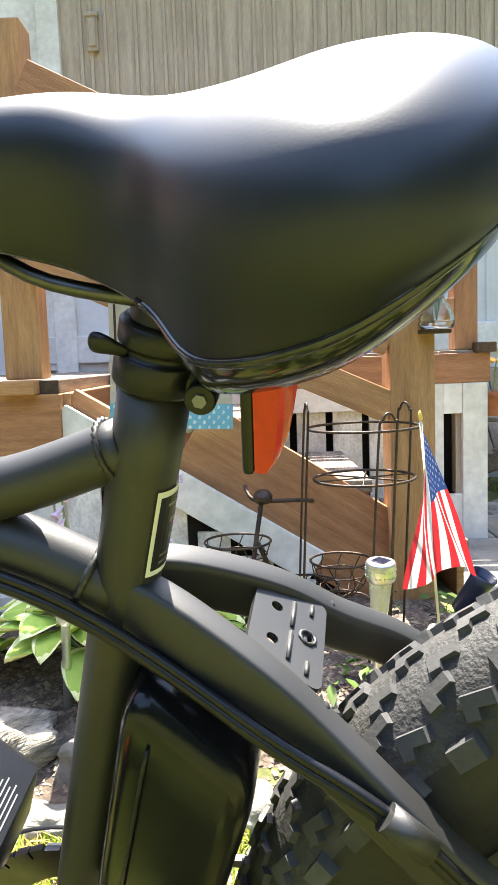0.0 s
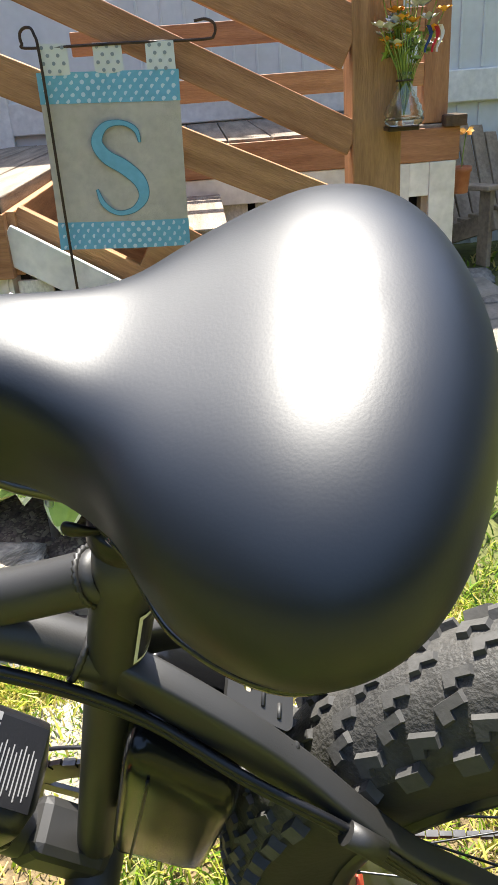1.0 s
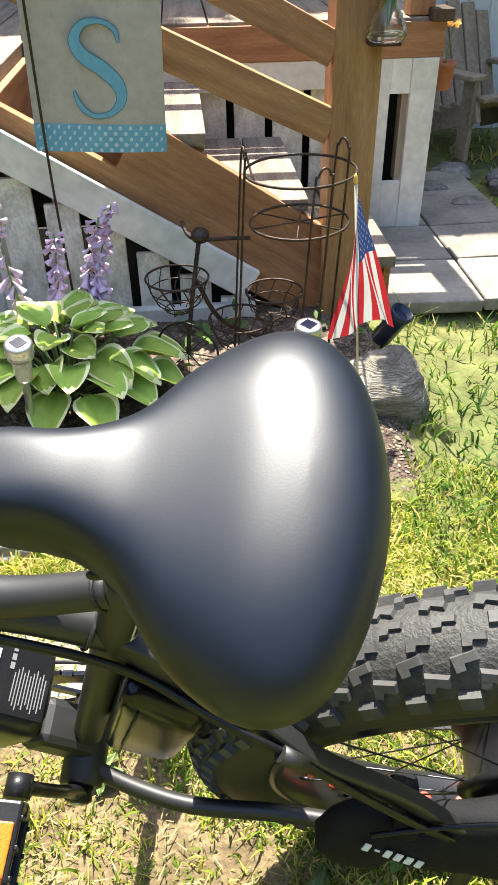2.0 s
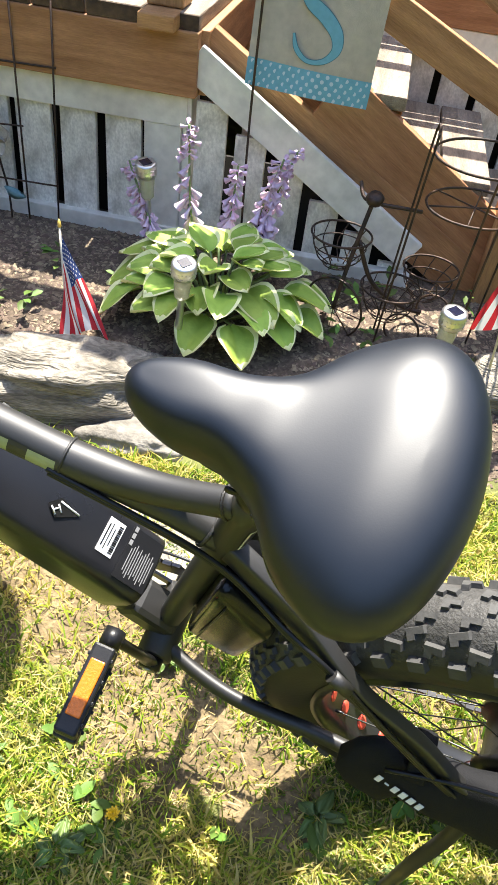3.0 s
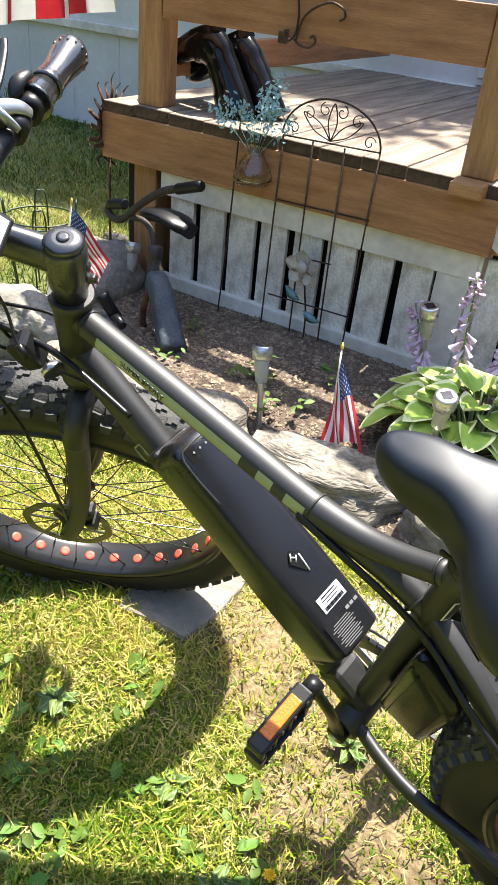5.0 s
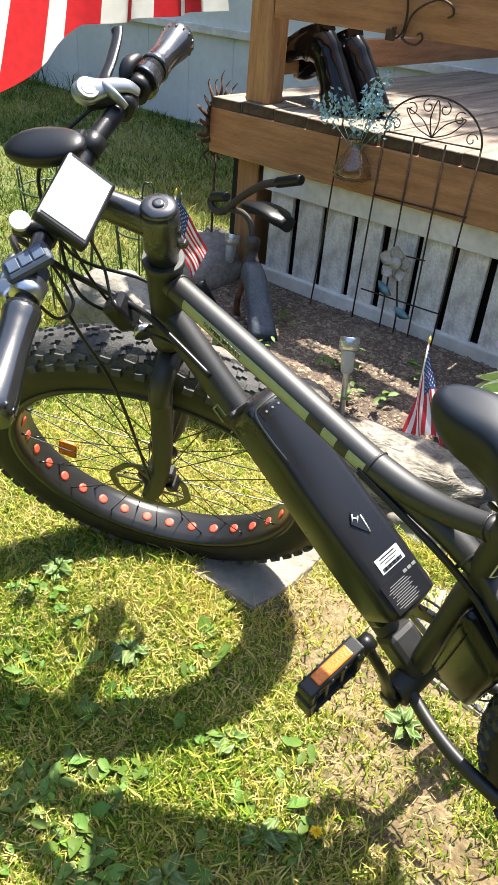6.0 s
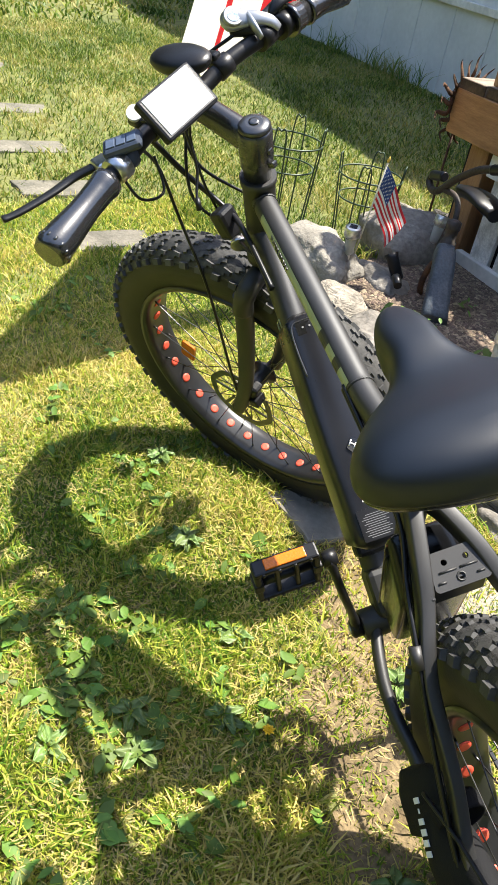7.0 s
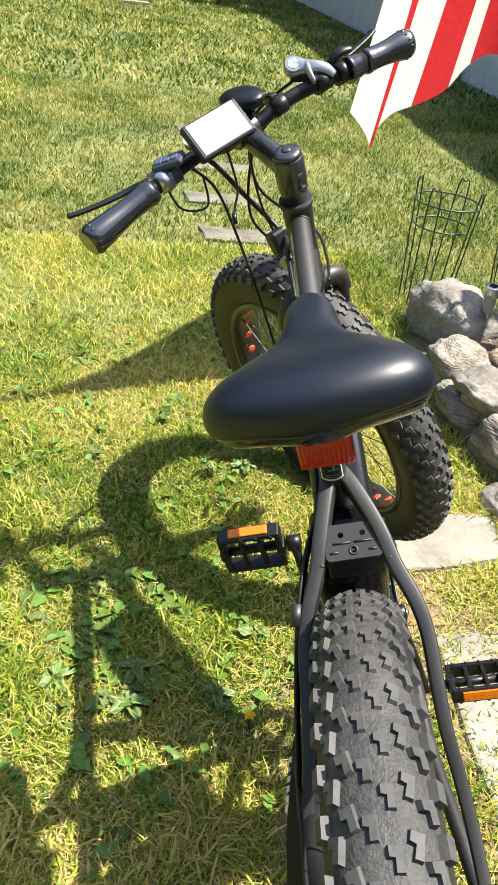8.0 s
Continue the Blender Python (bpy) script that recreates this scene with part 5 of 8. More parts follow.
for rr_, yy in ((0.085, 0.046),):
    ringv = []
    for k in range(n * 2):
        a = math.pi * k / n
        r = rr_ + (0.004 if k % 2 else -0.002)
        ringv.append([bm.verts.new(BBC + Vector((q * math.cos(a), yy + dy, q * math.sin(a)))) for q, dy in ((0.06, -0.0015), (r, -0.0015), (r, 0.0015), (0.06, 0.0015))])
    for k in range(n * 2):
        r0, r1 = ringv[k], ringv[(k + 1) % (n * 2)]
        for j in range(4):
            bm.faces.new((r0[j], r1[j], r1[(j + 1) % 4], r0[(j + 1) % 4]))
for k in range(5):
    a = 2 * math.pi * k / 5
    span(bm, BBC + Vector((0, 0.046, 0)), BBC + Vector((0.064 * math.cos(a), 0.046, 0.064 * math.sin(a))), 0.004, 0.014, up=(-math.sin(a), 0, math.cos(a)))
part("chainring", bm, M_DARKSTEEL, bike)
bm = bmesh.new()
lathe(bm, [(0.10, 0), (0.102, 0.002), (0.1, 0.004)], axis_matrix(BBC + Vector((0, 0.052, 0)), (0, 1, 0)), 40, cap=False)
part("chain_guard", bm, M_BLACK, bike)
bm = bmesh.new()
for k, (r, y) in enumerate(((0.052, 0.044), (0.047, 0.049), (0.042, 0.054), (0.037, 0.059), (0.032, 0.064), (0.027, 0.069))):
    nt = 22
    ring = []
    for j in range(nt * 2):
        a = math.pi * j / nt
        q = r + (0.0025 if j % 2 else -0.0015)
        ring.append((q * math.cos(a), q * math.sin(a)))
    v0 = [bm.verts.new(REAR_AXLE + Vector((a, y - 0.001, b))) for a, b in ring]
    v1 = [bm.verts.new(REAR_AXLE + Vector((a, y + 0.001, b))) for a, b in ring]
    bm.faces.new(v0)
    bm.faces.new(v1[::-1])
    for j in range(nt * 2):
        bm.faces.new((v0[j], v1[j], v1[(j + 1) % (nt * 2)], v0[(j + 1) % (nt * 2)]))
part("sprocket_set", bm, M_STEEL, bike)
cp0 = []
for k in range(13):
    a = radians(90 + 180 * k / 12)
    cp0.append(BBC + Vector((0.087 * math.cos(a), 0.046, 0.087 * math.sin(a))))
low, up_ = [], []
for k in range(27):
    t = k / 27
    low.append(BBC + Vector((0.0, 0.046, -0.087)) * (1 - t) + (Vector((0.505, 0.056, 0.265)) - BBC) * t)
    up_.append((REAR_AXLE + Vector((0.0, 0.054, 0.044))) * (1 - t) + (BBC + Vector((0, 0.046, 0.087))) * t)
path = cp0 + low + [Vector((0.53, 0.056, 0.27)), Vector((0.535, 0.056, 0.30)), Vector((0.52, 0.056, 0.318)), REAR_AXLE + Vector((0.04, 0.054, -0.018)), REAR_AXLE + Vector((0.044, 0.054, 0.01)), REAR_AXLE + Vector((0.025, 0.054, 0.037))] + up_
length = [0.0]
for a, b in zip(path, path[1:]):
    length.append(length[-1] + (b - a).length)
bm = bmesh.new()
links = 112
for k in range(links):
    q = length[-1] * k / links
    i = max(0, min(len(path) - 2, int(np.searchsorted(length, q)) - 1))
    t = (q - length[i]) / max(1e-6, length[i + 1] - length[i])
    p = path[i].lerp(path[i + 1], t)
    d = (path[i + 1] - path[i]).normalized()
    span(bm, p - d * 0.0058, p + d * 0.0058, 0.0062 if k % 2 else 0.0046, 0.0075, up=d.cross(Vector((0, 1, 0))))
tagged(part("chain", bm, M_DARKSTEEL, bike, "dark roller chain"), kind="stuff")
bm = bmesh.new()
box(bm, (0.03, 0.02, 0.05), pose(0.515, 0.075, 0.315, 0, 15), 0.006)
box(bm, (0.016, 0.008, 0.09), pose(0.52, 0.062, 0.285, 0, -12), 0.004)
for q in (Vector((0.505, 0.056, 0.26)), Vector((0.527, 0.056, 0.305))):
    lathe(bm, [(0.014, -0.004), (0.016, 0), (0.014, 0.004)], axis_matrix(q, (0, 1, 0)), 14)
part("derailleur", bm, M_BLACK, bike)
# kickstand
bm = bmesh.new()
KF = Vector((0.395, -0.183, 0.062))
tube(bm, smooth_path([(0.43, -0.094, 0.365), (0.425, -0.115, 0.30), (0.41, -0.145, 0.2), (0.402, -0.168, 0.12), KF], 5), [0.011, 0.011, 0.011] + [0.0095] * 18, 10)
box(bm, (0.045, 0.026, 0.014), Matrix.Translation(KF) @ pose(0, 0, 0, 18, 0, 20), 0.005)
part("kickstand", bm, M_FRAME, bike)

# bag strapped beside the rear wheel
M_CLOTH = material("black_nylon", (0.007, 0.007, 0.008), 0.75, spec=0.25, vary=0.25, scale=12, bump=0.25, bump_scale=700, rough_vary=0.1)
bag = thing("frame_bag", "black nylon bag with pale lettering bars strapped beside the rear wheel", "bag", BIKE @ Matrix.Translation((0.022, -0.084, 0.428)) @ Matrix.Rotation(radians(-26), 4, "X") @ Matrix.Translation((0, 0.122, -0.40)))
bm = bmesh.new()
rings = []
for i in range(25):
    t = i / 24
    x = 0.252 + 0.34 * t
    hh = (0.052 * math.sin(math.pi * min(1, t * 1.3 + 0.08) / 2 if t < 0.68 else math.pi / 2) if t < 0.75 else 0.052 - 0.014 * (t - 0.75) / 0.25)
    if t > 0.93:
        hh *= math.sqrt(max(0.02, 1 - ((t - 0.93) / 0.075) ** 2))
    if t < 0.2:
        hh = 0.052 * math.sqrt(max(0.02, 1 - (1 - t / 0.2) ** 2))
    cz = 0.385 + 0.035 * t + 0.004 * math.sin(9 * t)
    th = 0.022 * (0.4 + 0.6 * math.sin(math.pi * min(1.0, max(0.03, t)) ** 0.8))
    ring = []
    for k in range(22):
        a = 2 * math.pi * k / 22
        c, s = math.cos(a), math.sin(a)
        ring.append(Vector((x, -0.122 + th * abs(c) ** 0.7 * (1 if c > 0 else -1), cz + hh * abs(s) ** 0.75 * (1 if s > 0 else -1) + 0.003 * math.sin(23 * t + 3 * c))))
    rings.append(ring)
loft(bm, rings)
bmesh.ops.recalc_face_normals(bm, faces=bm.faces)
part("pouch", bm, M_CLOTH, bag)
bm = bmesh.new()
tube(bm, smooth_path([(0.30, -0.146, 0.425), (0.38, -0.149, 0.452), (0.5, -0.147, 0.465), (0.57, -0.135, 0.46)], 6), 0.0028, 6)
part("zip", bm, M_BLACK, bag)
for x0 in (0.33, 0.5):
    bm = bmesh.new()
    tube(bm, smooth_path([(x0, -0.147, 0.425), (x0, -0.14, 0.452), (x0, -0.124, 0.466), (x0, -0.108, 0.46), (x0, -0.1, 0.44), (x0, -0.104, 0.42)], 5), 0.011, 8, flat=0.16, side=(0, 1, 0))
    part("strap", bm, M_CLOTH, bag)
bm = bmesh.new()
for i, w in enumerate((0.011, 0.009, 0.011, 0.012, 0.012, 0.011)):
    xx = 0.298 + 0.0098 * i
    box(bm, (w * 0.58, 0.0012, 0.0022 if i == 1 else 0.010), pose(xx, -0.1445, 0.405 - 0.004 * i, 0, 22), 0.0003)
part("print_bar", bm, M_WHITE, bag)
# ---- stones ----
def rock(place, size, seed, mat=None, label="rough grey field stone edging the bed", sharp=0.35, turn=0.0, layers=0.0):
    bm = bmesh.new()
    bmesh.ops.create_icosphere(bm, subdivisions=4, radius=0.5)
    for v in bm.verts:
        p = v.co.copy()
        q = Vector((math.copysign(abs(p.x * 2) ** 0.72, p.x), math.copysign(abs(p.y * 2) ** 0.72, p.y), math.copysign(abs(p.z * 2) ** 0.72, p.z))) * 0.5
        n1 = noise.noise(q * 2.1 + Vector((seed * 7.3, seed, 0)))
        n2 = noise.noise(q * 5.5 + Vector((seed, seed * 3.1, 5)))
        n3 = noise.noise(Vector((q.x * 3, q.y * 3, q.z * 14 + seed)))
        n4 = abs(noise.noise(q * 7.0 + Vector((seed * 2.7, 3, seed))))
        v.co = q * (1 + sharp * n1 + 0.13 * n2 + layers * n3 - 0.13 * n4)
        v.co.x *= size[0]
        v.co.y *= size[1]
        v.co.z *= size[2]
    ob = part("rock", bm, mat or M_ROCK, None, smooth=True)
    ob.matrix_world = Matrix.Translation(place) @ pose(0, 0, 0, 0, 0, turn)
    return tagged(ob, label, "rock", "stones round the flower bed")


M_ROCKL = material("pale_layered_stone", (0.14, 0.122, 0.095), 0.9, vary=0.4, scale=6, stretch=(1, 1, 8), bump=1.0, bump_scale=34, second=(0.4, 0.352, 0.28), fine=0.42)
rock((-0.56, 0.76, 0.09), (0.47, 0.2, 0.2), 1, M_ROCKL, "long pale layered stone edging the bed", 0.22, 8, 0.1)
rock((-0.93, 0.76, 0.10), (0.3, 0.24, 0.2), 2, M_ROCKL, "pale rounded stone edging the bed", 0.25, 12, 0.06)
rock((-0.17, 0.80, 0.08), (0.32, 0.16, 0.16), 3, None, turn=5, layers=0.08)
rock((0.12, 0.86, 0.07), (0.26, 0.16, 0.15), 4, None, turn=-8, layers=0.05)
rock((0.45, 0.99, 0.12), (0.24, 0.2, 0.26), 5, M_ROCKL, "upright pale boulder beside the little flag", 0.2)
rock((-1.17, 0.70, 0.09), (0.24, 0.2, 0.17), 6, M_ROCKL, layers=0.1)
rock((-1.10, 0.70, 0.19), (0.2, 0.17, 0.09), 16, None, layers=0.12, turn=20)
rock((-1.38, 0.74, 0.11), (0.3, 0.2, 0.2), 7, M_ROCKL, "pale layered stone stacked by the bed", 0.25, -10, 0.08)
rock((-1.72, 0.84, 0.12), (0.36, 0.26, 0.28), 8, None, "big rounded grey boulder in the grass", 0.2, 15)
rock((-1.78, 1.27, 0.16), (0.36, 0.3, 0.26), 9, None, "big brown-grey boulder by the deck", 0.2)
rock((-1.52, 1.02, 0.11), (0.24, 0.16, 0.14), 10, None, layers=0.06)
rock((-0.74, 0.64, 0.05), (0.2, 0.12, 0.09), 12, None)
rock((-0.36, 0.66, 0.05), (0.22, 0.11, 0.08), 13, None)
rock((-0.02, 0.68, 0.05), (0.16, 0.12, 0.09), 14, None)
random.seed(5)
for i in range(16):
    rock((1.15 + random.uniform(-0.2, 0.9), 2.5 + random.uniform(-0.2, 0.35), 0.13), (random.uniform(0.06, 0.16), random.uniform(0.06, 0.14), random.uniform(0.05, 0.09)), 30 + i, None, "small loose stone in a heap")
for i in range(9):
    rock((-2.0 + random.uniform(-0.25, 0.5), 1.62 + random.uniform(-0.15, 0.2), 0.1), (random.uniform(0.08, 0.2), random.uniform(0.06, 0.12), random.uniform(0.04, 0.08)), 60 + i, M_ROCKL, "small pale stone beside the deck")


# darker than the flagstone, for the steps along the lawn
M_STEP = material("dark_step_stone", (0.1, 0.095, 0.07), 0.9, vary=0.3, scale=8, bump=0.5, bump_scale=50, second=(0.2, 0.18, 0.14), fine=0.2, per_object=0.1)


def flagstone(outline, z, h, seed, label, mat=None):
    bm = bmesh.new()
    cx, cy = sum(p[0] for p in outline) / len(outline), sum(p[1] for p in outline) / len(outline)
    pts = []
    for a, b in zip(outline, outline[1:] + outline[:1]):
        for k in range(5):
            t = k / 5
            w = 0.012 * noise.noise(Vector((a[0] + t * 3 + seed, a[1] * 4 + t, seed)))
            pts.append((a[0] + (b[0] - a[0]) * t - cx + w, a[1] + (b[1] - a[1]) * t - cy + w))
    rings = [[(x * k, y * k, zz) for x, y in pts] for k, zz in ((0.99, -0.03), (1.0, h * 0.6), (0.985, h), (0.96, h + 0.002))]
    loft(bm, rings, smooth=False)
    ob = part("flagstone", bm, mat or M_SLAB)
    ob.matrix_world = Matrix.Translation((cx, cy, z))
    return tagged(ob, label, "paving stone", "stepping stones")


flagstone([(-0.71, 0.16), (-0.53, 0.18), (-0.52, 0.31), (-0.555, 0.56), (-0.72, 0.60), (-0.70, 0.33)], 0.03, 0.022, 1, "grey flagstone set in the lawn under the front wheel")
flagstone([(-0.34, 0.30), (0.1, 0.27), (0.16, 0.6), (-0.36, 0.62)], 0.032, 0.012, 2, "grey flagstone set in dry earth by the bed")
for k, (px, py) in enumerate(((-2.2, 0.2), (-2.75, 0.2), (-3.3, 0.16), (-3.95, 0.24), (-4.9, 0.2))):
    flagstone([(px - 0.09, py - 0.2), (px + 0.08, py - 0.18), (px + 0.1, py + 0.19), (px - 0.08, py + 0.2)], 0.022, 0.02, 5 + k, "flat grey stepping stone in the lawn", M_STEP)
# square pavers beside the stairs
for i in range(2):
    for j in range(4):
        bm = bmesh.new()
        box(bm, (0.3, 0.3, 0.04), None, 0.006)
        o = part("paver", bm, M_SLAB)
        o.matrix_world = pose(0.73 + 0.307 * i, 1.62 + 0.307 * j, 0.125, random.uniform(-1, 1), random.uniform(-1, 1), random.uniform(-1.5, 1.5))
        tagged(o, "square grey concrete paver beside the stairs", "paver", "square pavers")
bm = bmesh.new()
box(bm, (0.25, 1.3, 0.035), None, 0.006)
o = part("plank", bm, M_DECK)
o.matrix_world = pose(-14.0, -0.6, 0.06, 0, 0, 12)
tagged(o, "weathered plank lying on the far lawn", "plank")

# mulch crumbs in the bed
M_MULCH = material("mulch", (0.12, 0.083, 0.055), 0.9, vary=0.4, scale=30, second=(0.27, 0.2, 0.14), per_island=0.5)


def scatter(name, n, where, shape, mat, seed, label, category):
    """One mesh of many small pieces; where(rng) gives places, shape(rng, n) gives local verts and faces."""
    rng = np.random.default_rng(seed)
    P = where(rng, n)
    V, F, loops = shape(rng, P)
    me = bpy.data.meshes.new(name)
    me.vertices.add(len(V))
    me.vertices.foreach_set("co", V.astype(np.float32).ravel())
    me.loops.add(len(F))
    me.loops.foreach_set("vertex_index", F.astype(np.int32))
    me.polygons.add(len(loops))
    me.polygons.foreach_set("loop_start", np.concatenate(([0], np.cumsum(loops)[:-1])).astype(np.int32))
    me.polygons.foreach_set("loop_total", loops.astype(np.int32))
    me.update(calc_edges=True)
    me.validate()
    me.materials.append(mat)
    ob = new(name, me)
    return tagged(ob, label, category, kind="stuff")


GZ = np.vectorize(ground_z)


def in_bed(rng, n):
    p = np.column_stack((rng.uniform(-1.75, 0.5, n * 2), rng.uniform(0.72, 1.4, n * 2)))[:n]
    return np.column_stack((p, GZ(p[:, 0], p[:, 1])))


def crumbs(rng, P):
    n = len(P)
    s = rng.uniform(0.002, 0.007, n) * (1 + (rng.random(n) < 0.1))
    a = rng.uniform(0, 6.28, n)
    base = np.array([(-1, -0.4, 0), (1, -0.4, 0), (1, 0.4, 0), (-1, 0.4, 0), (0, 0, 0.55)])
    V = base[None] * s[:, None, None]
    V[:, :, 2] *= rng.uniform(0.5, 1.5, n)[:, None]
    c, d = np.cos(a)[:, None], np.sin(a)[:, None]
    V = np.stack((V[:, :, 0] * c - V[:, :, 1] * d, V[:, :, 0] * d + V[:, :, 1] * c, V[:, :, 2]), 2) + P[:, None, :]
    f = np.array([0, 1, 4, 1, 2, 4, 2, 3, 4, 3, 0, 4])
    F = (f[None] + 5 * np.arange(n)[:, None]).ravel()
    return V.reshape(-1, 3), F, np.full(4 * n, 3)


scatter("mulch", 24000, in_bed, crumbs, M_MULCH, 1, "brown bark crumbs over the soil bed", "mulch")

# ---- grass ----
def grass_material(name, colours, low, high):
    """Blades whose colour runs through the colours, by blade and by patches of the lawn."""
    m = bpy.data.materials.new(name)
    m.use_nodes = True
    t = m.node_tree
    N, L = t.nodes, t.links
    p = N["Principled BSDF"]
    p.inputs["Roughness"].default_value = 0.5
    p.inputs["Specular IOR Level"].default_value = 0.3
    ramp = N.new("ShaderNodeValToRGB")
    ramp.color_ramp.elements[0].color = (*colours[0], 1)
    ramp.color_ramp.elements[1].color = (*colours[-1], 1)
    for pos_, col in zip((0.32, 0.58, 0.82), colours[1:-1]):
        ramp.color_ramp.elements.new(pos_).color = (*col, 1)
    co = N.new("ShaderNodeTexCoord")
    nz = N.new("ShaderNodeTexNoise")
    nz.inputs["Scale"].default_value = 1.7
    nz.inputs["Detail"].default_value = 4
    L.new(co.outputs["Object"], nz.inputs["Vector"])
    mr = N.new("ShaderNodeMapRange")
    mr.inputs["From Min"].default_value, mr.inputs["From Max"].default_value = 0.3, 0.7
    mr.inputs["To Min"].default_value, mr.inputs["To Max"].default_value = low, high
    L.new(nz.outputs["Fac"], mr.inputs["Value"])
    ma = N.new("ShaderNodeMath")
    ma.operation = "MULTIPLY_ADD"
    ma.inputs[1].default_value = 1.1
    L.new(N.new("ShaderNodeNewGeometry").outputs["Random Per Island"], ma.inputs[0])
    L.new(mr.outputs[0], ma.inputs[2])
    L.new(ma.outputs[0], ramp.inputs["Fac"])
    L.new(ramp.outputs["Color"], p.inputs["Base Color"])
    tr_ = N.new("ShaderNodeBsdfTranslucent")
    L.new(ramp.outputs["Color"], tr_.inputs["Color"])
    mx = N.new("ShaderNodeMixShader")
    mx.inputs[0].default_value = 0.35
    L.new(p.outputs[0], mx.inputs[1])
    L.new(tr_.outputs[0], mx.inputs[2])
    L.new(mx.outputs[0], N["Material Output"].inputs["Surface"])
    return m


M_GRASS = grass_material("dry_lawn_blades", ((0.065, 0.147, 0.013), (0.18, 0.289, 0.022), (0.354, 0.42, 0.042), (0.534, 0.504, 0.099), (0.675, 0.546, 0.176)), -0.38, 0.5)
M_LUSH = grass_material("lush_lawn_blades", ((0.035, 0.096, 0.013), (0.08, 0.175, 0.021), (0.135, 0.231, 0.031), (0.223, 0.282, 0.051), (0.352, 0.332, 0.115)), -0.4, 0.3)


# darkened copy of the near blades; the far lawn's dimness is put into colour
M_FAR = grass_material("darkened_lawn_blades", ((0.049, 0.096, 0.012), (0.098, 0.169, 0.019), (0.186, 0.246, 0.033), (0.304, 0.308, 0.065), (0.422, 0.366, 0.12)), -0.46, 0.42)


def bare_amount(x, y):
    """How bare the lawn is: 0 grass, 1 bare."""
    b = np.zeros_like(x)
    for bx_, by_, ra, rb in ((-0.12, 0.06, 0.13, 0.16), (-0.3, 0.2, 0.17, 0.12), (0.06, -0.02, 0.08, 0.1), (-0.02, 0.4, 0.38, 0.2), (-0.62, 0.36, 0.12, 0.2), (-0.42, 0.27, 0.15, 0.1), (0.33, 0.18, 0.19, 0.09)):
        b = np.maximum(b, np.clip(1.6 - (((x - bx_) / ra) ** 2 + ((y - by_) / rb) ** 2) * 1.1, 0, 1))
    return b


def lawn_place(x0, x1, y0, y1, patch):
    def where(rng, n):
        x, y = rng.uniform(x0, x1, n), rng.uniform(y0, y1, n)
        keep = ~((x > -1.72) & (y > 0.66 + 0.05 * np.sin(5 * x)) & (x < 0.48)) & ~((x > -1.9) & (y > 1.3) & (x < 0.6)) & ~((x > 0.5) & (x < 1.2) & (y > 1.45))
        dens = 0.62 + 0.38 * np.sin(x * 2.3 + 1.3 * np.sin(y * 3.1)) * np.sin(y * 2.9 + 1.1 * np.sin(x * 1.7))
        keep &= rng.random(n) < np.clip(dens, 0.4, 1) * (1 - (0.72 + 0.2 * np.sin(x * 23 + 2 * np.sin(y * 17)) * np.sin(y * 27)) * bare_amount(x, y))
        keep &= ~((np.abs(x + 0.62) < 0.085) & (np.abs(y - 0.38) < 0.19))
        for px, py in ((-2.2, 0.2), (-2.75, 0.2), (-3.3, 0.16), (-3.95, 0.24), (-4.9, 0.2)):
            keep &= ~((np.abs(x - px) < 0.08) & (np.abs(y - py) < 0.17))
        x, y = x[keep], y[keep]
        return np.column_stack((x, y, GZ(x, y) - 0.002))
    return where


def blades(hmin, hmax, width):
    def shape(rng, P):
        n = len(P)
        tuft = 0.65 + 0.5 * np.abs(np.sin(P[:, 0] * 9 + 2 * np.sin(P[:, 1] * 7)) * np.sin(P[:, 1] * 8))
        h = rng.uniform(hmin, hmax, n) * tuft
        a = rng.uniform(0, 6.283, n)
        w = width * rng.uniform(0.6, 1.3, n)
        lean = rng.uniform(0.2, 1.5, n) * h
        la = rng.uniform(0, 6.283, n)
        side = np.column_stack((np.cos(a), np.sin(a), np.zeros(n))) * w[:, None]
        bend = np.column_stack((np.cos(la) * lean, np.sin(la) * lean, np.zeros(n)))
        up = np.column_stack((np.zeros(n), np.zeros(n), h))
        V = np.stack((P - side * 0.5, P + side * 0.5, P + side * 0.42 + up * 0.6 + bend * 0.35, P - side * 0.42 + up * 0.6 + bend * 0.35, P + up * 0.92 + bend), 1)
        base = np.arange(n)[:, None] * 5
        F = np.concatenate((base + np.array([[0, 1, 2, 3]]), base + np.array([[3, 2, 4]])), 1).ravel()
        return V.reshape(-1, 3), F, np.tile([4, 3], n)
    return shape


scatter("lawn_grass", 210000, lawn_place(-2.6, 0.9, -1.5, 0.8, 0), blades(0.014, 0.04, 0.0042), M_GRASS, 2, "short sunlit green and straw-coloured lawn grass", "grass")
scatter("lawn_grass", 260000, lawn_place(-1.75, 0.45, -1.2, 0.62, 0), blades(0.008, 0.026, 0.0028), M_GRASS, 21, "short dense lawn grass round the bicycle", "grass")
M_STRAW = material("dry_straw", (0.33, 0.25, 0.08), 0.7, vary=0.3, scale=20, second=(0.5, 0.39, 0.14), per_island=0.25)


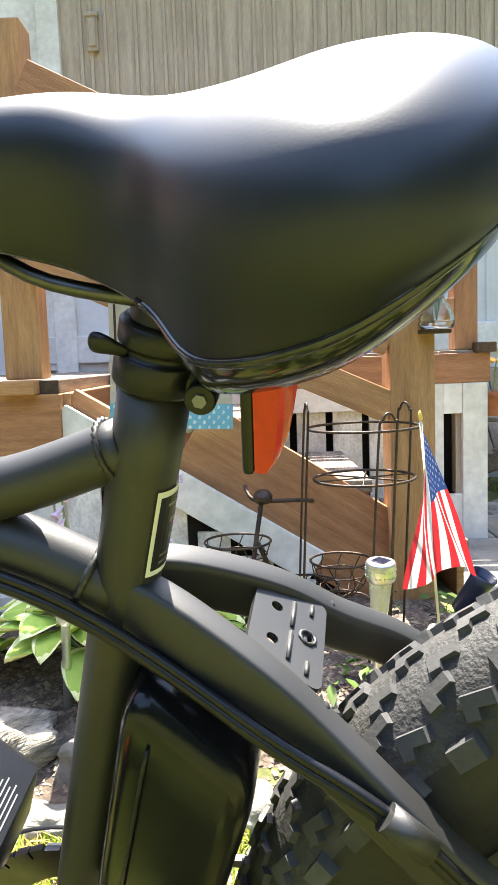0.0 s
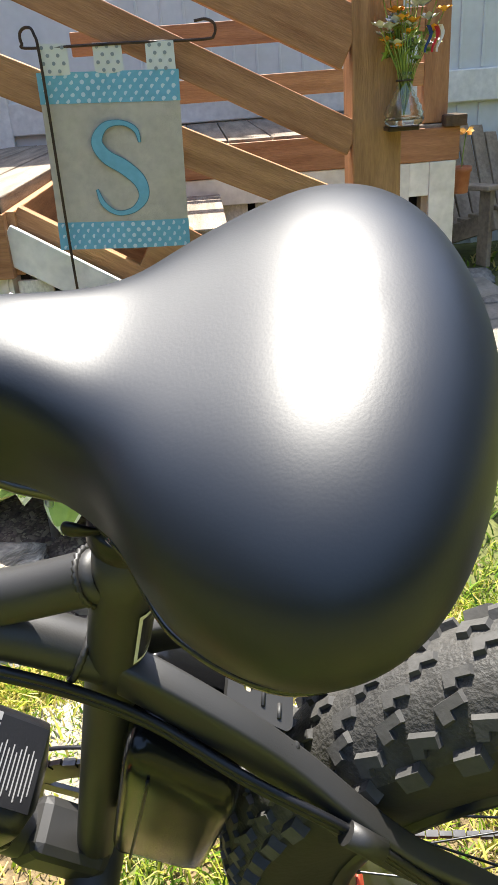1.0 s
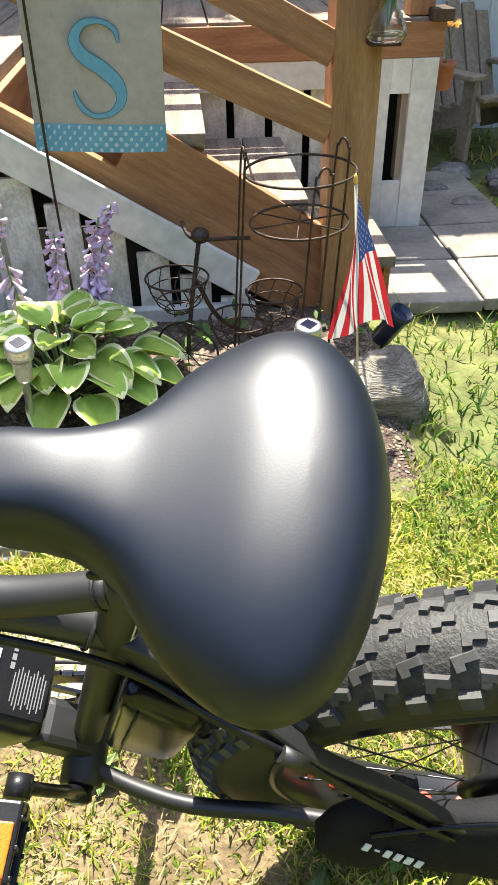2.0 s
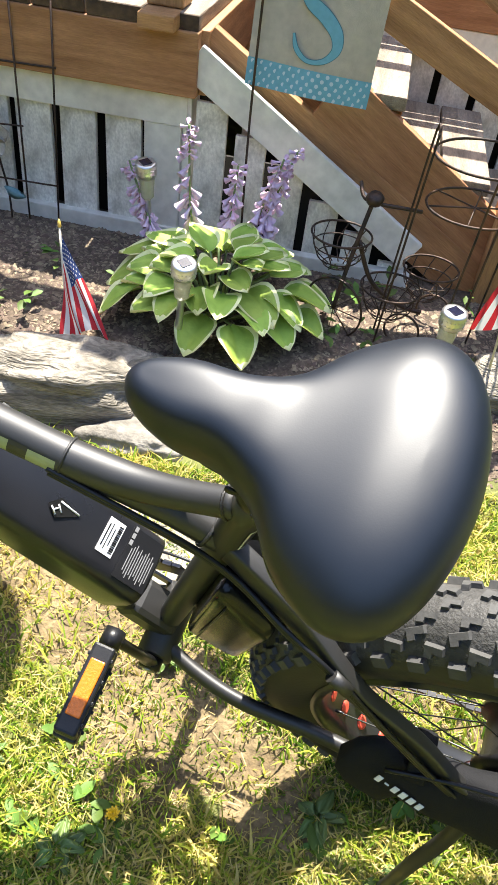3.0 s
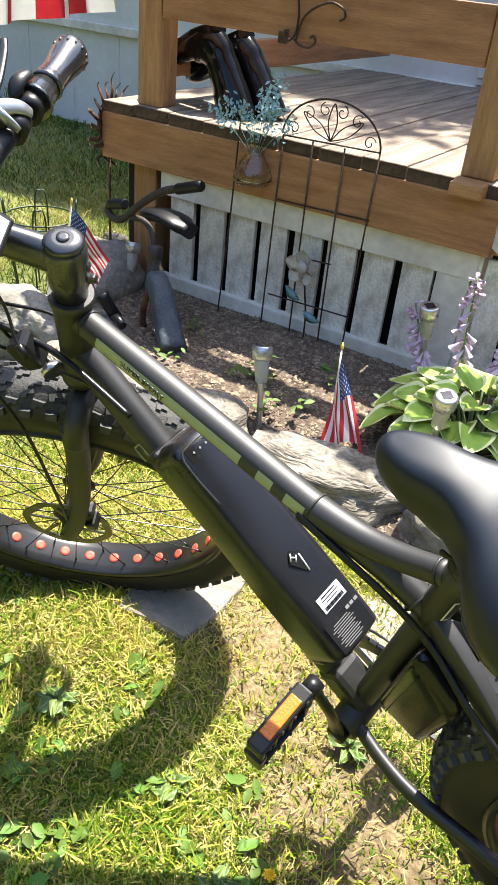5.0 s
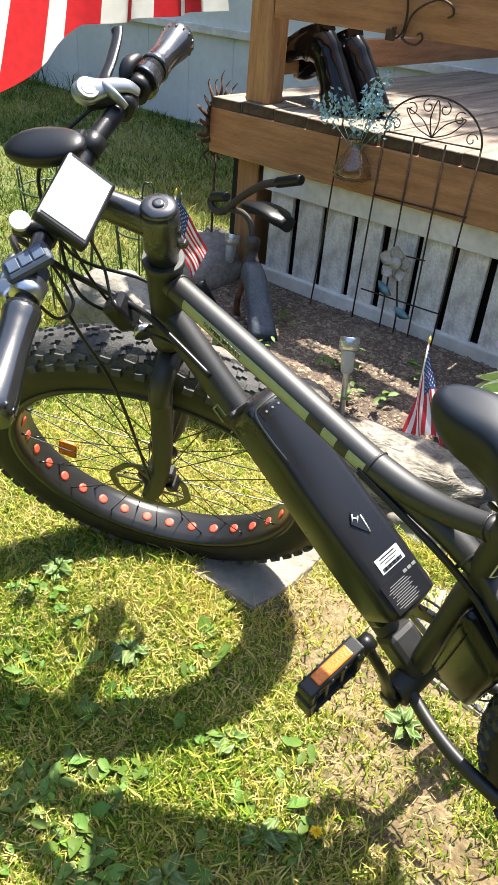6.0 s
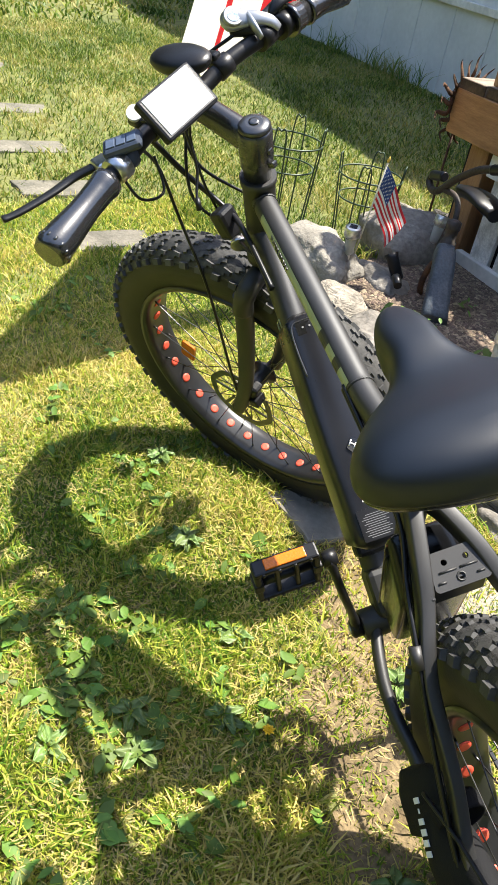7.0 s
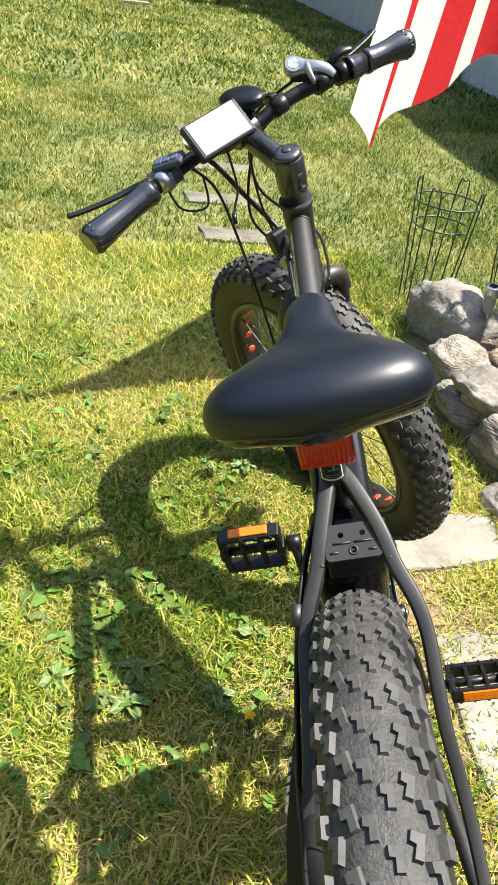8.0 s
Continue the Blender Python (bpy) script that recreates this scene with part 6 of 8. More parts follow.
def lying_straw(rng, P):
    n = len(P)
    a = rng.uniform(0, 6.283, n)
    L_, w = rng.uniform(0.004, 0.013, n), rng.uniform(0.0005, 0.0012, n)
    d = np.column_stack((np.cos(a), np.sin(a), rng.normal(0, 0.18, n))) * L_[:, None]
    e = np.column_stack((-np.sin(a), np.cos(a), np.zeros(n))) * w[:, None]
    Q = P + np.column_stack((np.zeros(n), np.zeros(n), rng.uniform(0.004, 0.016, n)))
    V = np.stack((Q - d - e, Q + d - e * 0.6, Q + d + e * 0.6, Q - d + e), 1)
    return V.reshape(-1, 3), np.arange(4 * n), np.full(n, 4)


scatter("dry_straw", 45000, lawn_place(-1.75, 0.45, -1.2, 0.66, 0), lying_straw, M_STRAW, 22, "dry straw clippings lying on the lawn", "straw")
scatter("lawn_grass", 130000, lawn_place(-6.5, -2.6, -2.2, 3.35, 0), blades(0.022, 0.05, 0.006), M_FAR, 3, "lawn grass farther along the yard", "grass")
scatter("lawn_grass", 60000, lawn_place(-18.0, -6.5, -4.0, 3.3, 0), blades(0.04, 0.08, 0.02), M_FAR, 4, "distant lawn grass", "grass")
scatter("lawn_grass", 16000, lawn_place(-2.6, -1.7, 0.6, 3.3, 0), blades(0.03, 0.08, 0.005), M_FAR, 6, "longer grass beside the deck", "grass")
scatter("lawn_grass", 22000, lawn_place(0.45, 2.4, -0.6, 1.7, 0), blades(0.02, 0.065, 0.006), M_LUSH, 7, "lawn grass beside the stairs", "grass")

scatter("lawn_grass", 45000, lawn_place(-6.5, 5.0, -6.5, -1.15, 0), blades(0.03, 0.06, 0.012), M_GRASS, 41, "lawn grass on the open side of the yard", "grass")
scatter("lawn_grass", 22000, lawn_place(0.85, 6.0, -1.2, 3.3, 0), blades(0.03, 0.06, 0.012), M_GRASS, 42, "lawn grass beyond the stairs", "grass")


def wall_foot(rng, n):
    x = np.concatenate([rng.normal(c, 0.16, n // 14) for c in rng.uniform(-11, -2.1, 14)])
    y = rng.uniform(3.28, 3.38, len(x))
    return np.column_stack((x, y, GZ(x, y)))


scatter("wall_weeds", 900, wall_foot, blades(0.06, 0.24, 0.007), M_LUSH, 31, "tall thin weeds growing along the house wall", "weed")

# low broad-leaved weeds
M_WEED = material("weed_leaf", (0.082, 0.142, 0.022), 0.55, vary=0.2, scale=30, per_island=0.35, spec=0.25)


def weed_place(rng, n):
    c = np.column_stack((rng.uniform(-1.9, 0.3, n // 6), rng.uniform(-1.2, 0.1, n // 6)))
    c[: n // 20] = np.column_stack((rng.normal(-0.25, 0.18, n // 20), rng.normal(-0.42, 0.12, n // 20)))
    c = np.repeat(c, 6, 0) + rng.normal(0, 0.022, (len(c) * 6, 2))
    keep = bare_amount(c[:, 0], c[:, 1]) < 0.6
    c = c[keep]
    return np.column_stack((c, GZ(c[:, 0], c[:, 1]) + rng.uniform(0.008, 0.022, len(c))))


def round_leaf(rng, P):
    n = len(P)
    s = rng.uniform(0.008, 0.019, n)
    a = rng.uniform(0, 6.28, n)
    base = np.array([(-1.2, 0, -0.25), (-0.5, 0.5, 0.05), (0.3, 0.55, 0.1), (1.1, 0, -0.1), (0.3, -0.55, 0.1), (-0.5, -0.5, 0.05), (0, 0, -0.08)])
    V = base[None] * s[:, None, None]
    V[:, :, 2] += V[:, :, 0] * rng.normal(0, 0.35, n)[:, None] + V[:, :, 1] * rng.normal(0, 0.35, n)[:, None]
    c, d = np.cos(a)[:, None], np.sin(a)[:, None]
    V = np.stack((V[:, :, 0] * c - V[:, :, 1] * d, V[:, :, 0] * d + V[:, :, 1] * c, V[:, :, 2]), 2) + P[:, None, :]
    f = np.array([6, 0, 5, 6, 1, 0, 6, 2, 1, 6, 3, 2, 6, 4, 3, 6, 5, 4])
    return V.reshape(-1, 3), (f[None] + 7 * np.arange(n)[:, None]).ravel(), np.full(6 * n, 3)


scatter("lawn_weed", 900, weed_place, round_leaf, M_WEED, 8, "low round-leaved weeds among the grass", "weed")


def bed_weed(rng, n):
    k = n // 8
    c = np.column_stack((rng.uniform(-1.3, 0.5, k), rng.uniform(0.85, 1.36, k)))
    c[:4] = ((-0.95, 1.02), (-0.88, 1.05), (0.0, 1.32), (0.12, 1.05))
    c = np.repeat(c, 8, 0) + rng.normal(0, 0.028, (k * 8, 2))
    return np.column_stack((c, GZ(c[:, 0], c[:, 1]) + rng.uniform(0.01, 0.05, len(c))))


scatter("bed_seedling", 190, bed_weed, round_leaf, M_WEED, 9, "small green seedlings in the soil bed", "seedling")

# dandelion
dand = thing("dandelion", "yellow dandelion flower in the grass", "flower", pose(-0.148, -0.12, 0.03))
M_YELLOW = material("yellow_petal", (0.9, 0.55, 0.01), 0.5, vary=0.15, scale=200)
bm = bmesh.new()
for k in range(34):
    a, r = k * 2.4, 0.0025 + 0.0095 * (k / 34)
    span(bm, (r * 0.3 * math.cos(a), r * 0.3 * math.sin(a), 0.034), (r * math.cos(a), r * math.sin(a), 0.034 + 0.004 * (1 - k / 34)), 0.003, 0.001)
part("flower_head", bm, M_YELLOW, dand)
bm = bmesh.new()
tube(bm, [(0.004, 0.003, -0.005), (0.001, 0, 0.02), (0, 0, 0.034)], 0.0016, 6)
part("stem", bm, M_WEED, dand)

# ---- hosta ----
PLANTAIN = ((-0.152, 0.155, 7), (-0.273, -0.321, 6), (-0.2, -0.333, 6), (-0.91, -0.031, 7), (-0.36, -0.078, 5), (-0.627, -0.077, 9), (-0.256, -0.466, 6), (-0.212, -0.174, 6), (0.142, -0.051, 6))
M_HOSTA = material("hosta_green", (0.27, 0.42, 0.055), 0.62, spec=0.3, vary=0.2, scale=14, second=(0.43, 0.56, 0.1), bump=0.2, bump_scale=60, per_object=0.15)
M_CREAM = material("hosta_margin", (0.77, 0.77, 0.38), 0.55, vary=0.1, scale=20, per_object=0.1)
M_STEMG = material("flower_stem", (0.2, 0.27, 0.1), 0.5, vary=0.2, scale=30)
M_PINK = material("lilac_petal", (0.72, 0.44, 0.64), 0.55, vary=0.15, scale=60, second=(0.8, 0.66, 0.78), per_object=0.1)


def hosta_leaf(length, width, droop, cup, seed):
    bm = bmesh.new()
    nu, nv = 9, 11
    rows = []
    for i in range(nu + 1):
        u = i / nu
        w = width * 0.5 * (math.sin(math.pi * min(1, u ** 0.8 * 0.96 + 0.04)) ** 0.62) if u < 1 else 0.0
        w = max(w, 0.0015)
        row = []
        for j in range(nv + 1):
            v = j / nv * 2 - 1
            z = -droop * u * u + cup * (abs(v) ** 1.6) * w - 0.004 * math.cos(v * 9) * (1 - abs(v)) + 0.006 * math.sin(6 * u + 4 * v + seed) * abs(v)
            row.append(bm.verts.new((u * length, v * w, z)))
        rows.append(row)
    for i in range(nu):
        for j in range(nv):
            f = bm.faces.new((rows[i][j], rows[i + 1][j], rows[i + 1][j + 1], rows[i][j + 1]))
            f.smooth = True
            f.material_index = 1 if j in (0, nv - 1) or i == nu - 1 or (i >= nu - 1 and j in (1, 2, nv - 3, nv - 2)) else 0
    me = bpy.data.meshes.new("leaf")
    bm.to_mesh(me)
    bm.free()
    me.materials.append(M_HOSTA)
    me.materials.append(M_CREAM)
    return me


hosta = thing("hosta", "green hosta with cream leaf margins and lilac flower stalks", "plant", pose(-0.28, 1.08, 0.15))
leaves = [hosta_leaf(0.108, 0.1, 0.036, 0.3, 1), hosta_leaf(0.098, 0.094, 0.026, 0.36, 2), hosta_leaf(0.116, 0.106, 0.044, 0.26, 3), hosta_leaf(0.09, 0.078, 0.014, 0.42, 4)]
random.seed(21)
for i in range(48):
    t = i / 48
    a = i * 2.39996
    r = 0.03 + 0.15 * t ** 0.75
    z = 0.17 - 0.09 * t + random.uniform(-0.012, 0.012)
    tilt = 30 - 40 * t + random.uniform(-14, 14)
    o = new("leaf", leaves[(i * 7) % 4 if t > 0.25 else 3])
    o.parent = hosta
    o.matrix_local = Matrix.Translation((r * math.cos(a) * 1.12, r * math.sin(a), z)) @ Matrix.Rotation(a + random.uniform(-0.25, 0.25), 4, "Z") @ Matrix.Rotation(radians(-tilt), 4, "Y") @ Matrix.Rotation(radians(random.uniform(-16, 16)), 4, "X")
    bm = bmesh.new()
    tube(bm, [(r * 0.2 * math.cos(a), r * 0.2 * math.sin(a), 0.0), (r * 0.7 * math.cos(a), r * 0.7 * math.sin(a), z * 0.75), (r * 1.12 * math.cos(a), r * math.sin(a), z)], 0.003, 5)
    part("leaf_stalk", bm, M_STEMG, hosta)


# broad-leaved plantain rosettes in the lawn
M_PLANTAIN = material("plantain_leaf", (0.11, 0.175, 0.04), 0.5, vary=0.2, scale=20, second=(0.16, 0.235, 0.062), bump=0.15, bump_scale=80, per_object=0.2)
pl_leaves = []
for L_, W_ in ((0.032, 0.02), (0.038, 0.024), (0.027, 0.018)):
    me = hosta_leaf(L_, W_, 0.008, 0.3, L_ * 90)
    me.materials[0] = M_PLANTAIN
    me.materials[1] = M_PLANTAIN
    pl_leaves.append(me)
random.seed(33)
for k, (px, py, n_) in enumerate(PLANTAIN):
    pl = thing("plantain", "low broad-leaved green plantain weed in the lawn", "weed", pose(px, py, ground_z(px, py) + 0.006), "lawn weeds")
    for i in range(n_):
        a = i * 2.4 + k
        o = new("leaf", pl_leaves[(i + k) % 3])
        o.parent = pl
        o.matrix_local = Matrix.Rotation(a, 4, "Z") @ Matrix.Translation((0.006, 0, 0.004 + 0.002 * i)) @ Matrix.Rotation(radians(-random.uniform(8, 32)), 4, "Y")


def bell(bm, m):
    lathe(bm, [(0.0012, 0), (0.0035, 0.008), (0.0062, 0.026), (0.0125, 0.045)], m, 7, cap=False)


random.seed(8)
for sx, sy, h, lx, ly in ((-0.11, 0.13, 0.41, -0.02, 0.02), (0.05, 0.17, 0.35, 0.05, 0.03), (0.07, 0.17, 0.37, 0.06, 0.05), (-0.22, 0.16, 0.27, -0.08, 0.06), (-0.02, 0.2, 0.3, 0.0, 0.05)):
    top = Vector((sx + lx, sy + ly, h))
    pts = smooth_path([(sx * 0.5, sy * 0.5, 0.02), (sx, sy, h * 0.5), tuple(top)], 6)
    bm = bmesh.new()
    tube(bm, pts, 0.0028, 6)
    stalk = part("flower_stalk", bm, M_STEMG, hosta, "lilac flower stalk")
    for k in range(54):
        f = 0.48 + 0.52 * k / 54
        q = np.array([np.interp(f, np.linspace(0, 1, len(pts)), [p[c] for p in pts]) for c in range(3)])
        if random.random() < 0.25:
            continue
        a = k * 2.4 + random.uniform(-0.6, 0.6)
        q = q + np.array((random.uniform(-0.004, 0.004), random.uniform(-0.004, 0.004), random.uniform(-0.006, 0.006)))
        bm = bmesh.new()
        droop = -1.5 + 1.5 * (k / 54)
        bell(bm, axis_matrix(Vector(q), (math.cos(a), math.sin(a), droop)) @ Matrix.Scale((1.05 - 0.55 * (k / 54)) * random.uniform(0.7, 1.2), 4))
        part("bell_flower", bm, M_PINK, stalk)

# ---- solar lights ----
M_CHROME = material("brushed_silver", (0.62, 0.62, 0.61), 0.28, 0.9, vary=0.12, scale=60, bump=0.1, bump_scale=200)
M_FROST = material("frosted_plastic", (0.75, 0.76, 0.72), 0.25, vary=0.08, scale=60, transmission=0.55, bump=0.25, bump_scale=90)
M_PANEL = material("solar_cell", (0.01, 0.012, 0.03), 0.12, vary=0.3, scale=120, coat=0.6)


def solar_light(name_label, top, foot, group="solar path lights"):
    top, foot = Vector(top), Vector(foot)
    ax = (top - foot).normalized()
    L = (top - foot).length
    th = thing("solar_light", name_label, "garden light", axis_matrix(foot, ax), group)
    bm = bmesh.new()
    lathe(bm, [(0.006, -0.05), (0.0085, 0.0), (0.0085, L - 0.105), (0.011, L - 0.1)], None, 14)
    part("stake", bm, M_CHROME, th)
    bm = bmesh.new()
    lathe(bm, [(0.0125, L - 0.1), (0.0165, L - 0.095), (0.021, L - 0.04), (0.0215, L - 0.036), (0.016, L - 0.036), (0.012, L - 0.09)], None, 20, cap=False)
    part("lens", bm, M_FROST, th, "frosted clear lens")
    bm = bmesh.new()
    lathe(bm, [(0.0215, L - 0.038), (0.0265, L - 0.034), (0.0275, L - 0.02), (0.0275, L - 0.004), (0.0255, L), (0.02, L + 0.0005)], None, 24)
    for k in range(20):
        a = 2 * math.pi * k / 20
        for zz in (L - 0.026, L - 0.014):
            lathe(bm, [(0.0026, 0), (0.0015, 0.001)], axis_matrix((0.0274 * math.cos(a + zz * 50), 0.0274 * math.sin(a + zz * 50), zz), (math.cos(a + zz * 50), math.sin(a + zz * 50), 0)), 6)
    part("cap", bm, M_CHROME, th, "dimpled silver cap")
    bm = bmesh.new()
    box(bm, (0.026, 0.026, 0.002), pose(0, 0, L + 0.0012), 0.0006)
    part("solar_panel", bm, M_PANEL, th, "dark square solar cell")
    return th


solar_light("silver solar path light standing in the soil bed", (-0.851, 0.924, 0.325), (-0.80, 0.86, 0.13))
solar_light("silver solar light against the white skirting", (-0.517, 1.234, 0.45), (-0.512, 1.29, 0.14))
solar_light("silver solar light among hosta leaves", (-0.31, 0.831, 0.42), (-0.335, 0.9, 0.14))
solar_light("silver solar light by a brown boulder", (-1.633, 1.305, 0.33), (-1.61, 1.25, 0.13))
solar_light("silver solar light beside a little flag", (0.257, 0.848, 0.418), (0.25, 0.875, 0.13))
solar_light("silver solar light leaning beside a boulder", (-1.582, 0.88, 0.325), (-1.60, 0.90, 0.1))

# ---- little flags on sticks ----
M_FRED = material("flag_red", (0.55, 0.025, 0.035), 0.7, vary=0.12, scale=40)
M_FWHITE = material("flag_white", (0.78, 0.77, 0.75), 0.7, vary=0.05, scale=40)
M_FBLUE = material("flag_blue", (0.03, 0.06, 0.2), 0.7, vary=0.12, scale=40)


def let_light_through(m, amount):
    """Thin cloth: part of the light that falls on the far side shows through."""
    t = m.node_tree
    p, out = t.nodes["Principled BSDF"], t.nodes["Material Output"]
    tr_ = t.nodes.new("ShaderNodeBsdfTranslucent")
    t.links.new(p.inputs["Base Color"].links[0].from_socket, tr_.inputs["Color"])
    mx = t.nodes.new("ShaderNodeMixShader")
    mx.inputs[0].default_value = amount
    t.links.new(p.outputs[0], mx.inputs[1])
    t.links.new(tr_.outputs[0], mx.inputs[2])
    t.links.new(mx.outputs[0], out.inputs["Surface"])


for m_ in (M_FRED, M_FWHITE, M_FBLUE):
    let_light_through(m_, 0.36)
M_STICK = material("pale_stick", (0.6, 0.55, 0.42), 0.5, vary=0.1, scale=40)
M_GOLD = material("gold_tip", (0.75, 0.5, 0.1), 0.4, vary=0.2, scale=60)


def striped_cloth(name, pos, parent, nu=24, nv=26, canton=(0.42, 0.54), label="", thick=0.0006):
    """Cloth from pos(u, v): u along the fly, v down the hoist; thirteen stripes and a starred field."""
    bm = bmesh.new()
    V = [[bm.verts.new(pos(i / nu, j / nv)) for i in range(nu + 1)] for j in range(nv + 1)]
    for j in range(nv):
        for i in range(nu):
            f = bm.faces.new((V[j][i], V[j][i + 1], V[j + 1][i + 1], V[j + 1][i]))
            f.smooth = True
            u, v = (i + 0.5) / nu, (j + 0.5) / nv
            f.material_index = 2 if canton and u < canton[0] and v < canton[1] else (0 if int(v * 13) % 2 == 0 else 1)
    ob = part(name, bm, [M_FRED, M_FWHITE, M_FBLUE], parent, label)
    if canton:
        bm = bmesh.new()
        for r in range(9):
            for c in range(6 if r % 2 == 0 else 5):
                u = canton[0] * (0.1 + 0.16 * c + (0.08 if r % 2 else 0))
                v = canton[1] * (0.1 + 0.1 * r)
                p = Vector(pos(u, v))
                du, dv = Vector(pos(u + 0.01, v)) - p, Vector(pos(u, v + 0.01)) - p
                nrm = du.cross(dv).normalized()
                s = canton[1] * 0.035
                for side in (1, -1):
                    pts = []
                    for k in range(10):
                        a = math.pi * k / 5
                        q = 1.0 if k % 2 == 0 else 0.45
                        pts.append(p + nrm * 0.0006 * side + (du * math.cos(a) + dv * math.sin(a)) * s * 100 * q)
                    bm.faces.new([bm.verts.new(x) for x in (pts if side > 0 else pts[::-1])])
        tagged(part("stars", bm, M_FWHITE, ob), kind="stuff")
    return ob


def stick_flag(label, base, top, hoist, fly, lift, group="small flags", spread=0.0, foot=0.42):
    base, top, fly = Vector(base), Vector(top), Vector(fly)
    th = thing("stick_flag", label, "flag", Matrix.Translation(base), group)
    ax = (top - base)
    L = ax.length
    ax.normalize()
    bm = bmesh.new()
    tube(bm, [ax * -0.04, ax * L], 0.0028, 8)
    part("stick", bm, M_STICK, th)
    bm = bmesh.new()
    lathe(bm, [(0.003, 0), (0.0048, 0.004), (0.004, 0.012), (0.001, 0.02)], axis_matrix(ax * L, ax), 10)
    part("tip", bm, M_GOLD, th)
    side = ax.cross(fly).normalized()

    def pos(u, v):
        p = ax * (L - 0.008 - hoist * v)
        if spread:
            low = ax * (L * foot) + Vector((fly.x + spread * (0.9 - 1.9 * v), -0.03, 0.02 * math.sin(5 * v)))
            return (ax * (L - 0.01 - 0.1 * v)).lerp(low, u) + side * 0.008 * math.sin(14 * v + 4 * u) * u
        d = fly * u + Vector((0, 0, -lift * u * u))
        return p + d * (1 - 0.25 * v * u) + side * 0.010 * math.sin(7 * u + 3 * v) * u + side * 0.006 * math.sin(16 * v + 2) * u
    striped_cloth("cloth", pos, th, label="striped cloth with a starred blue field")
    return th


stick_flag("small striped flag drooping on a stick by the pale stone", (-0.605, 0.90, 0.11), (-0.649, 0.991, 0.36), 0.15, (0.062, -0.085, -0.10), 0.06, spread=0.065, foot=0.16)
stick_flag("small striped flag drooping on a gold-tipped stick", (0.40, 0.965, 0.14), (0.355, 0.95, 0.66), 0.2, (0.012, -0.03, -0.165), 0.03, spread=0.075)
stick_flag("small striped flag on a stick between boulders", (-1.63, 0.93, 0.10), (-1.561, 0.938, 0.545), 0.14, (0.09, 0.06, -0.11), 0.05)

# big flag on a slanted pole at the deck post
bigflag = thing("hanging_flag", "large red and white striped flag drooping from a slanted pole", "flag", pose(-1.66, 1.42, 1.4))
bm = bmesh.new()
P0, P1 = Vector((-0.03, -0.012, -0.16)), Vector((0.36, -1.12, 0.8))
tube(bm, [P0, P1], 0.011, 12)
lathe(bm, [(0.011, 0), (0.02, 0.012), (0.02, 0.025), (0.004, 0.04)], axis_matrix(P1, P1 - P0), 14)
part("pole", bm, M_FWHITE, bigflag, "white painted pole")


def drape(u, v):
    # u runs down from the pole, v along it from its outer end; the free edge is blown toward the far yard
    a = P1.lerp(P0, 0.02 + 0.62 * v)
    k = [0, 0.09, 0.2, 0.32, 0.42, 1.0]
    b = Vector((float(np.interp(v, k, [-2.17, -2.16, -2.0, -1.76, -1.64, -1.6])) + 1.66, float(np.interp(v, k, [0.43, 0.54, 0.56, 0.62, 0.69, 1.15])) - 1.42, float(np.interp(v, k, [0.72, 0.60, 0.76, 0.9, 1.0, 1.04])) - 1.4))
    q = u ** 1.35
    fold = 0.022 * math.sin(v * 26 + 0.6) * u ** 0.6
    return (a.x + (b.x - a.x) * q + 0.5 * fold, a.y + (b.y - a.y) * q + fold, a.z + (b.z - a.z) * u)


bm = bmesh.new()
nu, nv = 24, 78
V = [[bm.verts.new(drape(i / nu, j / nv)) for i in range(nu + 1)] for j in range(nv + 1)]
for j in range(nv):
    for i in range(nu):
        f = bm.faces.new((V[j][i], V[j][i + 1], V[j + 1][i + 1], V[j + 1][i]))
        f.smooth = True
        f.material_index = 1 if (j // 6) % 2 == 0 else 0
part("cloth", bm, [M_FRED, M_FWHITE], bigflag, "striped cloth in folds")
# ---- garden ornaments ----
M_IRON = material("black_wire", (0.025, 0.022, 0.02), 0.5, 0.4, vary=0.4, scale=30, second=(0.09, 0.05, 0.03), bump=0.2, bump_scale=200)
M_GREENWIRE = material("green_coated_wire", (0.03, 0.055, 0.03), 0.45, vary=0.3, scale=30)
M_RUST = material("rusty_metal", (0.035, 0.025, 0.02), 0.8, 0.3, vary=0.4, scale=18, second=(0.16, 0.075, 0.035), bump=0.4, bump_scale=80, fine=0.2)
M_OLDIRON = material("old_grey_iron", (0.035, 0.034, 0.034), 0.6, 0.3, vary=0.4, scale=14, second=(0.08, 0.06, 0.047), bump=0.3, bump_scale=70, fine=0.2)
M_BLUEIRON = material("worn_blue_paint", (0.045, 0.062, 0.085), 0.55, vary=0.4, scale=16, second=(0.07, 0.085, 0.1), bump=0.3, bump_scale=70, fine=0.25)
M_BOOT = material("black_gloss_rubber", (0.005, 0.005, 0.006), 0.13, vary=0.2, scale=8, bump=0.05, bump_scale=25, spec=0.25)
M_LINEN = material("beige_burlap", (0.5, 0.45, 0.37), 0.9, vary=0.08, scale=6, bump=0.35, bump_scale=700, fine=0.08)
M_SKYBLUE = material("blue_print", (0.16, 0.4, 0.52), 0.85, vary=0.08, scale=10, fine=0.06)
M_DOT = material("white_dot", (0.52, 0.64, 0.7), 0.85, vary=0.05, scale=20)
M_TAB = material("white_tab_cloth", (0.66, 0.67, 0.64), 0.85, vary=0.06, scale=10)
M_GREYDOT = material("grey_dot", (0.25, 0.28, 0.3), 0.85, vary=0.1, scale=20)
M_TEALOUT = material("teal_outline", (0.08, 0.2, 0.25), 0.85, vary=0.1, scale=20)
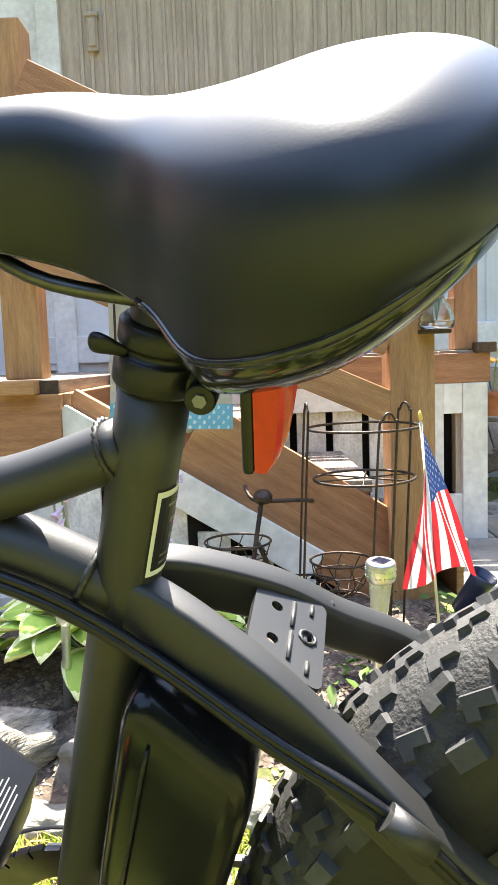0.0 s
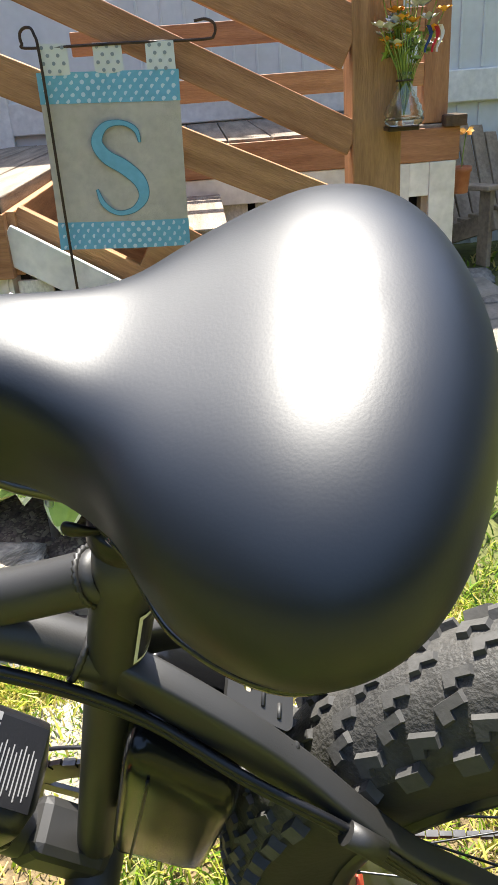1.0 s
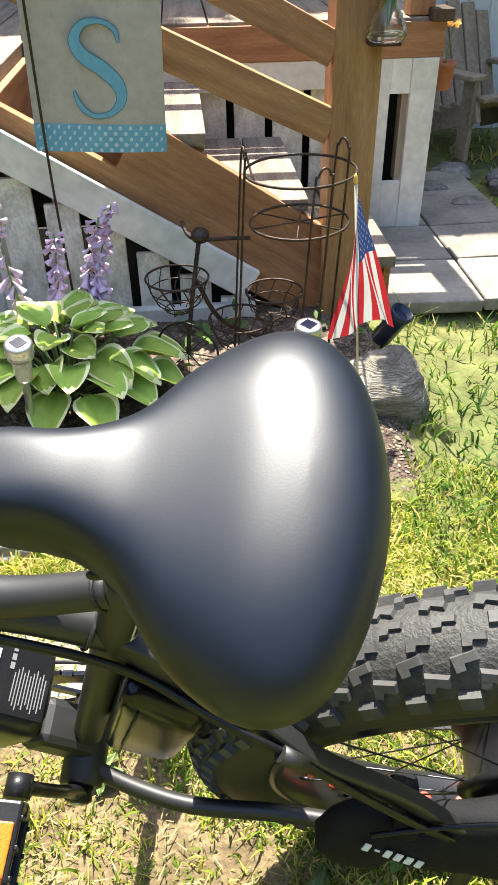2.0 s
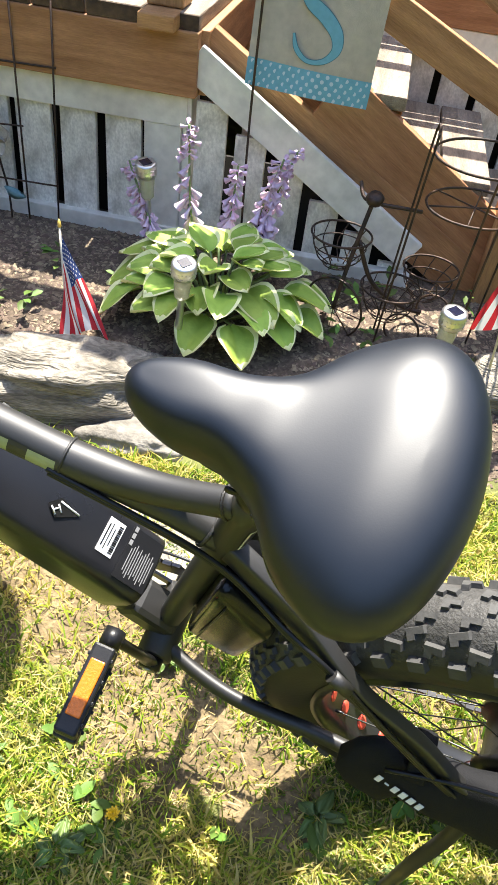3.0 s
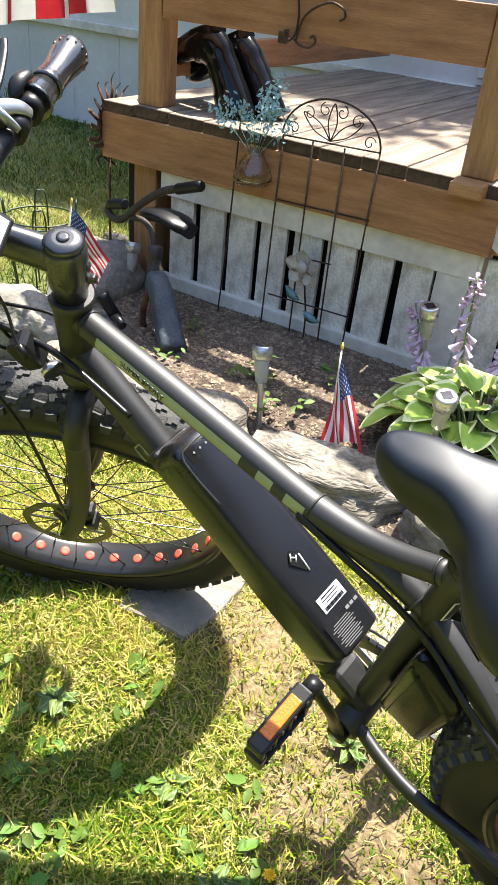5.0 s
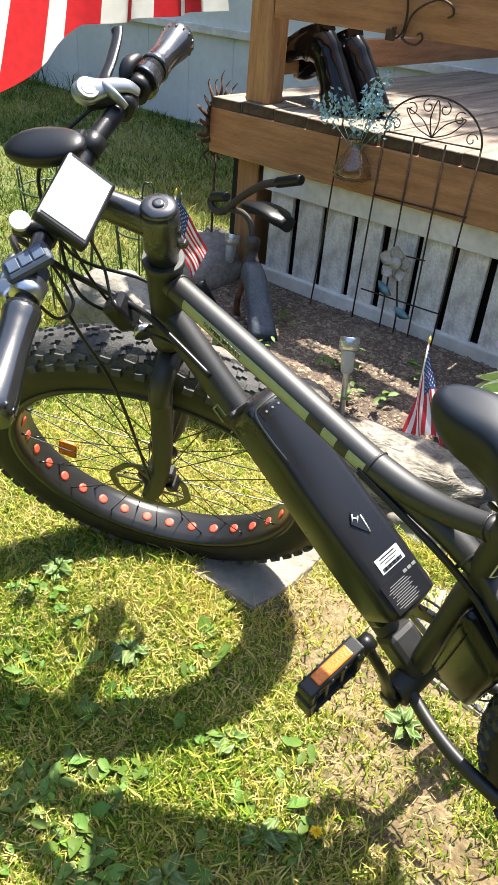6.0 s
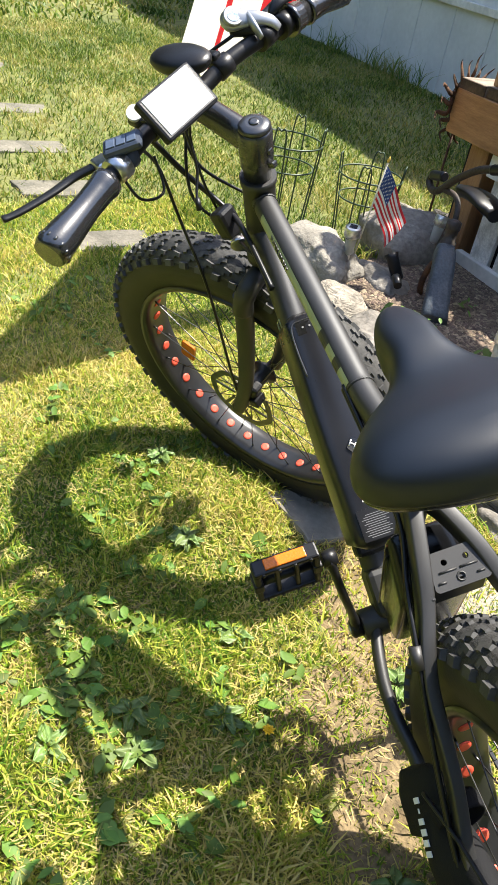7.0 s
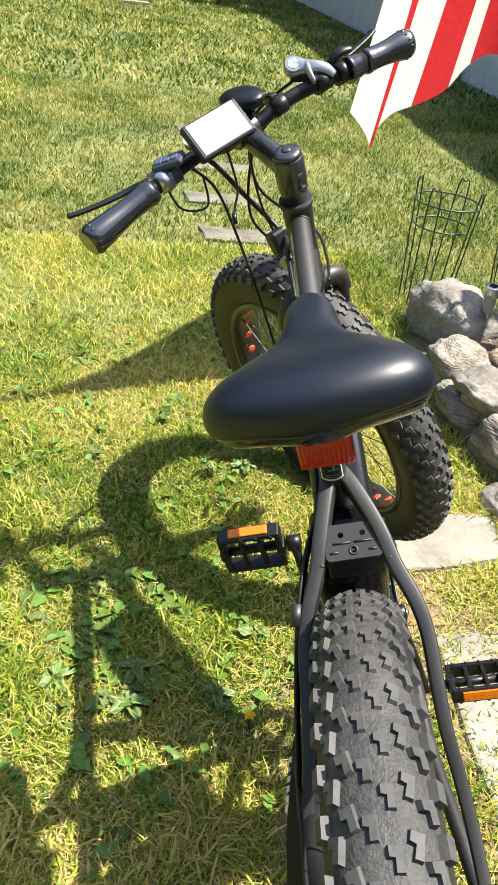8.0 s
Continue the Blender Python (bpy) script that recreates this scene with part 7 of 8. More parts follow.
M_TEAL = material("pale_teal_sprig", (0.22, 0.46, 0.5), 0.6, vary=0.3, scale=40, second=(0.5, 0.7, 0.72), per_island=0.3)
M_TEALLEAF = material("teal_metal_leaf", (0.10, 0.27, 0.31), 0.5, vary=0.3, scale=30, second=(0.25, 0.42, 0.45))
M_SILK = material("frosted_petal", (0.42, 0.40, 0.37), 0.4, vary=0.2, scale=30, second=(0.6, 0.57, 0.53), fine=0.15)
M_OPETAL = material("orange_petal", (0.85, 0.3, 0.01), 0.6, vary=0.2, scale=50, second=(0.9, 0.5, 0.05))
M_WPETAL = material("white_grey_petal", (0.5, 0.53, 0.6), 0.6, vary=0.25, scale=60, second=(0.78, 0.78, 0.8))
M_LEAFLET = material("bright_leaf", (0.16, 0.28, 0.03), 0.5, vary=0.3, scale=40, second=(0.34, 0.4, 0.06))
M_TERRA = material("terracotta", (0.42, 0.13, 0.05), 0.8, vary=0.2, scale=20, second=(0.5, 0.2, 0.1), bump=0.2, bump_scale=60)
M_GREYWOOD = material("grey_weathered_wood", (0.25, 0.18, 0.115), 0.8, vary=0.25, scale=6, second=(0.38, 0.29, 0.2), bump=0.4, bump_scale=40, fine=0.2)
M_NAVY = material("navy_plastic", (0.012, 0.02, 0.05), 0.3, vary=0.2, scale=20)
M_GLASS = bpy.data.materials.new("ribbed_glass")
M_GLASS.use_nodes = True
_gp = M_GLASS.node_tree.nodes["Principled BSDF"]
_gp.inputs["Base Color"].default_value = (0.93, 0.96, 0.95, 1)
_gp.inputs["Roughness"].default_value = 0.06
_gp.inputs["IOR"].default_value = 1.45
_gp.inputs["Transmission Weight"].default_value = 1.0


def ring_points(c, r, n=28, axis=(0, 0, 1), squash=1.0):
    m = axis_matrix(Vector(c), axis)
    return [m @ Vector((r * math.cos(2 * math.pi * k / n), r * squash * math.sin(2 * math.pi * k / n), 0)) for k in range(n)]


def spiral(c, r0, r1, a0, a1, u, v, n=18):
    """A flat scroll about c in the plane of u and v."""
    c, u, v = Vector(c), Vector(u), Vector(v)
    out = []
    for k in range(n + 1):
        t = k / n
        a = radians(a0 + (a1 - a0) * t)
        r = r0 + (r1 - r0) * t
        out.append(c + u * (r * math.cos(a)) + v * (r * math.sin(a)))
    return out


def wire(name, points, radius, parent, mat=None, closed=False, seg=6):
    bm = bmesh.new()
    tube(bm, points, radius, seg, closed=closed)
    return part(name, bm, mat or M_IRON, parent)


# initial flag on a hooked pole
gflag = thing("garden_flag", "beige burlap garden flag with blue dotted bands and a blue letter", "flag", pose(-0.30, 1.37, 0.15))


def gf(x, z, y=0.0):
    return Vector((x + 0.30, y, z - 0.15))


hang = [gf(-0.275, 0.10, -0.012), gf(-0.287, 0.55, -0.014), gf(-0.283, 1.0, -0.014), gf(-0.288, 1.075, -0.012), gf(-0.302, 1.088, -0.006), gf(-0.318, 1.08, 0), gf(-0.318, 1.06, 0), gf(-0.3, 1.05, 0), gf(-0.1, 1.047, 0), gf(0.06, 1.043, 0), gf(0.085, 1.05, 0), gf(0.087, 1.07, 0), gf(0.07, 1.08, 0), gf(0.045, 1.078, 0)]
wire("pole", smooth_path([tuple(p) for p in hang], 6), 0.0033, gflag)


def gpos(u, v):
    x = -0.298 + 0.3 * u - 0.013 * v
    z = 1.003 - 0.012 * u - 0.372 * v
    return gf(x, z, 0.004 * math.sin(5 * u + 1) * v + 0.005 * math.sin(3 * v + 4 * u))


def cloth_patch(name, u0, u1, v0, v1, mat, parent, lift=0.0, nu=14, nv=10, label=""):
    bm = bmesh.new()
    for s in (-1, 1):
        V = [[bm.verts.new(gpos(u0 + (u1 - u0) * i / nu, v0 + (v1 - v0) * j / nv) + Vector((0, s * (0.0007 + lift), 0))) for i in range(nu + 1)] for j in range(nv + 1)]
        for j in range(nv):
            for i in range(nu):
                q = (V[j][i], V[j][i + 1], V[j + 1][i + 1], V[j + 1][i])
                bm.faces.new(q if s > 0 else q[::-1]).smooth = True
    return part(name, bm, mat, parent, label)


def dots(name, spots, r, mat, parent, lift=0.0016):
    bm = bmesh.new()
    for u, v in spots:
        p = gpos(u, v) + Vector((0, -lift, 0))
        bm.faces.new([bm.verts.new(p + Vector((r * math.cos(a), 0, r * math.sin(a)))) for a in (2 * math.pi * k / 9 for k in range(9))])
    tagged(part(name, bm, mat, parent), kind="stuff")


cloth_patch("cloth", 0, 1, 0, 1, M_LINEN, gflag)
for v0, v1 in ((0.0, 0.165), (0.835, 1.0)):
    band = cloth_patch("band", -0.004, 1.004, v0, v1, M_SKYBLUE, gflag, 0.0008, label="blue band with white dots")
    spots = [((i + 0.5 + 0.5 * (j % 2)) / 13, v0 + (v1 - v0) * (j + 0.6) / 5) for j in range(5) for i in range(13) if (i + 0.5 + 0.5 * (j % 2)) / 13 < 0.98]
    dots("dots", spots, 0.0048, M_DOT, band)
for u0 in (0.03, 0.41, 0.78):
    bm = bmesh.new()
    for yy in (-0.004, 0.004):
        vs = [gpos(u0, 0) + Vector((0, yy * 0.3, -0.006)), gpos(u0 + 0.205, 0) + Vector((0, yy * 0.3, -0.006)), gpos(u0 + 0.2, -0.145) + Vector((0, yy, 0)), gpos(u0, -0.145) + Vector((0, yy, 0))]
        vv = [bm.verts.new(p) for p in vs]
        bm.faces.new(vv if yy > 0 else vv[::-1])
        if yy > 0:
            bm.faces.new((vv[3], vv[2], prev_[2], prev_[3]))
        prev_ = vv
    tab = part("tab", bm, M_TAB, gflag, "white dotted hanging tab")
    dots("dots", [(u0 + 0.03 + 0.07 * i + 0.035 * (j % 2), -0.125 + 0.04 * j) for j in range(4) for i in range(3 if j % 2 == 0 else 2)], 0.004, M_GREYDOT, tab, 0.0056)


def serif_s(bm, grow, y):
    """A wide-bodied roman S as one ribbon along its spine."""
    spine = smooth_path([(0.052, 0.052, 0.003), (0.046, 0.078, 0.007), (0.018, 0.094, 0.007), (-0.02, 0.09, 0.011), (-0.042, 0.06, 0.018), (-0.026, 0.028, 0.022), (0.012, 0.002, 0.024), (0.042, -0.03, 0.022), (0.046, -0.064, 0.016), (0.02, -0.09, 0.009), (-0.018, -0.094, 0.007), (-0.046, -0.072, 0.008), (-0.056, -0.04, 0.003)], 6)
    rows = []
    for i, p in enumerate(spine):
        d = spine[min(i + 1, len(spine) - 1)] - spine[max(i - 1, 0)]
        n = np.array((-d[1], d[0])) / max(1e-6, math.hypot(d[0], d[1]))
        w = p[2] * 0.62 + grow
        rows.append([bm.verts.new(gf(-0.150 + p[0] + n[0] * w, 0.80 + p[1] + n[1] * w, y)), bm.verts.new(gf(-0.150 + p[0] - n[0] * w, 0.80 + p[1] - n[1] * w, y))])
    for a, b in zip(rows, rows[1:]):
        bm.faces.new((a[0], a[1], b[1], b[0]))


bm = bmesh.new()
serif_s(bm, 0.0016, -0.0085)
part("letter_edge", bm, M_TEALOUT, gflag)
bm = bmesh.new()
serif_s(bm, 0.0, -0.0095)
part("lettering", bm, M_SKYBLUE, gflag, "blue serif letter S")

# looped wire plant cage
cage = thing("wire_cage", "rusty looped wire plant cage in the soil bed", "plant cage", pose(0.275, 1.13, 0.14))
for a_, zt in ((188, 0.535), (35, 0.525), (-75, 0.515)):
    a = radians(a_)
    top = Vector((0.125 * math.cos(a), 0.115 * math.sin(a), zt))
    bot = Vector((0.125 * math.cos(a) - 0.03, 0.1 * math.sin(a), -0.05))
    sd = Vector((-math.sin(a), math.cos(a), 0)) * 0.02
    wire("leg", smooth_path([tuple(bot - sd), tuple(bot.lerp(top, 0.9) - sd), tuple(top - sd * 0.7), tuple(top + Vector((0, 0, 0.016))), tuple(top + sd * 0.7), tuple(bot.lerp(top, 0.9) + sd), tuple(bot + sd)], 6), 0.0028, cage)
for z, r in ((0.495, 0.126), (0.385, 0.115)):
    wire("hoop", ring_points((0, 0, z), r, 34, squash=0.92), 0.003, cage, closed=True)
for a_ in (20, 80, 140):
    d = Vector((math.cos(radians(a_)), 0.92 * math.sin(radians(a_)), 0)) * 0.114
    wire("base_wire", [Vector((0, 0, 0.385)) - d, Vector((0, 0, 0.385)) + d], 0.002, cage)

# wire bicycle planter
wb = thing("wire_planter", "small black wire bicycle planter with three baskets", "planter", pose(0.07, 1.17, 0.14))
wire("front_wheel", ring_points((-0.06, -0.05, 0.075), 0.08, 26, (0.45, 1, 0)), 0.003, wb, closed=True)
for a in range(4):
    d = Vector((1, -0.45, 0)).normalized() * math.cos(a * math.pi / 4) + Vector((0, 0, 1)) * math.sin(a * math.pi / 4)
    wire("spoke", [Vector((-0.06, -0.05, 0.075)) - d * 0.08, Vector((-0.06, -0.05, 0.075)) + d * 0.08], 0.0014, wb)
wire("fork", smooth_path([(-0.06, -0.05, 0.075), (-0.045, -0.02, 0.18), (-0.02, 0.02, 0.32), (-0.015, 0.03, 0.34)], 5), 0.006, wb)
wire("handlebar", smooth_path([(-0.055, 0.06, 0.36), (-0.04, 0.03, 0.335), (0.0, 0.02, 0.33), (0.06, 0.02, 0.33), (0.1, 0.03, 0.325)], 6), 0.005, wb)
bm = bmesh.new()
lathe(bm, [(0.006, -0.012), (0.02, -0.004), (0.022, 0.008), (0.016, 0.016), (0.004, 0.018)], pose(-0.015, 0.025, 0.335, 20, 0, 0), 14)
part("lamp", bm, M_IRON, wb)
wire("frame_bar", smooth_path([(-0.03, 0.0, 0.24), (0.02, 0.0, 0.14), (0.1, 0.0, 0.09), (0.16, 0.0, 0.08)], 5), 0.006, wb)
for cx, cy, cz, r in ((-0.075, 0.02, 0.21, 0.075), (0.07, -0.03, 0.12, 0.075), (0.16, 0.05, 0.15, 0.07)):
    bk = wire("basket", ring_points((cx, cy, cz + 0.03), r, 26), 0.0028, wb, closed=True)
    for z, q in ((0.0, 0.88), (-0.03, 0.7), (-0.05, 0.45)):
        wire("hoop", ring_points((cx, cy, cz + z), r * q, 22), 0.0016, bk, closed=True)
    for k in range(9):
        a = 2 * math.pi * k / 9
        wire("rib", smooth_path([(cx + r * math.cos(a), cy + r * math.sin(a), cz + 0.03), (cx + r * 0.8 * math.cos(a + 0.3), cy + r * 0.8 * math.sin(a + 0.3), cz - 0.02), (cx + r * 0.3 * math.cos(a), cy + r * 0.3 * math.sin(a), cz - 0.055)], 4), 0.0015, bk)
for sx in (0.12, 0.2):
    wire("rear_wheel", ring_points((sx, 0.02 + (sx - 0.16) * 1.6, 0.045), 0.045, 22, (0.3, 1, 0)), 0.003, wb, closed=True)

# arched trellis
tr = thing("arched_trellis", "black iron trellis with arched scroll top before the skirting", "trellis", pose(-0.96, 1.378, 0.15))
X, Z = Vector((1, 0, 0)), Vector((0, 0, 1))
for x0, x1, zt in ((-0.168, -0.157, 0.62), (-0.055, -0.055, 0.62), (0.055, 0.05, 0.62), (0.142, 0.16, 0.63)):
    wire("upright", [(x0, 0, -0.03), (x1, 0, zt)], 0.0027, tr)
for z, w in ((0.43, 0.162), (0.27, 0.06), (0.12, 0.15), (0.275, 0.0)):
    if w:
        wire("cross_bar", [(-w, 0, z), (w, 0, z + 0.008)], 0.0025, tr)
wire("arch", [Vector((0.16 * math.cos(radians(a)), 0, 0.625 + 0.115 * math.sin(radians(a)))) for a in range(0, 181, 9)], 0.003, tr)
wire("base_bar", [(-0.157, 0, 0.62), (0.16, 0, 0.628)], 0.0025, tr)
for a in (40, 90, 140):
    d = X * math.cos(radians(a)) * 1.25 + Z * math.sin(radians(a))
    n = X * -math.sin(radians(a)) + Z * math.cos(radians(a))
    b0 = Vector((0, 0, 0.63))
    wire("petal_loop", smooth_path([tuple(b0), tuple(b0 + d * 0.05 + n * 0.014), tuple(b0 + d * 0.10), tuple(b0 + d * 0.05 - n * 0.014), tuple(b0)], 7), 0.002, tr)
for a, s in ((14, 1), (52, 1), (78, -1), (102, 1), (128, -1), (166, -1)):
    c = Vector((0.127 * math.cos(radians(a)), 0, 0.625 + 0.087 * math.sin(radians(a))))
    wire("scroll", spiral(c, 0.02, 0.005, a, a + s * 380, X, Z), 0.0017, tr)

# metal flower ornament
mf = thing("metal_flower", "pale metal flower ornament with teal leaves on a stem", "ornament", pose(-0.985, 1.366, 0.15))
wire("stem", smooth_path([(0.03, 0, -0.05), (0.03, 0, 0.08), (0.015, 0, 0.17), (0.0, 0, 0.25)], 5), 0.003, mf)
for k in range(5):
    bm = bmesh.new()
    a = radians(90 + 72 * k)
    rings = []
    d, n = X * math.cos(a) + Z * math.sin(a), -X * math.sin(a) + Z * math.cos(a)
    for i in range(8):
        t = i / 7
        w = 0.027 * math.sin(math.pi * (0.12 + 0.86 * t)) ** 0.7
        c = Vector((0, -0.004 - 0.012 * t * t, 0.25)) + d * (0.008 + 0.05 * t)
        rings.append([c + n * w * q + Vector((0, yy - 0.008 * q * q, 0)) for q, yy in ((-1, 0), (-0.5, -0.001), (0, -0.002), (0.5, -0.001), (1, 0), (0.5, 0.001), (-0.5, 0.001))])
    loft(bm, rings)
    bmesh.ops.recalc_face_normals(bm, faces=bm.faces)
    part("petal", bm, M_SILK, mf)
bm = bmesh.new()
lathe(bm, [(0.004, 0.014), (0.016, 0.012), (0.021, 0.004), (0.018, 0)], axis_matrix((0, -0.008, 0.25), (0, -1, 0)), 16)
part("flower_centre", bm, M_SILK, mf)
for (x, z, ang) in ((-0.028, 0.155, 145), (0.05, 0.095, 160)):
    bm = bmesh.new()
    d, n = X * math.cos(radians(ang)) + Z * math.sin(radians(ang)), -X * math.sin(radians(ang)) + Z * math.cos(radians(ang))
    rings = []
    for i in range(8):
        t = i / 7
        w = 0.017 * math.sin(math.pi * (0.05 + 0.92 * t))
        c = Vector((x, -0.012 * math.sin(3 * t), z)) + d * (0.065 * (t - 0.5))
        rings.append([c + n * w * q + Vector((0, yy, 0)) for q, yy in ((-1, 0), (0, -0.006), (1, 0), (0, -0.004))])
    loft(bm, rings)
    bmesh.ops.recalc_face_normals(bm, faces=bm.faces)
    part("leaf", bm, M_TEALLEAF, mf, "teal metal leaf")


def glass_vase(parent, base, h, rb, rn):
    bm = bmesh.new()
    prof = [(rb * 0.9, 0), (rb, 0.006)]
    for i in range(1, 15):
        t = i / 14
        r = rb + (rn - rb) * smoothstep(0.12, 0.95, t)
        prof.append((r + (0.003 if i % 2 else 0), 0.006 + (h - 0.012) * t))
    prof += [(rn * 1.35, h), (rn * 1.1, h + 0.001)]
    inner = [(max(0.003, r - 0.0035), z) for r, z in prof[::-1] if z > 0.008]
    lathe(bm, prof + inner, Matrix.Translation(base), 26)
    return part("vase", bm, M_GLASS, parent, "clear ribbed glass vase")


def sprig(parent, a, b, mat, rng, n=26, leaf=0.007, spread=0.022, name="sprig"):
    """A thin stalk with many small leaves toward its end."""
    bm = bmesh.new()
    a, b = Vector(a), Vector(b)
    tube(bm, [a, a.lerp(b, 0.5) + Vector((0, 0, 0.008)), b], 0.0008, 5)
    for k in range(n):
        t = 0.5 + 0.5 * rng.random() ** 0.7
        c = a.lerp(b, t) + Vector((rng.gauss(0, spread * 0.5), rng.gauss(0, spread * 0.4), rng.gauss(0, spread * 0.5)))
        d = Vector((rng.gauss(0, 1), rng.gauss(0, 1), rng.gauss(0.3, 1))).normalized()
        n_ = d.orthogonal().normalized()
        s = leaf * rng.uniform(0.7, 1.4)
        o_ = d.cross(n_) * s * 0.14
        V = [bm.verts.new(c + q) for q in (-d * s, n_ * s * 0.45 + o_, d * s, -n_ * s * 0.45 + o_)]
        bm.faces.new(V)
    return part(name, bm, mat, parent)


rng_ = random.Random(3)
hv = thing("hanging_vase", "ribbed glass vase with pale teal sprigs hung on a wire stake", "vase", pose(-1.2, 1.36, 0.15))
wire("stake", smooth_path([(-0.10, 0.0, -0.05), (-0.075, 0, 0.3), (-0.063, 0, 0.58), (-0.055, 0, 0.66), (-0.03, 0, 0.68), (-0.012, 0, 0.655)], 5), 0.0028, hv)
wire("hoop", ring_points((0, 0, 0.585), 0.02, 20), 0.0022, hv, closed=True)
glass_vase(hv, (0, 0, 0.465), 0.125, 0.06, 0.016)
for dx, dz in ((-0.15, 0.66), (-0.11, 0.70), (-0.04, 0.69), (0.0, 0.71), (0.02, 0.75), (0.055, 0.78), (0.06, 0.7), (0.11, 0.66), (0.09, 0.70), (-0.02, 0.66)):
    sprig(hv, (dx * 0.1, 0, 0.55), (dx, rng_.uniform(-0.03, 0.03), dz), M_TEAL, rng_, 44, 0.0085, 0.028)

# scroll hook on the rail
sc = thing("scroll_bracket", "black iron scroll bracket on the deck rail", "bracket", pose(-1.08, 1.404, 1.02))
wire("scroll", smooth_path([(-0.05, 0, 0.10), (-0.043, 0, 0.06), (-0.048, 0, 0.015), (-0.065, 0, -0.005), (-0.08, 0, 0.0), (-0.082, 0, 0.018), (-0.07, 0, 0.02)], 7), 0.0035, sc)
wire("scroll", smooth_path([(-0.05, 0, 0.0), (-0.03, 0, -0.012), (0.0, 0, -0.015), (0.018, 0, 0.0), (0.012, 0, 0.015), (0.0, 0, 0.01)], 7), 0.0035, sc)
wire("stem", smooth_path([(-0.044, 0, 0.0), (-0.03, 0, 0.05), (0.0, 0, 0.08), (0.05, 0, 0.1), (0.09, 0, 0.09), (0.1, 0, 0.07), (0.085, 0, 0.06)], 7), 0.0035, sc)
bm = bmesh.new()
box(bm, (0.03, 0.012, 0.03), pose(-0.09, 0.006, 0.0), 0.003)
part("mounting_plate", bm, M_IRON, sc)

# upturned rubber boots
for bx_, by_, lean, grp in ((-1.405, 1.55, -18.0, 0), (-1.33, 1.63, -24.0, 1)):
    boot = thing("rubber_boot", "glossy black rubber boot standing upside down on the deck", "boot", pose(bx_, by_, DECK_Z, 0, lean, -6 - 4 * grp) @ Matrix.Scale(1.05, 4), "upturned boots")
    bm = bmesh.new()
    rings = []
    # from the opening on the boards up the shaft, round the heel to the toe
    spine = [((0.01, 0, 0.0), (0, 0, 1), 0.066, 0.052), ((0.005, 0, 0.012), (0, 0, 1), 0.067, 0.053), ((-0.005, 0, 0.08), (-0.1, 0, 1), 0.058, 0.05), ((-0.022, 0, 0.16), (-0.2, 0, 1), 0.051, 0.046),
             ((-0.045, 0, 0.2), (-0.5, 0, 1), 0.062, 0.047), ((-0.075, 0, 0.222), (-1, 0, 0.7), 0.06, 0.044), ((-0.125, 0, 0.228), (-1, 0, 0.1), 0.046, 0.043), ((-0.18, 0, 0.222), (-1, 0, -0.12), 0.036, 0.047),
             ((-0.24, 0, 0.213), (-1, 0, -0.14), 0.031, 0.049), ((-0.28, 0, 0.208), (-1, 0, -0.1), 0.025, 0.042), ((-0.303, 0, 0.206), (-1, 0, 0), 0.013, 0.026)]
    sp = smooth_path([(*c, *d, a, b) for c, d, a, b in spine], 4)
    for i, q in enumerate(sp):
        m = axis_matrix(Vector(q[:3]), q[3:6], (0, 1, 0))
        k_ = 1 + (0.02 * math.sin(i * 1.9) if 6 < i < 22 else 0)
        rings.append([m @ Vector((q[7] * k_ * math.cos(a), q[6] * k_ * math.sin(a), 0)) for a in (2 * math.pi * k / 20 for k in range(20))])
    loft(bm, rings)
    bmesh.ops.recalc_face_normals(bm, faces=bm.faces)
    part("upper", bm, M_BOOT, boot)
    bm = bmesh.new()
    prof = smooth_path([(-0.305, 0.024), (-0.27, 0.045), (-0.22, 0.05), (-0.15, 0.038), (-0.08, 0.036), (-0.03, 0.034), (0.0, 0.018)], 4)
    low = [Vector((x, s * w, 0.243 + (0.012 if x > -0.1 else 0.0) - (x < -0.2) * 0.004)) for s, pr in ((1, prof), (-1, prof[::-1])) for x, w in [(p[0], p[1]) for p in pr]]
    loft(bm, [[p - Vector((0, 0, 0.012)) for p in low], low, [p + Vector((0, 0, 0.012)) for p in low]], smooth=False)
    bmesh.ops.recalc_face_normals(bm, faces=bm.faces)
    part("sole", bm, M_BOOT, boot)
    wire("collar", ring_points((0.01, 0, 0.006), 0.067, 26, squash=0.78), 0.004, boot, M_BOOT, True)

# rusty sun ornament
so = thing("sun_ornament", "rusty metal sun with jagged rays on a stake", "ornament", pose(-1.865, 1.44, 0.1))
wire("stake", [(0, 0, -0.05), (0.0, 0, 0.46)], 0.005, so, M_RUST)
sm = axis_matrix(Vector((0, 0, 0.575)), (1, 0.22, 0.0), (0, 1, 0))
bm = bmesh.new()
lathe(bm, [(0.07, -0.006), (0.072, 0.0), (0.06, 0.012), (0.03, 0.022), (0.004, 0.026)], sm, 26)
part("disc", bm, M_RUST, so)
for k in range(18):
    a = 2 * math.pi * k / 18
    bm = bmesh.new()
    L_ = 0.1 if k % 2 == 0 else 0.075
    pts = smooth_path([(0.06, 0, 0), (0.06 + L_ * 0.4, 0.010, 0.012), (0.06 + L_ * 0.75, -0.006, -0.004), (0.06 + L_, 0.006, 0.014)], 4)
    tube(bm, [sm @ (Matrix.Rotation(a, 3, "Z") @ Vector(p[:3])) for p in pts], [0.013 - 0.0105 * i / (len(pts) - 1) for i in range(len(pts))], 7, flat=0.35, side=tuple(sm.to_3x3() @ Vector((0, 0, 1))))
    part("ray", bm, M_RUST, so)

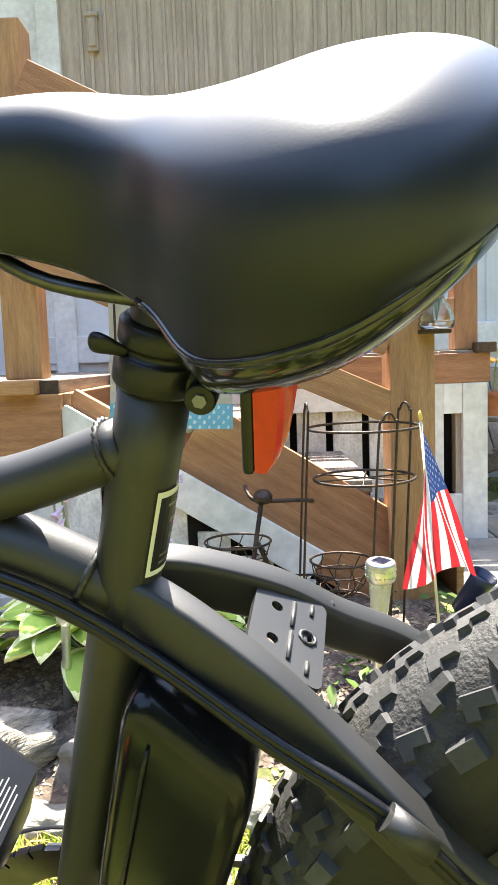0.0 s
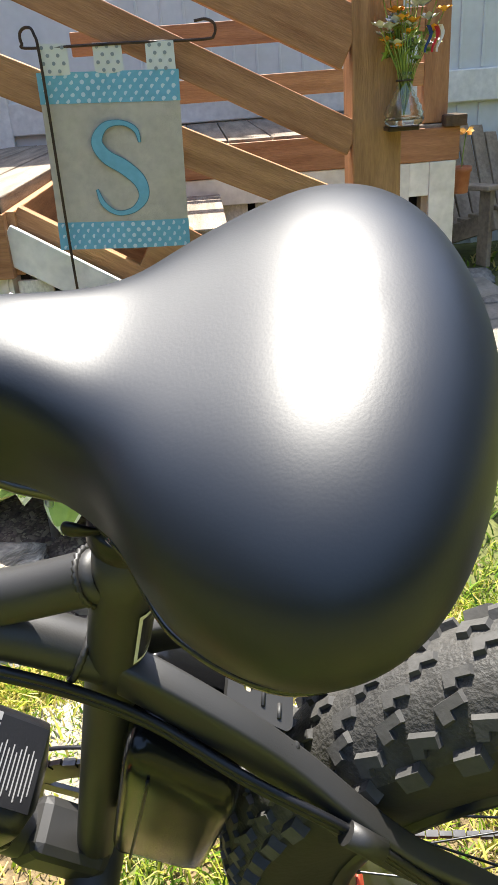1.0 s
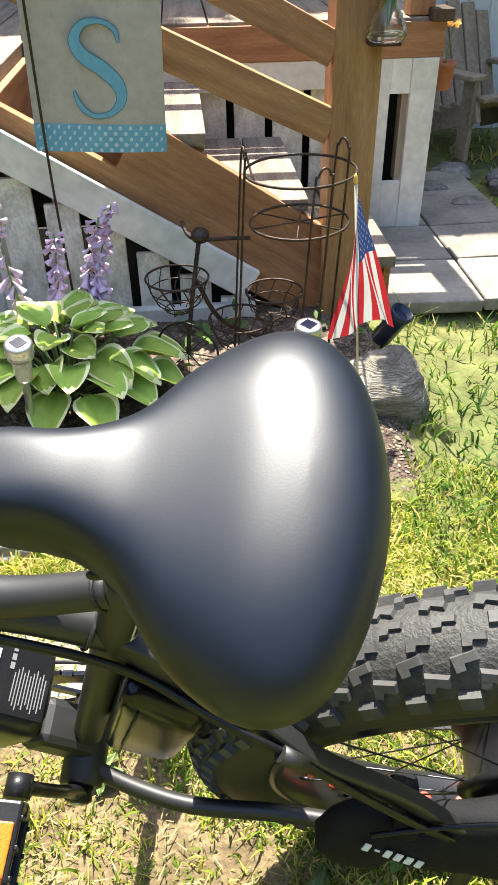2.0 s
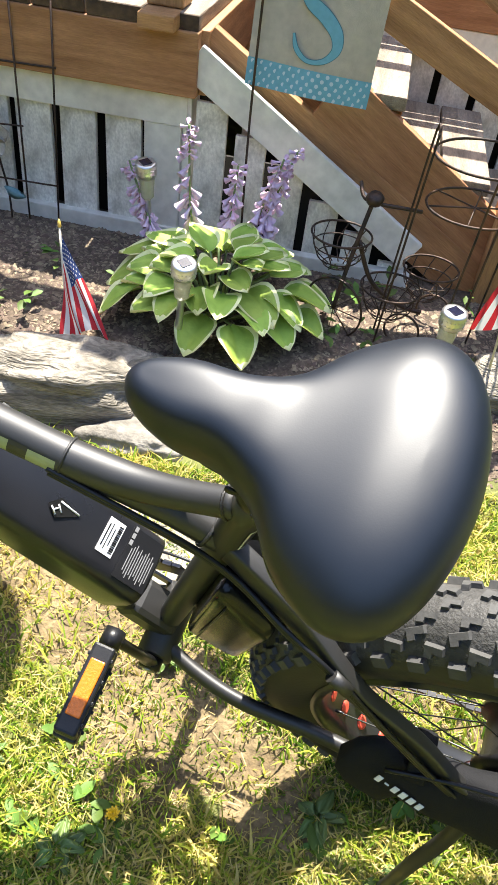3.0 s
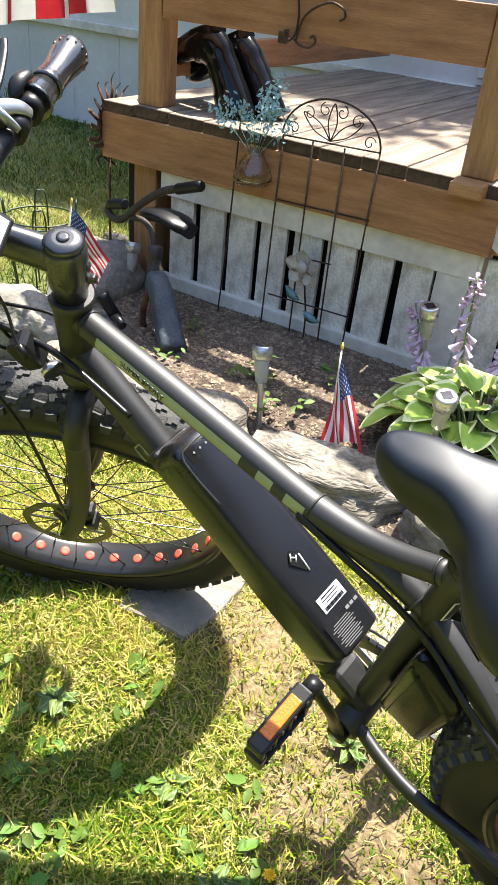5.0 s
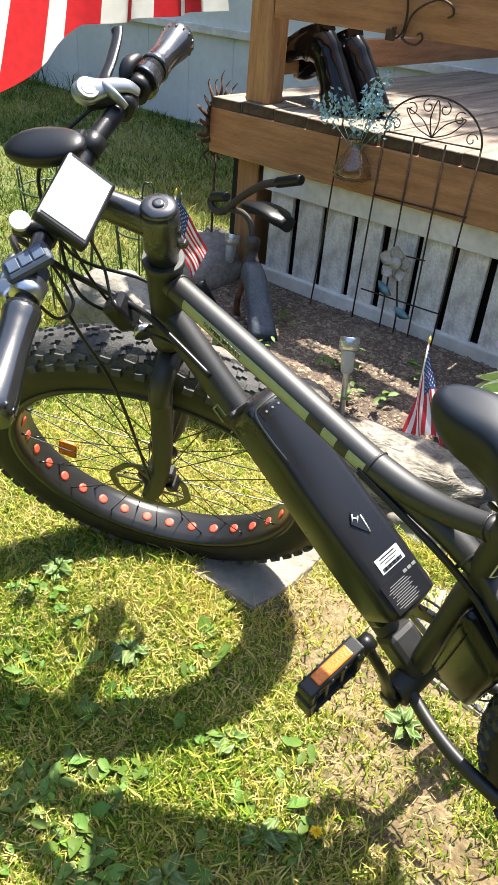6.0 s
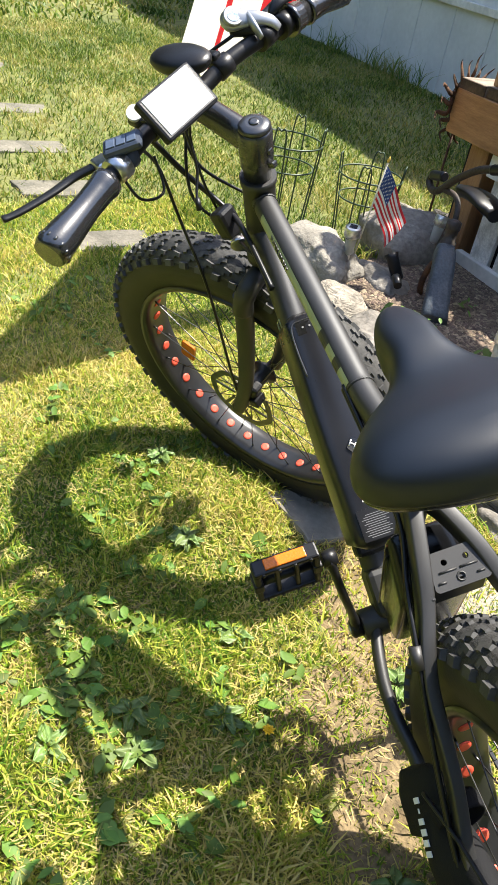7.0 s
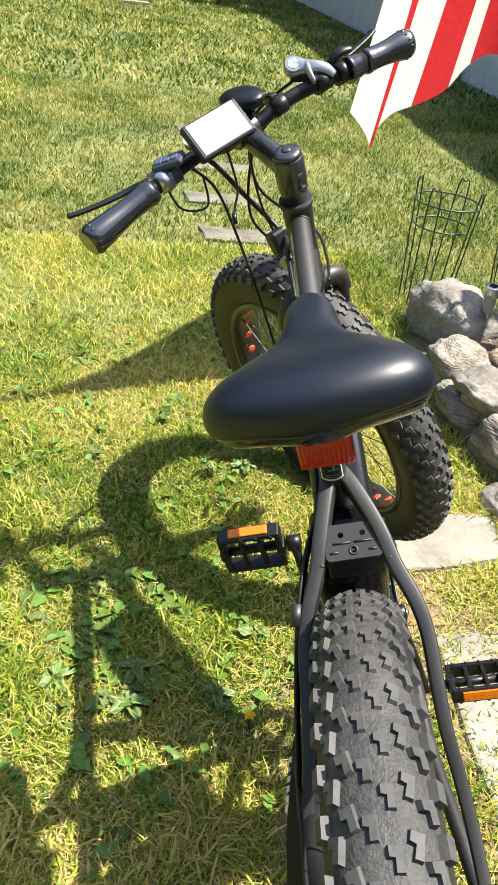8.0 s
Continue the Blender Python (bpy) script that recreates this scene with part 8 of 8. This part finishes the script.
# antique tricycle front end used as yard art
tq = thing("tricycle_sculpture", "rusty antique tricycle front with curved handlebar and worn fender", "sculpture", pose(-1.45, 1.2, 0.14))


def tp(x, y, z):
    return (x + 1.45, y - 1.2, z - 0.14)


wire("handlebar", smooth_path([tp(-1.36, 1.20, 0.59), tp(-1.43, 1.2, 0.565), tp(-1.52, 1.205, 0.505), tp(-1.60, 1.22, 0.44), tp(-1.655, 1.235, 0.42), tp(-1.70, 1.25, 0.435), tp(-1.69, 1.25, 0.462)], 7), 0.0125, tq, M_OLDIRON, seg=12)
for a, b in ((tp(-1.37, 1.2, 0.586), tp(-1.268, 1.19, 0.62)), (tp(-1.69, 1.25, 0.46), tp(-1.60, 1.225, 0.485))):
    bm = bmesh.new()
    a, b = Vector(a), Vector(b)
    tube(bm, [a.lerp(b, k / 14) for k in range(15)], [0.0165 + 0.0012 * (k % 2) for k in range(14)] + [0.013], 12)
    part("grip", bm, M_BLACK, tq, "black ribbed rubber grip")
wire("stem", smooth_path([tp(-1.57, 1.215, 0.45), tp(-1.52, 1.215, 0.452), tp(-1.475, 1.2, 0.44), tp(-1.445, 1.18, 0.42), tp(-1.43, 1.17, 0.38)], 6), 0.010, tq, M_OLDIRON, seg=10)
bm = bmesh.new()
rings = []
for i in range(12):
    t = i / 11
    x = -1.565 + 0.205 * t
    w = 0.05 * math.sin(math.pi * (0.08 + 0.6 * t)) ** 0.8 * (1 if t < 0.9 else 0.75)
    zt = 0.458 + 0.02 * math.sin(math.pi * t) - 0.012 * t
    rings.append([tp(x, 1.27 + w * 1.1 * math.cos(a), zt + (0.014 if math.sin(a) > 0 else 0.03) * math.sin(a)) for a in (2 * math.pi * k / 14 for k in range(14))])
loft(bm, rings)
bmesh.ops.recalc_face_normals(bm, faces=bm.faces)
part("saddle", bm, M_BLACK, tq, "cracked black saddle")
bm = bmesh.new()
m = axis_matrix(Vector(tp(-1.41, 1.15, 0.285)), (-0.1, 0.1, 1))
lathe(bm, [(0.024, 0), (0.027, 0.006), (0.027, 0.05), (0.021, 0.055), (0.021, 0.085), (0.025, 0.09), (0.025, 0.115), (0.013, 0.122)], m, 16)
part("headset", bm, M_OLDIRON, tq)
bm = bmesh.new()
rings = []
for i in range(14):
    t = i / 13
    c = Vector(tp(-1.395 + 0.185 * t, 1.13 - 0.13 * t, 0.30 + 0.02 * math.sin(math.pi * min(1, t * 1.6)) - 0.145 * t ** 1.3))
    d = Vector((0.225, -0.17, -0.12)).normalized()
    sd = Vector((0.17, 0.225, 0)).normalized()
    upv = sd.cross(d)
    if upv.z < 0:
        upv = -upv
    w = 0.032 + 0.012 * t
    h_ = 0.046 - 0.018 * t
    rings.append([c + sd * w * math.copysign(abs(math.cos(a)) ** 0.45, math.cos(a)) + upv * h_ * math.copysign(abs(math.sin(a)) ** 0.6, math.sin(a)) for a in (2 * math.pi * k / 14 for k in range(14))])
loft(bm, rings)
bmesh.ops.recalc_face_normals(bm, faces=bm.faces)
part("fender", bm, M_BLUEIRON, tq, "worn blue-grey painted fender")
bm = bmesh.new()
tube(bm, [Vector(tp(-1.40 + 0.012 * math.cos(a), 1.13 + 0.05 * math.sin(a), 0.21 + 0.085 * math.cos(a))) for a in (2 * math.pi * k / 24 for k in range(24))], 0.011, 8, closed=True)
part("wheel", bm, M_RUST, tq)
bm = bmesh.new()
tube(bm, [Vector(tp(-1.52, 1.05, 0.15)), Vector(tp(-1.44, 1.0, 0.2)), Vector(tp(-1.40, 0.98, 0.19))], 0.014, 10)
part("pedal", bm, M_BLACK, tq)

# vase of flowers on the newel post
nv_ = thing("flower_vase", "glass vase with orange and white flowers on the stair post", "vase", pose(0.486, 1.335, 0.845))
glass_vase(nv_, (0, 0, 0), 0.105, 0.041, 0.012)
bm = bmesh.new()
box(bm, (0.07, 0.05, 0.01), pose(0.0, 0.02, -0.006), 0.002)
part("bracket", bm, M_IRON, nv_)
wire("hoop", ring_points((0, 0, 0.09), 0.017, 18), 0.002, nv_, closed=True)
rng_ = random.Random(9)
for k in range(34):
    a, r = rng_.uniform(0, 6.28), rng_.uniform(0.01, 0.085)
    tip = Vector((r * math.cos(a), r * 0.5 * math.sin(a), rng_.uniform(0.15, 0.26)))
    st = wire("flower_stem", [(0, 0, 0.02), (tip.x * 0.3, tip.y * 0.3, 0.11), tip], 0.0013, nv_, M_LEAFLET, seg=5)
    bm = bmesh.new()
    for j in range(7):
        b = 2 * math.pi * j / 7
        d = Vector((math.cos(b), math.sin(b) * 0.7, 0.35 + 0.2 * rng_.random())).normalized()
        n_ = d.cross(Vector((0, 0, 1))).normalized()
        s = 0.026 if k % 3 else 0.022
        V = [bm.verts.new(tip + q) for q in (Vector((0, 0, 0)), d * s * 0.6 + n_ * s * 0.38, d * s, d * s * 0.6 - n_ * s * 0.38)]
        bm.faces.new(V)
    lathe(bm, [(0.005, 0), (0.004, 0.005)], Matrix.Translation(tip), 8)
    part("blossom", bm, M_OPETAL if (k % 3 == 0 or tip.z > 0.235) else M_WPETAL, st)
for k in range(7):
    a = k * 0.9
    sprig(nv_, (0, 0, 0.09), (0.05 * math.cos(a), 0.025 * math.sin(a), 0.17 + 0.02 * (k % 3)), M_LEAFLET, rng_, 9, 0.013, 0.02, "leaf_sprig")
for x, c in ((0.055, M_FRED), (0.04, M_FBLUE), (0.065, M_FWHITE)):
    bm = bmesh.new()
    rings = [[Vector((x + 0.006 * math.sin(5 * t) + s * 0.004 * (1 - t * 0.6), -0.03 - 0.002 * s, 0.19 - 0.05 * t)) for s in (-1, 1)] for t in (i / 8 for i in range(9))]
    for r0, r1 in zip(rings, rings[1:]):
        bm.faces.new([bm.verts.new(p) for p in (r0[0], r0[1], r1[1], r1[0])])
    part("ribbon", bm, c, nv_)

# wire plant stands in the lawn
for cx, cy, zt, r, lab in ((-2.03, 0.84, 0.47, 0.125, "dark green wire plant stand empty on the lawn"), (-1.98, 1.2, 0.36, 0.125, "low dark green wire plant stand beside another")):
    ps = thing("plant_stand", lab, "plant stand", pose(cx, cy, 0.05), "wire plant stands")
    for z, q in ((zt - 0.05, 1.0), (zt - 0.14, 0.86)):
        wire("hoop", ring_points((0, 0, z), r * q, 30), 0.0032, ps, M_GREENWIRE, True)
    for k in range(4):
        a = radians(45 + 90 * k)
        d = Vector((math.cos(a), math.sin(a), 0))
        n_ = Vector((-d.y, d.x, 0)) * 0.022
        wire("leg", smooth_path([tuple(d * r * 0.7 - n_ + Vector((0, 0, -0.04))), tuple(d * r * 0.98 - n_ + Vector((0, 0, zt - 0.04))), tuple(d * r * 1.02 + Vector((0, 0, zt + 0.005))), tuple(d * r * 0.98 + n_ + Vector((0, 0, zt - 0.04))), tuple(d * r * 0.7 + n_ + Vector((0, 0, -0.04)))], 6), 0.0032, ps, M_GREENWIRE)

# navy spotlight by the boulder
sl_ = thing("garden_spotlight", "dark navy tubular garden spotlight tilted in the bed", "garden light", pose(0.50, 1.1, 0.15))
bm = bmesh.new()
lathe(bm, [(0.012, -0.06), (0.024, -0.05), (0.026, 0.03), (0.03, 0.05), (0.027, 0.05), (0.022, 0.035)], axis_matrix((0, 0, 0.12), (0.4, -0.3, 0.85)), 18)
part("lamp_body", bm, M_NAVY, sl_)
wire("stake", [(-0.02, 0.015, -0.06), (-0.015, 0.012, 0.07)], 0.005, sl_)
sl2 = thing("garden_spotlight", "small black spotlight tilted among the stones", "garden light", pose(-1.50, 1.03, 0.11))
bm = bmesh.new()
lathe(bm, [(0.012, -0.05), (0.02, -0.045), (0.022, 0.03), (0.026, 0.045), (0.022, 0.045), (0.018, 0.03)], axis_matrix((0, 0, 0.1), (-0.6, -0.1, 0.7)), 16)
part("lamp_body", bm, M_BLACK, sl2)
wire("stake", [(0.02, 0.01, -0.06), (0.012, 0.006, 0.06)], 0.005, sl2)

# weathered slatted garden chair beyond the stairs
ch = thing("garden_chair", "low weathered grey wooden garden chair on dry ground", "chair", pose(1.36, 3.0, 0.16, 0, 0, 20))
for sx in (-0.2, 0.2):
    board("arm", (sx, -0.2, 0.33), (sx, 0.2, 0.31), 0.085, 0.022, M_GREYWOOD, parent=ch, bevel=0.006)
    board("front_leg", (sx, -0.15, 0.0), (sx, -0.15, 0.32), 0.07, 0.024, M_GREYWOOD, up=(1, 0, 0), parent=ch)
    board("side_rail", (sx * 0.92, -0.2, 0.2), (sx * 0.92, 0.2, 0.06), 0.024, 0.08, M_GREYWOOD, parent=ch)
for k in range(5):
    board("seat_slat", (-0.18, -0.19 + 0.075 * k, 0.245 - 0.026 * k), (0.18, -0.19 + 0.075 * k, 0.245 - 0.026 * k), 0.066, 0.018, M_GREYWOOD, parent=ch)
for k in range(5):
    board("back_slat", (-0.15 + 0.075 * k, 0.13, 0.14), (-0.17 + 0.085 * k, 0.3, 0.55 - 0.012 * (k - 2) ** 2), 0.068, 0.016, M_GREYWOOD, up=(0, 1, 0.4), parent=ch)
hp = thing("hanging_pot", "small terracotta pot with an orange flower at the deck corner", "pot", pose(0.925, 2.25, 0.555))
bm = bmesh.new()
lathe(bm, [(0.022, 0), (0.026, 0.003), (0.032, 0.07), (0.036, 0.072), (0.036, 0.088), (0.031, 0.088), (0.03, 0.075)], None, 20)
part("pot_body", bm, M_TERRA, hp)
wire("hanger", smooth_path([(-0.07, 0, 0.09), (-0.036, 0, 0.08), (0.0, 0, 0.082)], 4), 0.004, hp)
wire("flower_stem", smooth_path([(0, 0, 0.06), (0.005, 0, 0.14), (0.012, 0, 0.2)], 4), 0.002, hp, M_LEAFLET)
bm = bmesh.new()
for j in range(11):
    b = j * 2.4
    d = Vector((math.cos(b), math.sin(b), 0.5 - 0.09 * j)).normalized()
    n_ = d.orthogonal().normalized()
    c = Vector((0.012, 0, 0.2))
    bm.faces.new([bm.verts.new(c + q) for q in (d * 0.002, d * 0.016 + n_ * 0.009, d * 0.027, d * 0.016 - n_ * 0.009)])
part("blossom", bm, M_OPETAL, hp)
# ---- unseen woods round the yard, added to darken reflections ----
M_WOODS = material("woodland_leaf", (0.03, 0.055, 0.014), 0.6, vary=0.3, scale=2, second=(0.07, 0.11, 0.025), per_island=0.5)


def woods_place(rng, n):
    a = rng.uniform(0, 2 * math.pi, n)
    top = 4.5 + 10.5 * np.cos(a) ** 2 + 3.0 * np.clip(-np.sin(a), 0, 1) + 1.2 * np.sin(a * 5) + 1.1 * np.sin(a * 13 + 1) + 0.7 * np.sin(a * 31)
    r = 21 + 2.5 * np.sin(a * 9) + rng.normal(0, 1.3, n)
    z = top * rng.random(n) ** 0.75
    return np.column_stack((r * np.cos(a), r * np.sin(a), z))


def big_leaf(rng, P):
    n = len(P)
    d = rng.normal(0, 1, (n, 3))
    d /= np.linalg.norm(d, axis=1)[:, None]
    e = np.cross(d, rng.normal(0, 1, (n, 3)))
    e /= np.linalg.norm(e, axis=1)[:, None]
    s = rng.uniform(0.3, 0.75, n)[:, None]
    V = np.stack((P - d * s, P + e * s * 0.5, P + d * s, P - e * s * 0.5), 1)
    return V.reshape(-1, 3), np.arange(4 * n), np.full(n, 4)


scatter("woods", 46000, woods_place, big_leaf, M_WOODS, 12, "unseen dark green woods added round the yard to darken reflections", "woods")

# unseen tree, added behind the house: branches over the roof dapple the deck
M_BARK = material("grey_bark", (0.09, 0.07, 0.055), 0.9, vary=0.3, scale=6, stretch=(4, 4, 1), bump=0.8, bump_scale=20, second=(0.17, 0.14, 0.11))
M_TREELEAF = material("tree_leaf", (0.05, 0.095, 0.018), 0.5, vary=0.2, scale=10, second=(0.08, 0.14, 0.03), per_island=0.35)
tree = thing("tree", "tall unseen leafy tree added behind the house to dapple the deck", "tree", pose(-2.2, 8.35, 0.2))
bm = bmesh.new()
tube(bm, smooth_path([(0, 0, -0.3, 0.26), (0.05, 0.02, 1.5, 0.2), (-0.02, -0.1, 3.2, 0.17), (0.1, -0.3, 5.0, 0.13), (0.05, -0.3, 7.5, 0.05)], 4), [0.27 - 0.22 * i / 16 for i in range(17)], 12)
part("trunk", bm, M_BARK, tree)
rng_ = random.Random(17)
clumps = []
for k, (x, y, z, r) in enumerate(((1.0, -3.9, 5.9, 0.30), (0.5, -3.5, 6.0, 0.34), (1.45, -3.45, 5.8, 0.3), (0.15, -4.0, 5.8, 0.22), (0.75, -3.0, 6.1, 0.4), (1.75, -3.0, 6.0, 0.36), (2.1, -3.7, 5.7, 0.24), (0.0, -3.0, 6.2, 0.45), (2.5, -3.4, 5.8, 0.28),
                                  (1.2, -2.2, 6.4, 0.6), (0.2, -1.8, 6.6, 0.7), (-0.9, -1.6, 6.4, 0.7), (2.2, -1.9, 6.2, 0.6), (0.0, -0.3, 7.6, 0.9), (0.9, 0.3, 7.0, 0.8), (-0.9, 0.2, 7.0, 0.8), (-0.1, 1.0, 6.4, 0.8), (-1.5, -0.6, 6.0, 0.7))):
    c = Vector((x, y, z))
    bm = bmesh.new()
    s0 = Vector((0.08, -0.28, 4.4 + 0.1 * (k % 6)))
    tube(bm, smooth_path([tuple(s0), tuple(s0.lerp(c, 0.5) + Vector((0, 0, 0.35))), tuple(c)], 4), [0.055 - 0.045 * i / 8 for i in range(9)], 7)
    part("limb", bm, M_BARK, tree)
    clumps.append((c, r))
bm = bmesh.new()
for c, r in clumps:
    for k in range(int(420 * r)):
        d = Vector((rng_.gauss(0, 1), rng_.gauss(0, 1), rng_.gauss(0, 0.6)))
        q = c + d * r * 0.55
        a = Vector((rng_.gauss(0, 1), rng_.gauss(0, 1), rng_.gauss(0, 0.5))).normalized()
        b = a.cross(Vector((rng_.gauss(0, 0.4), rng_.gauss(0, 0.4), 1))).normalized()
        s = rng_.uniform(0.04, 0.075)
        bm.faces.new([bm.verts.new(q + v) for v in (-a * s, b * s * 0.55, a * s * 0.4 + b * s * 0.4, a * s, a * s * 0.4 - b * s * 0.4, -b * s * 0.55)])
tagged(part("crown", bm, M_TREELEAF, tree), kind="stuff")
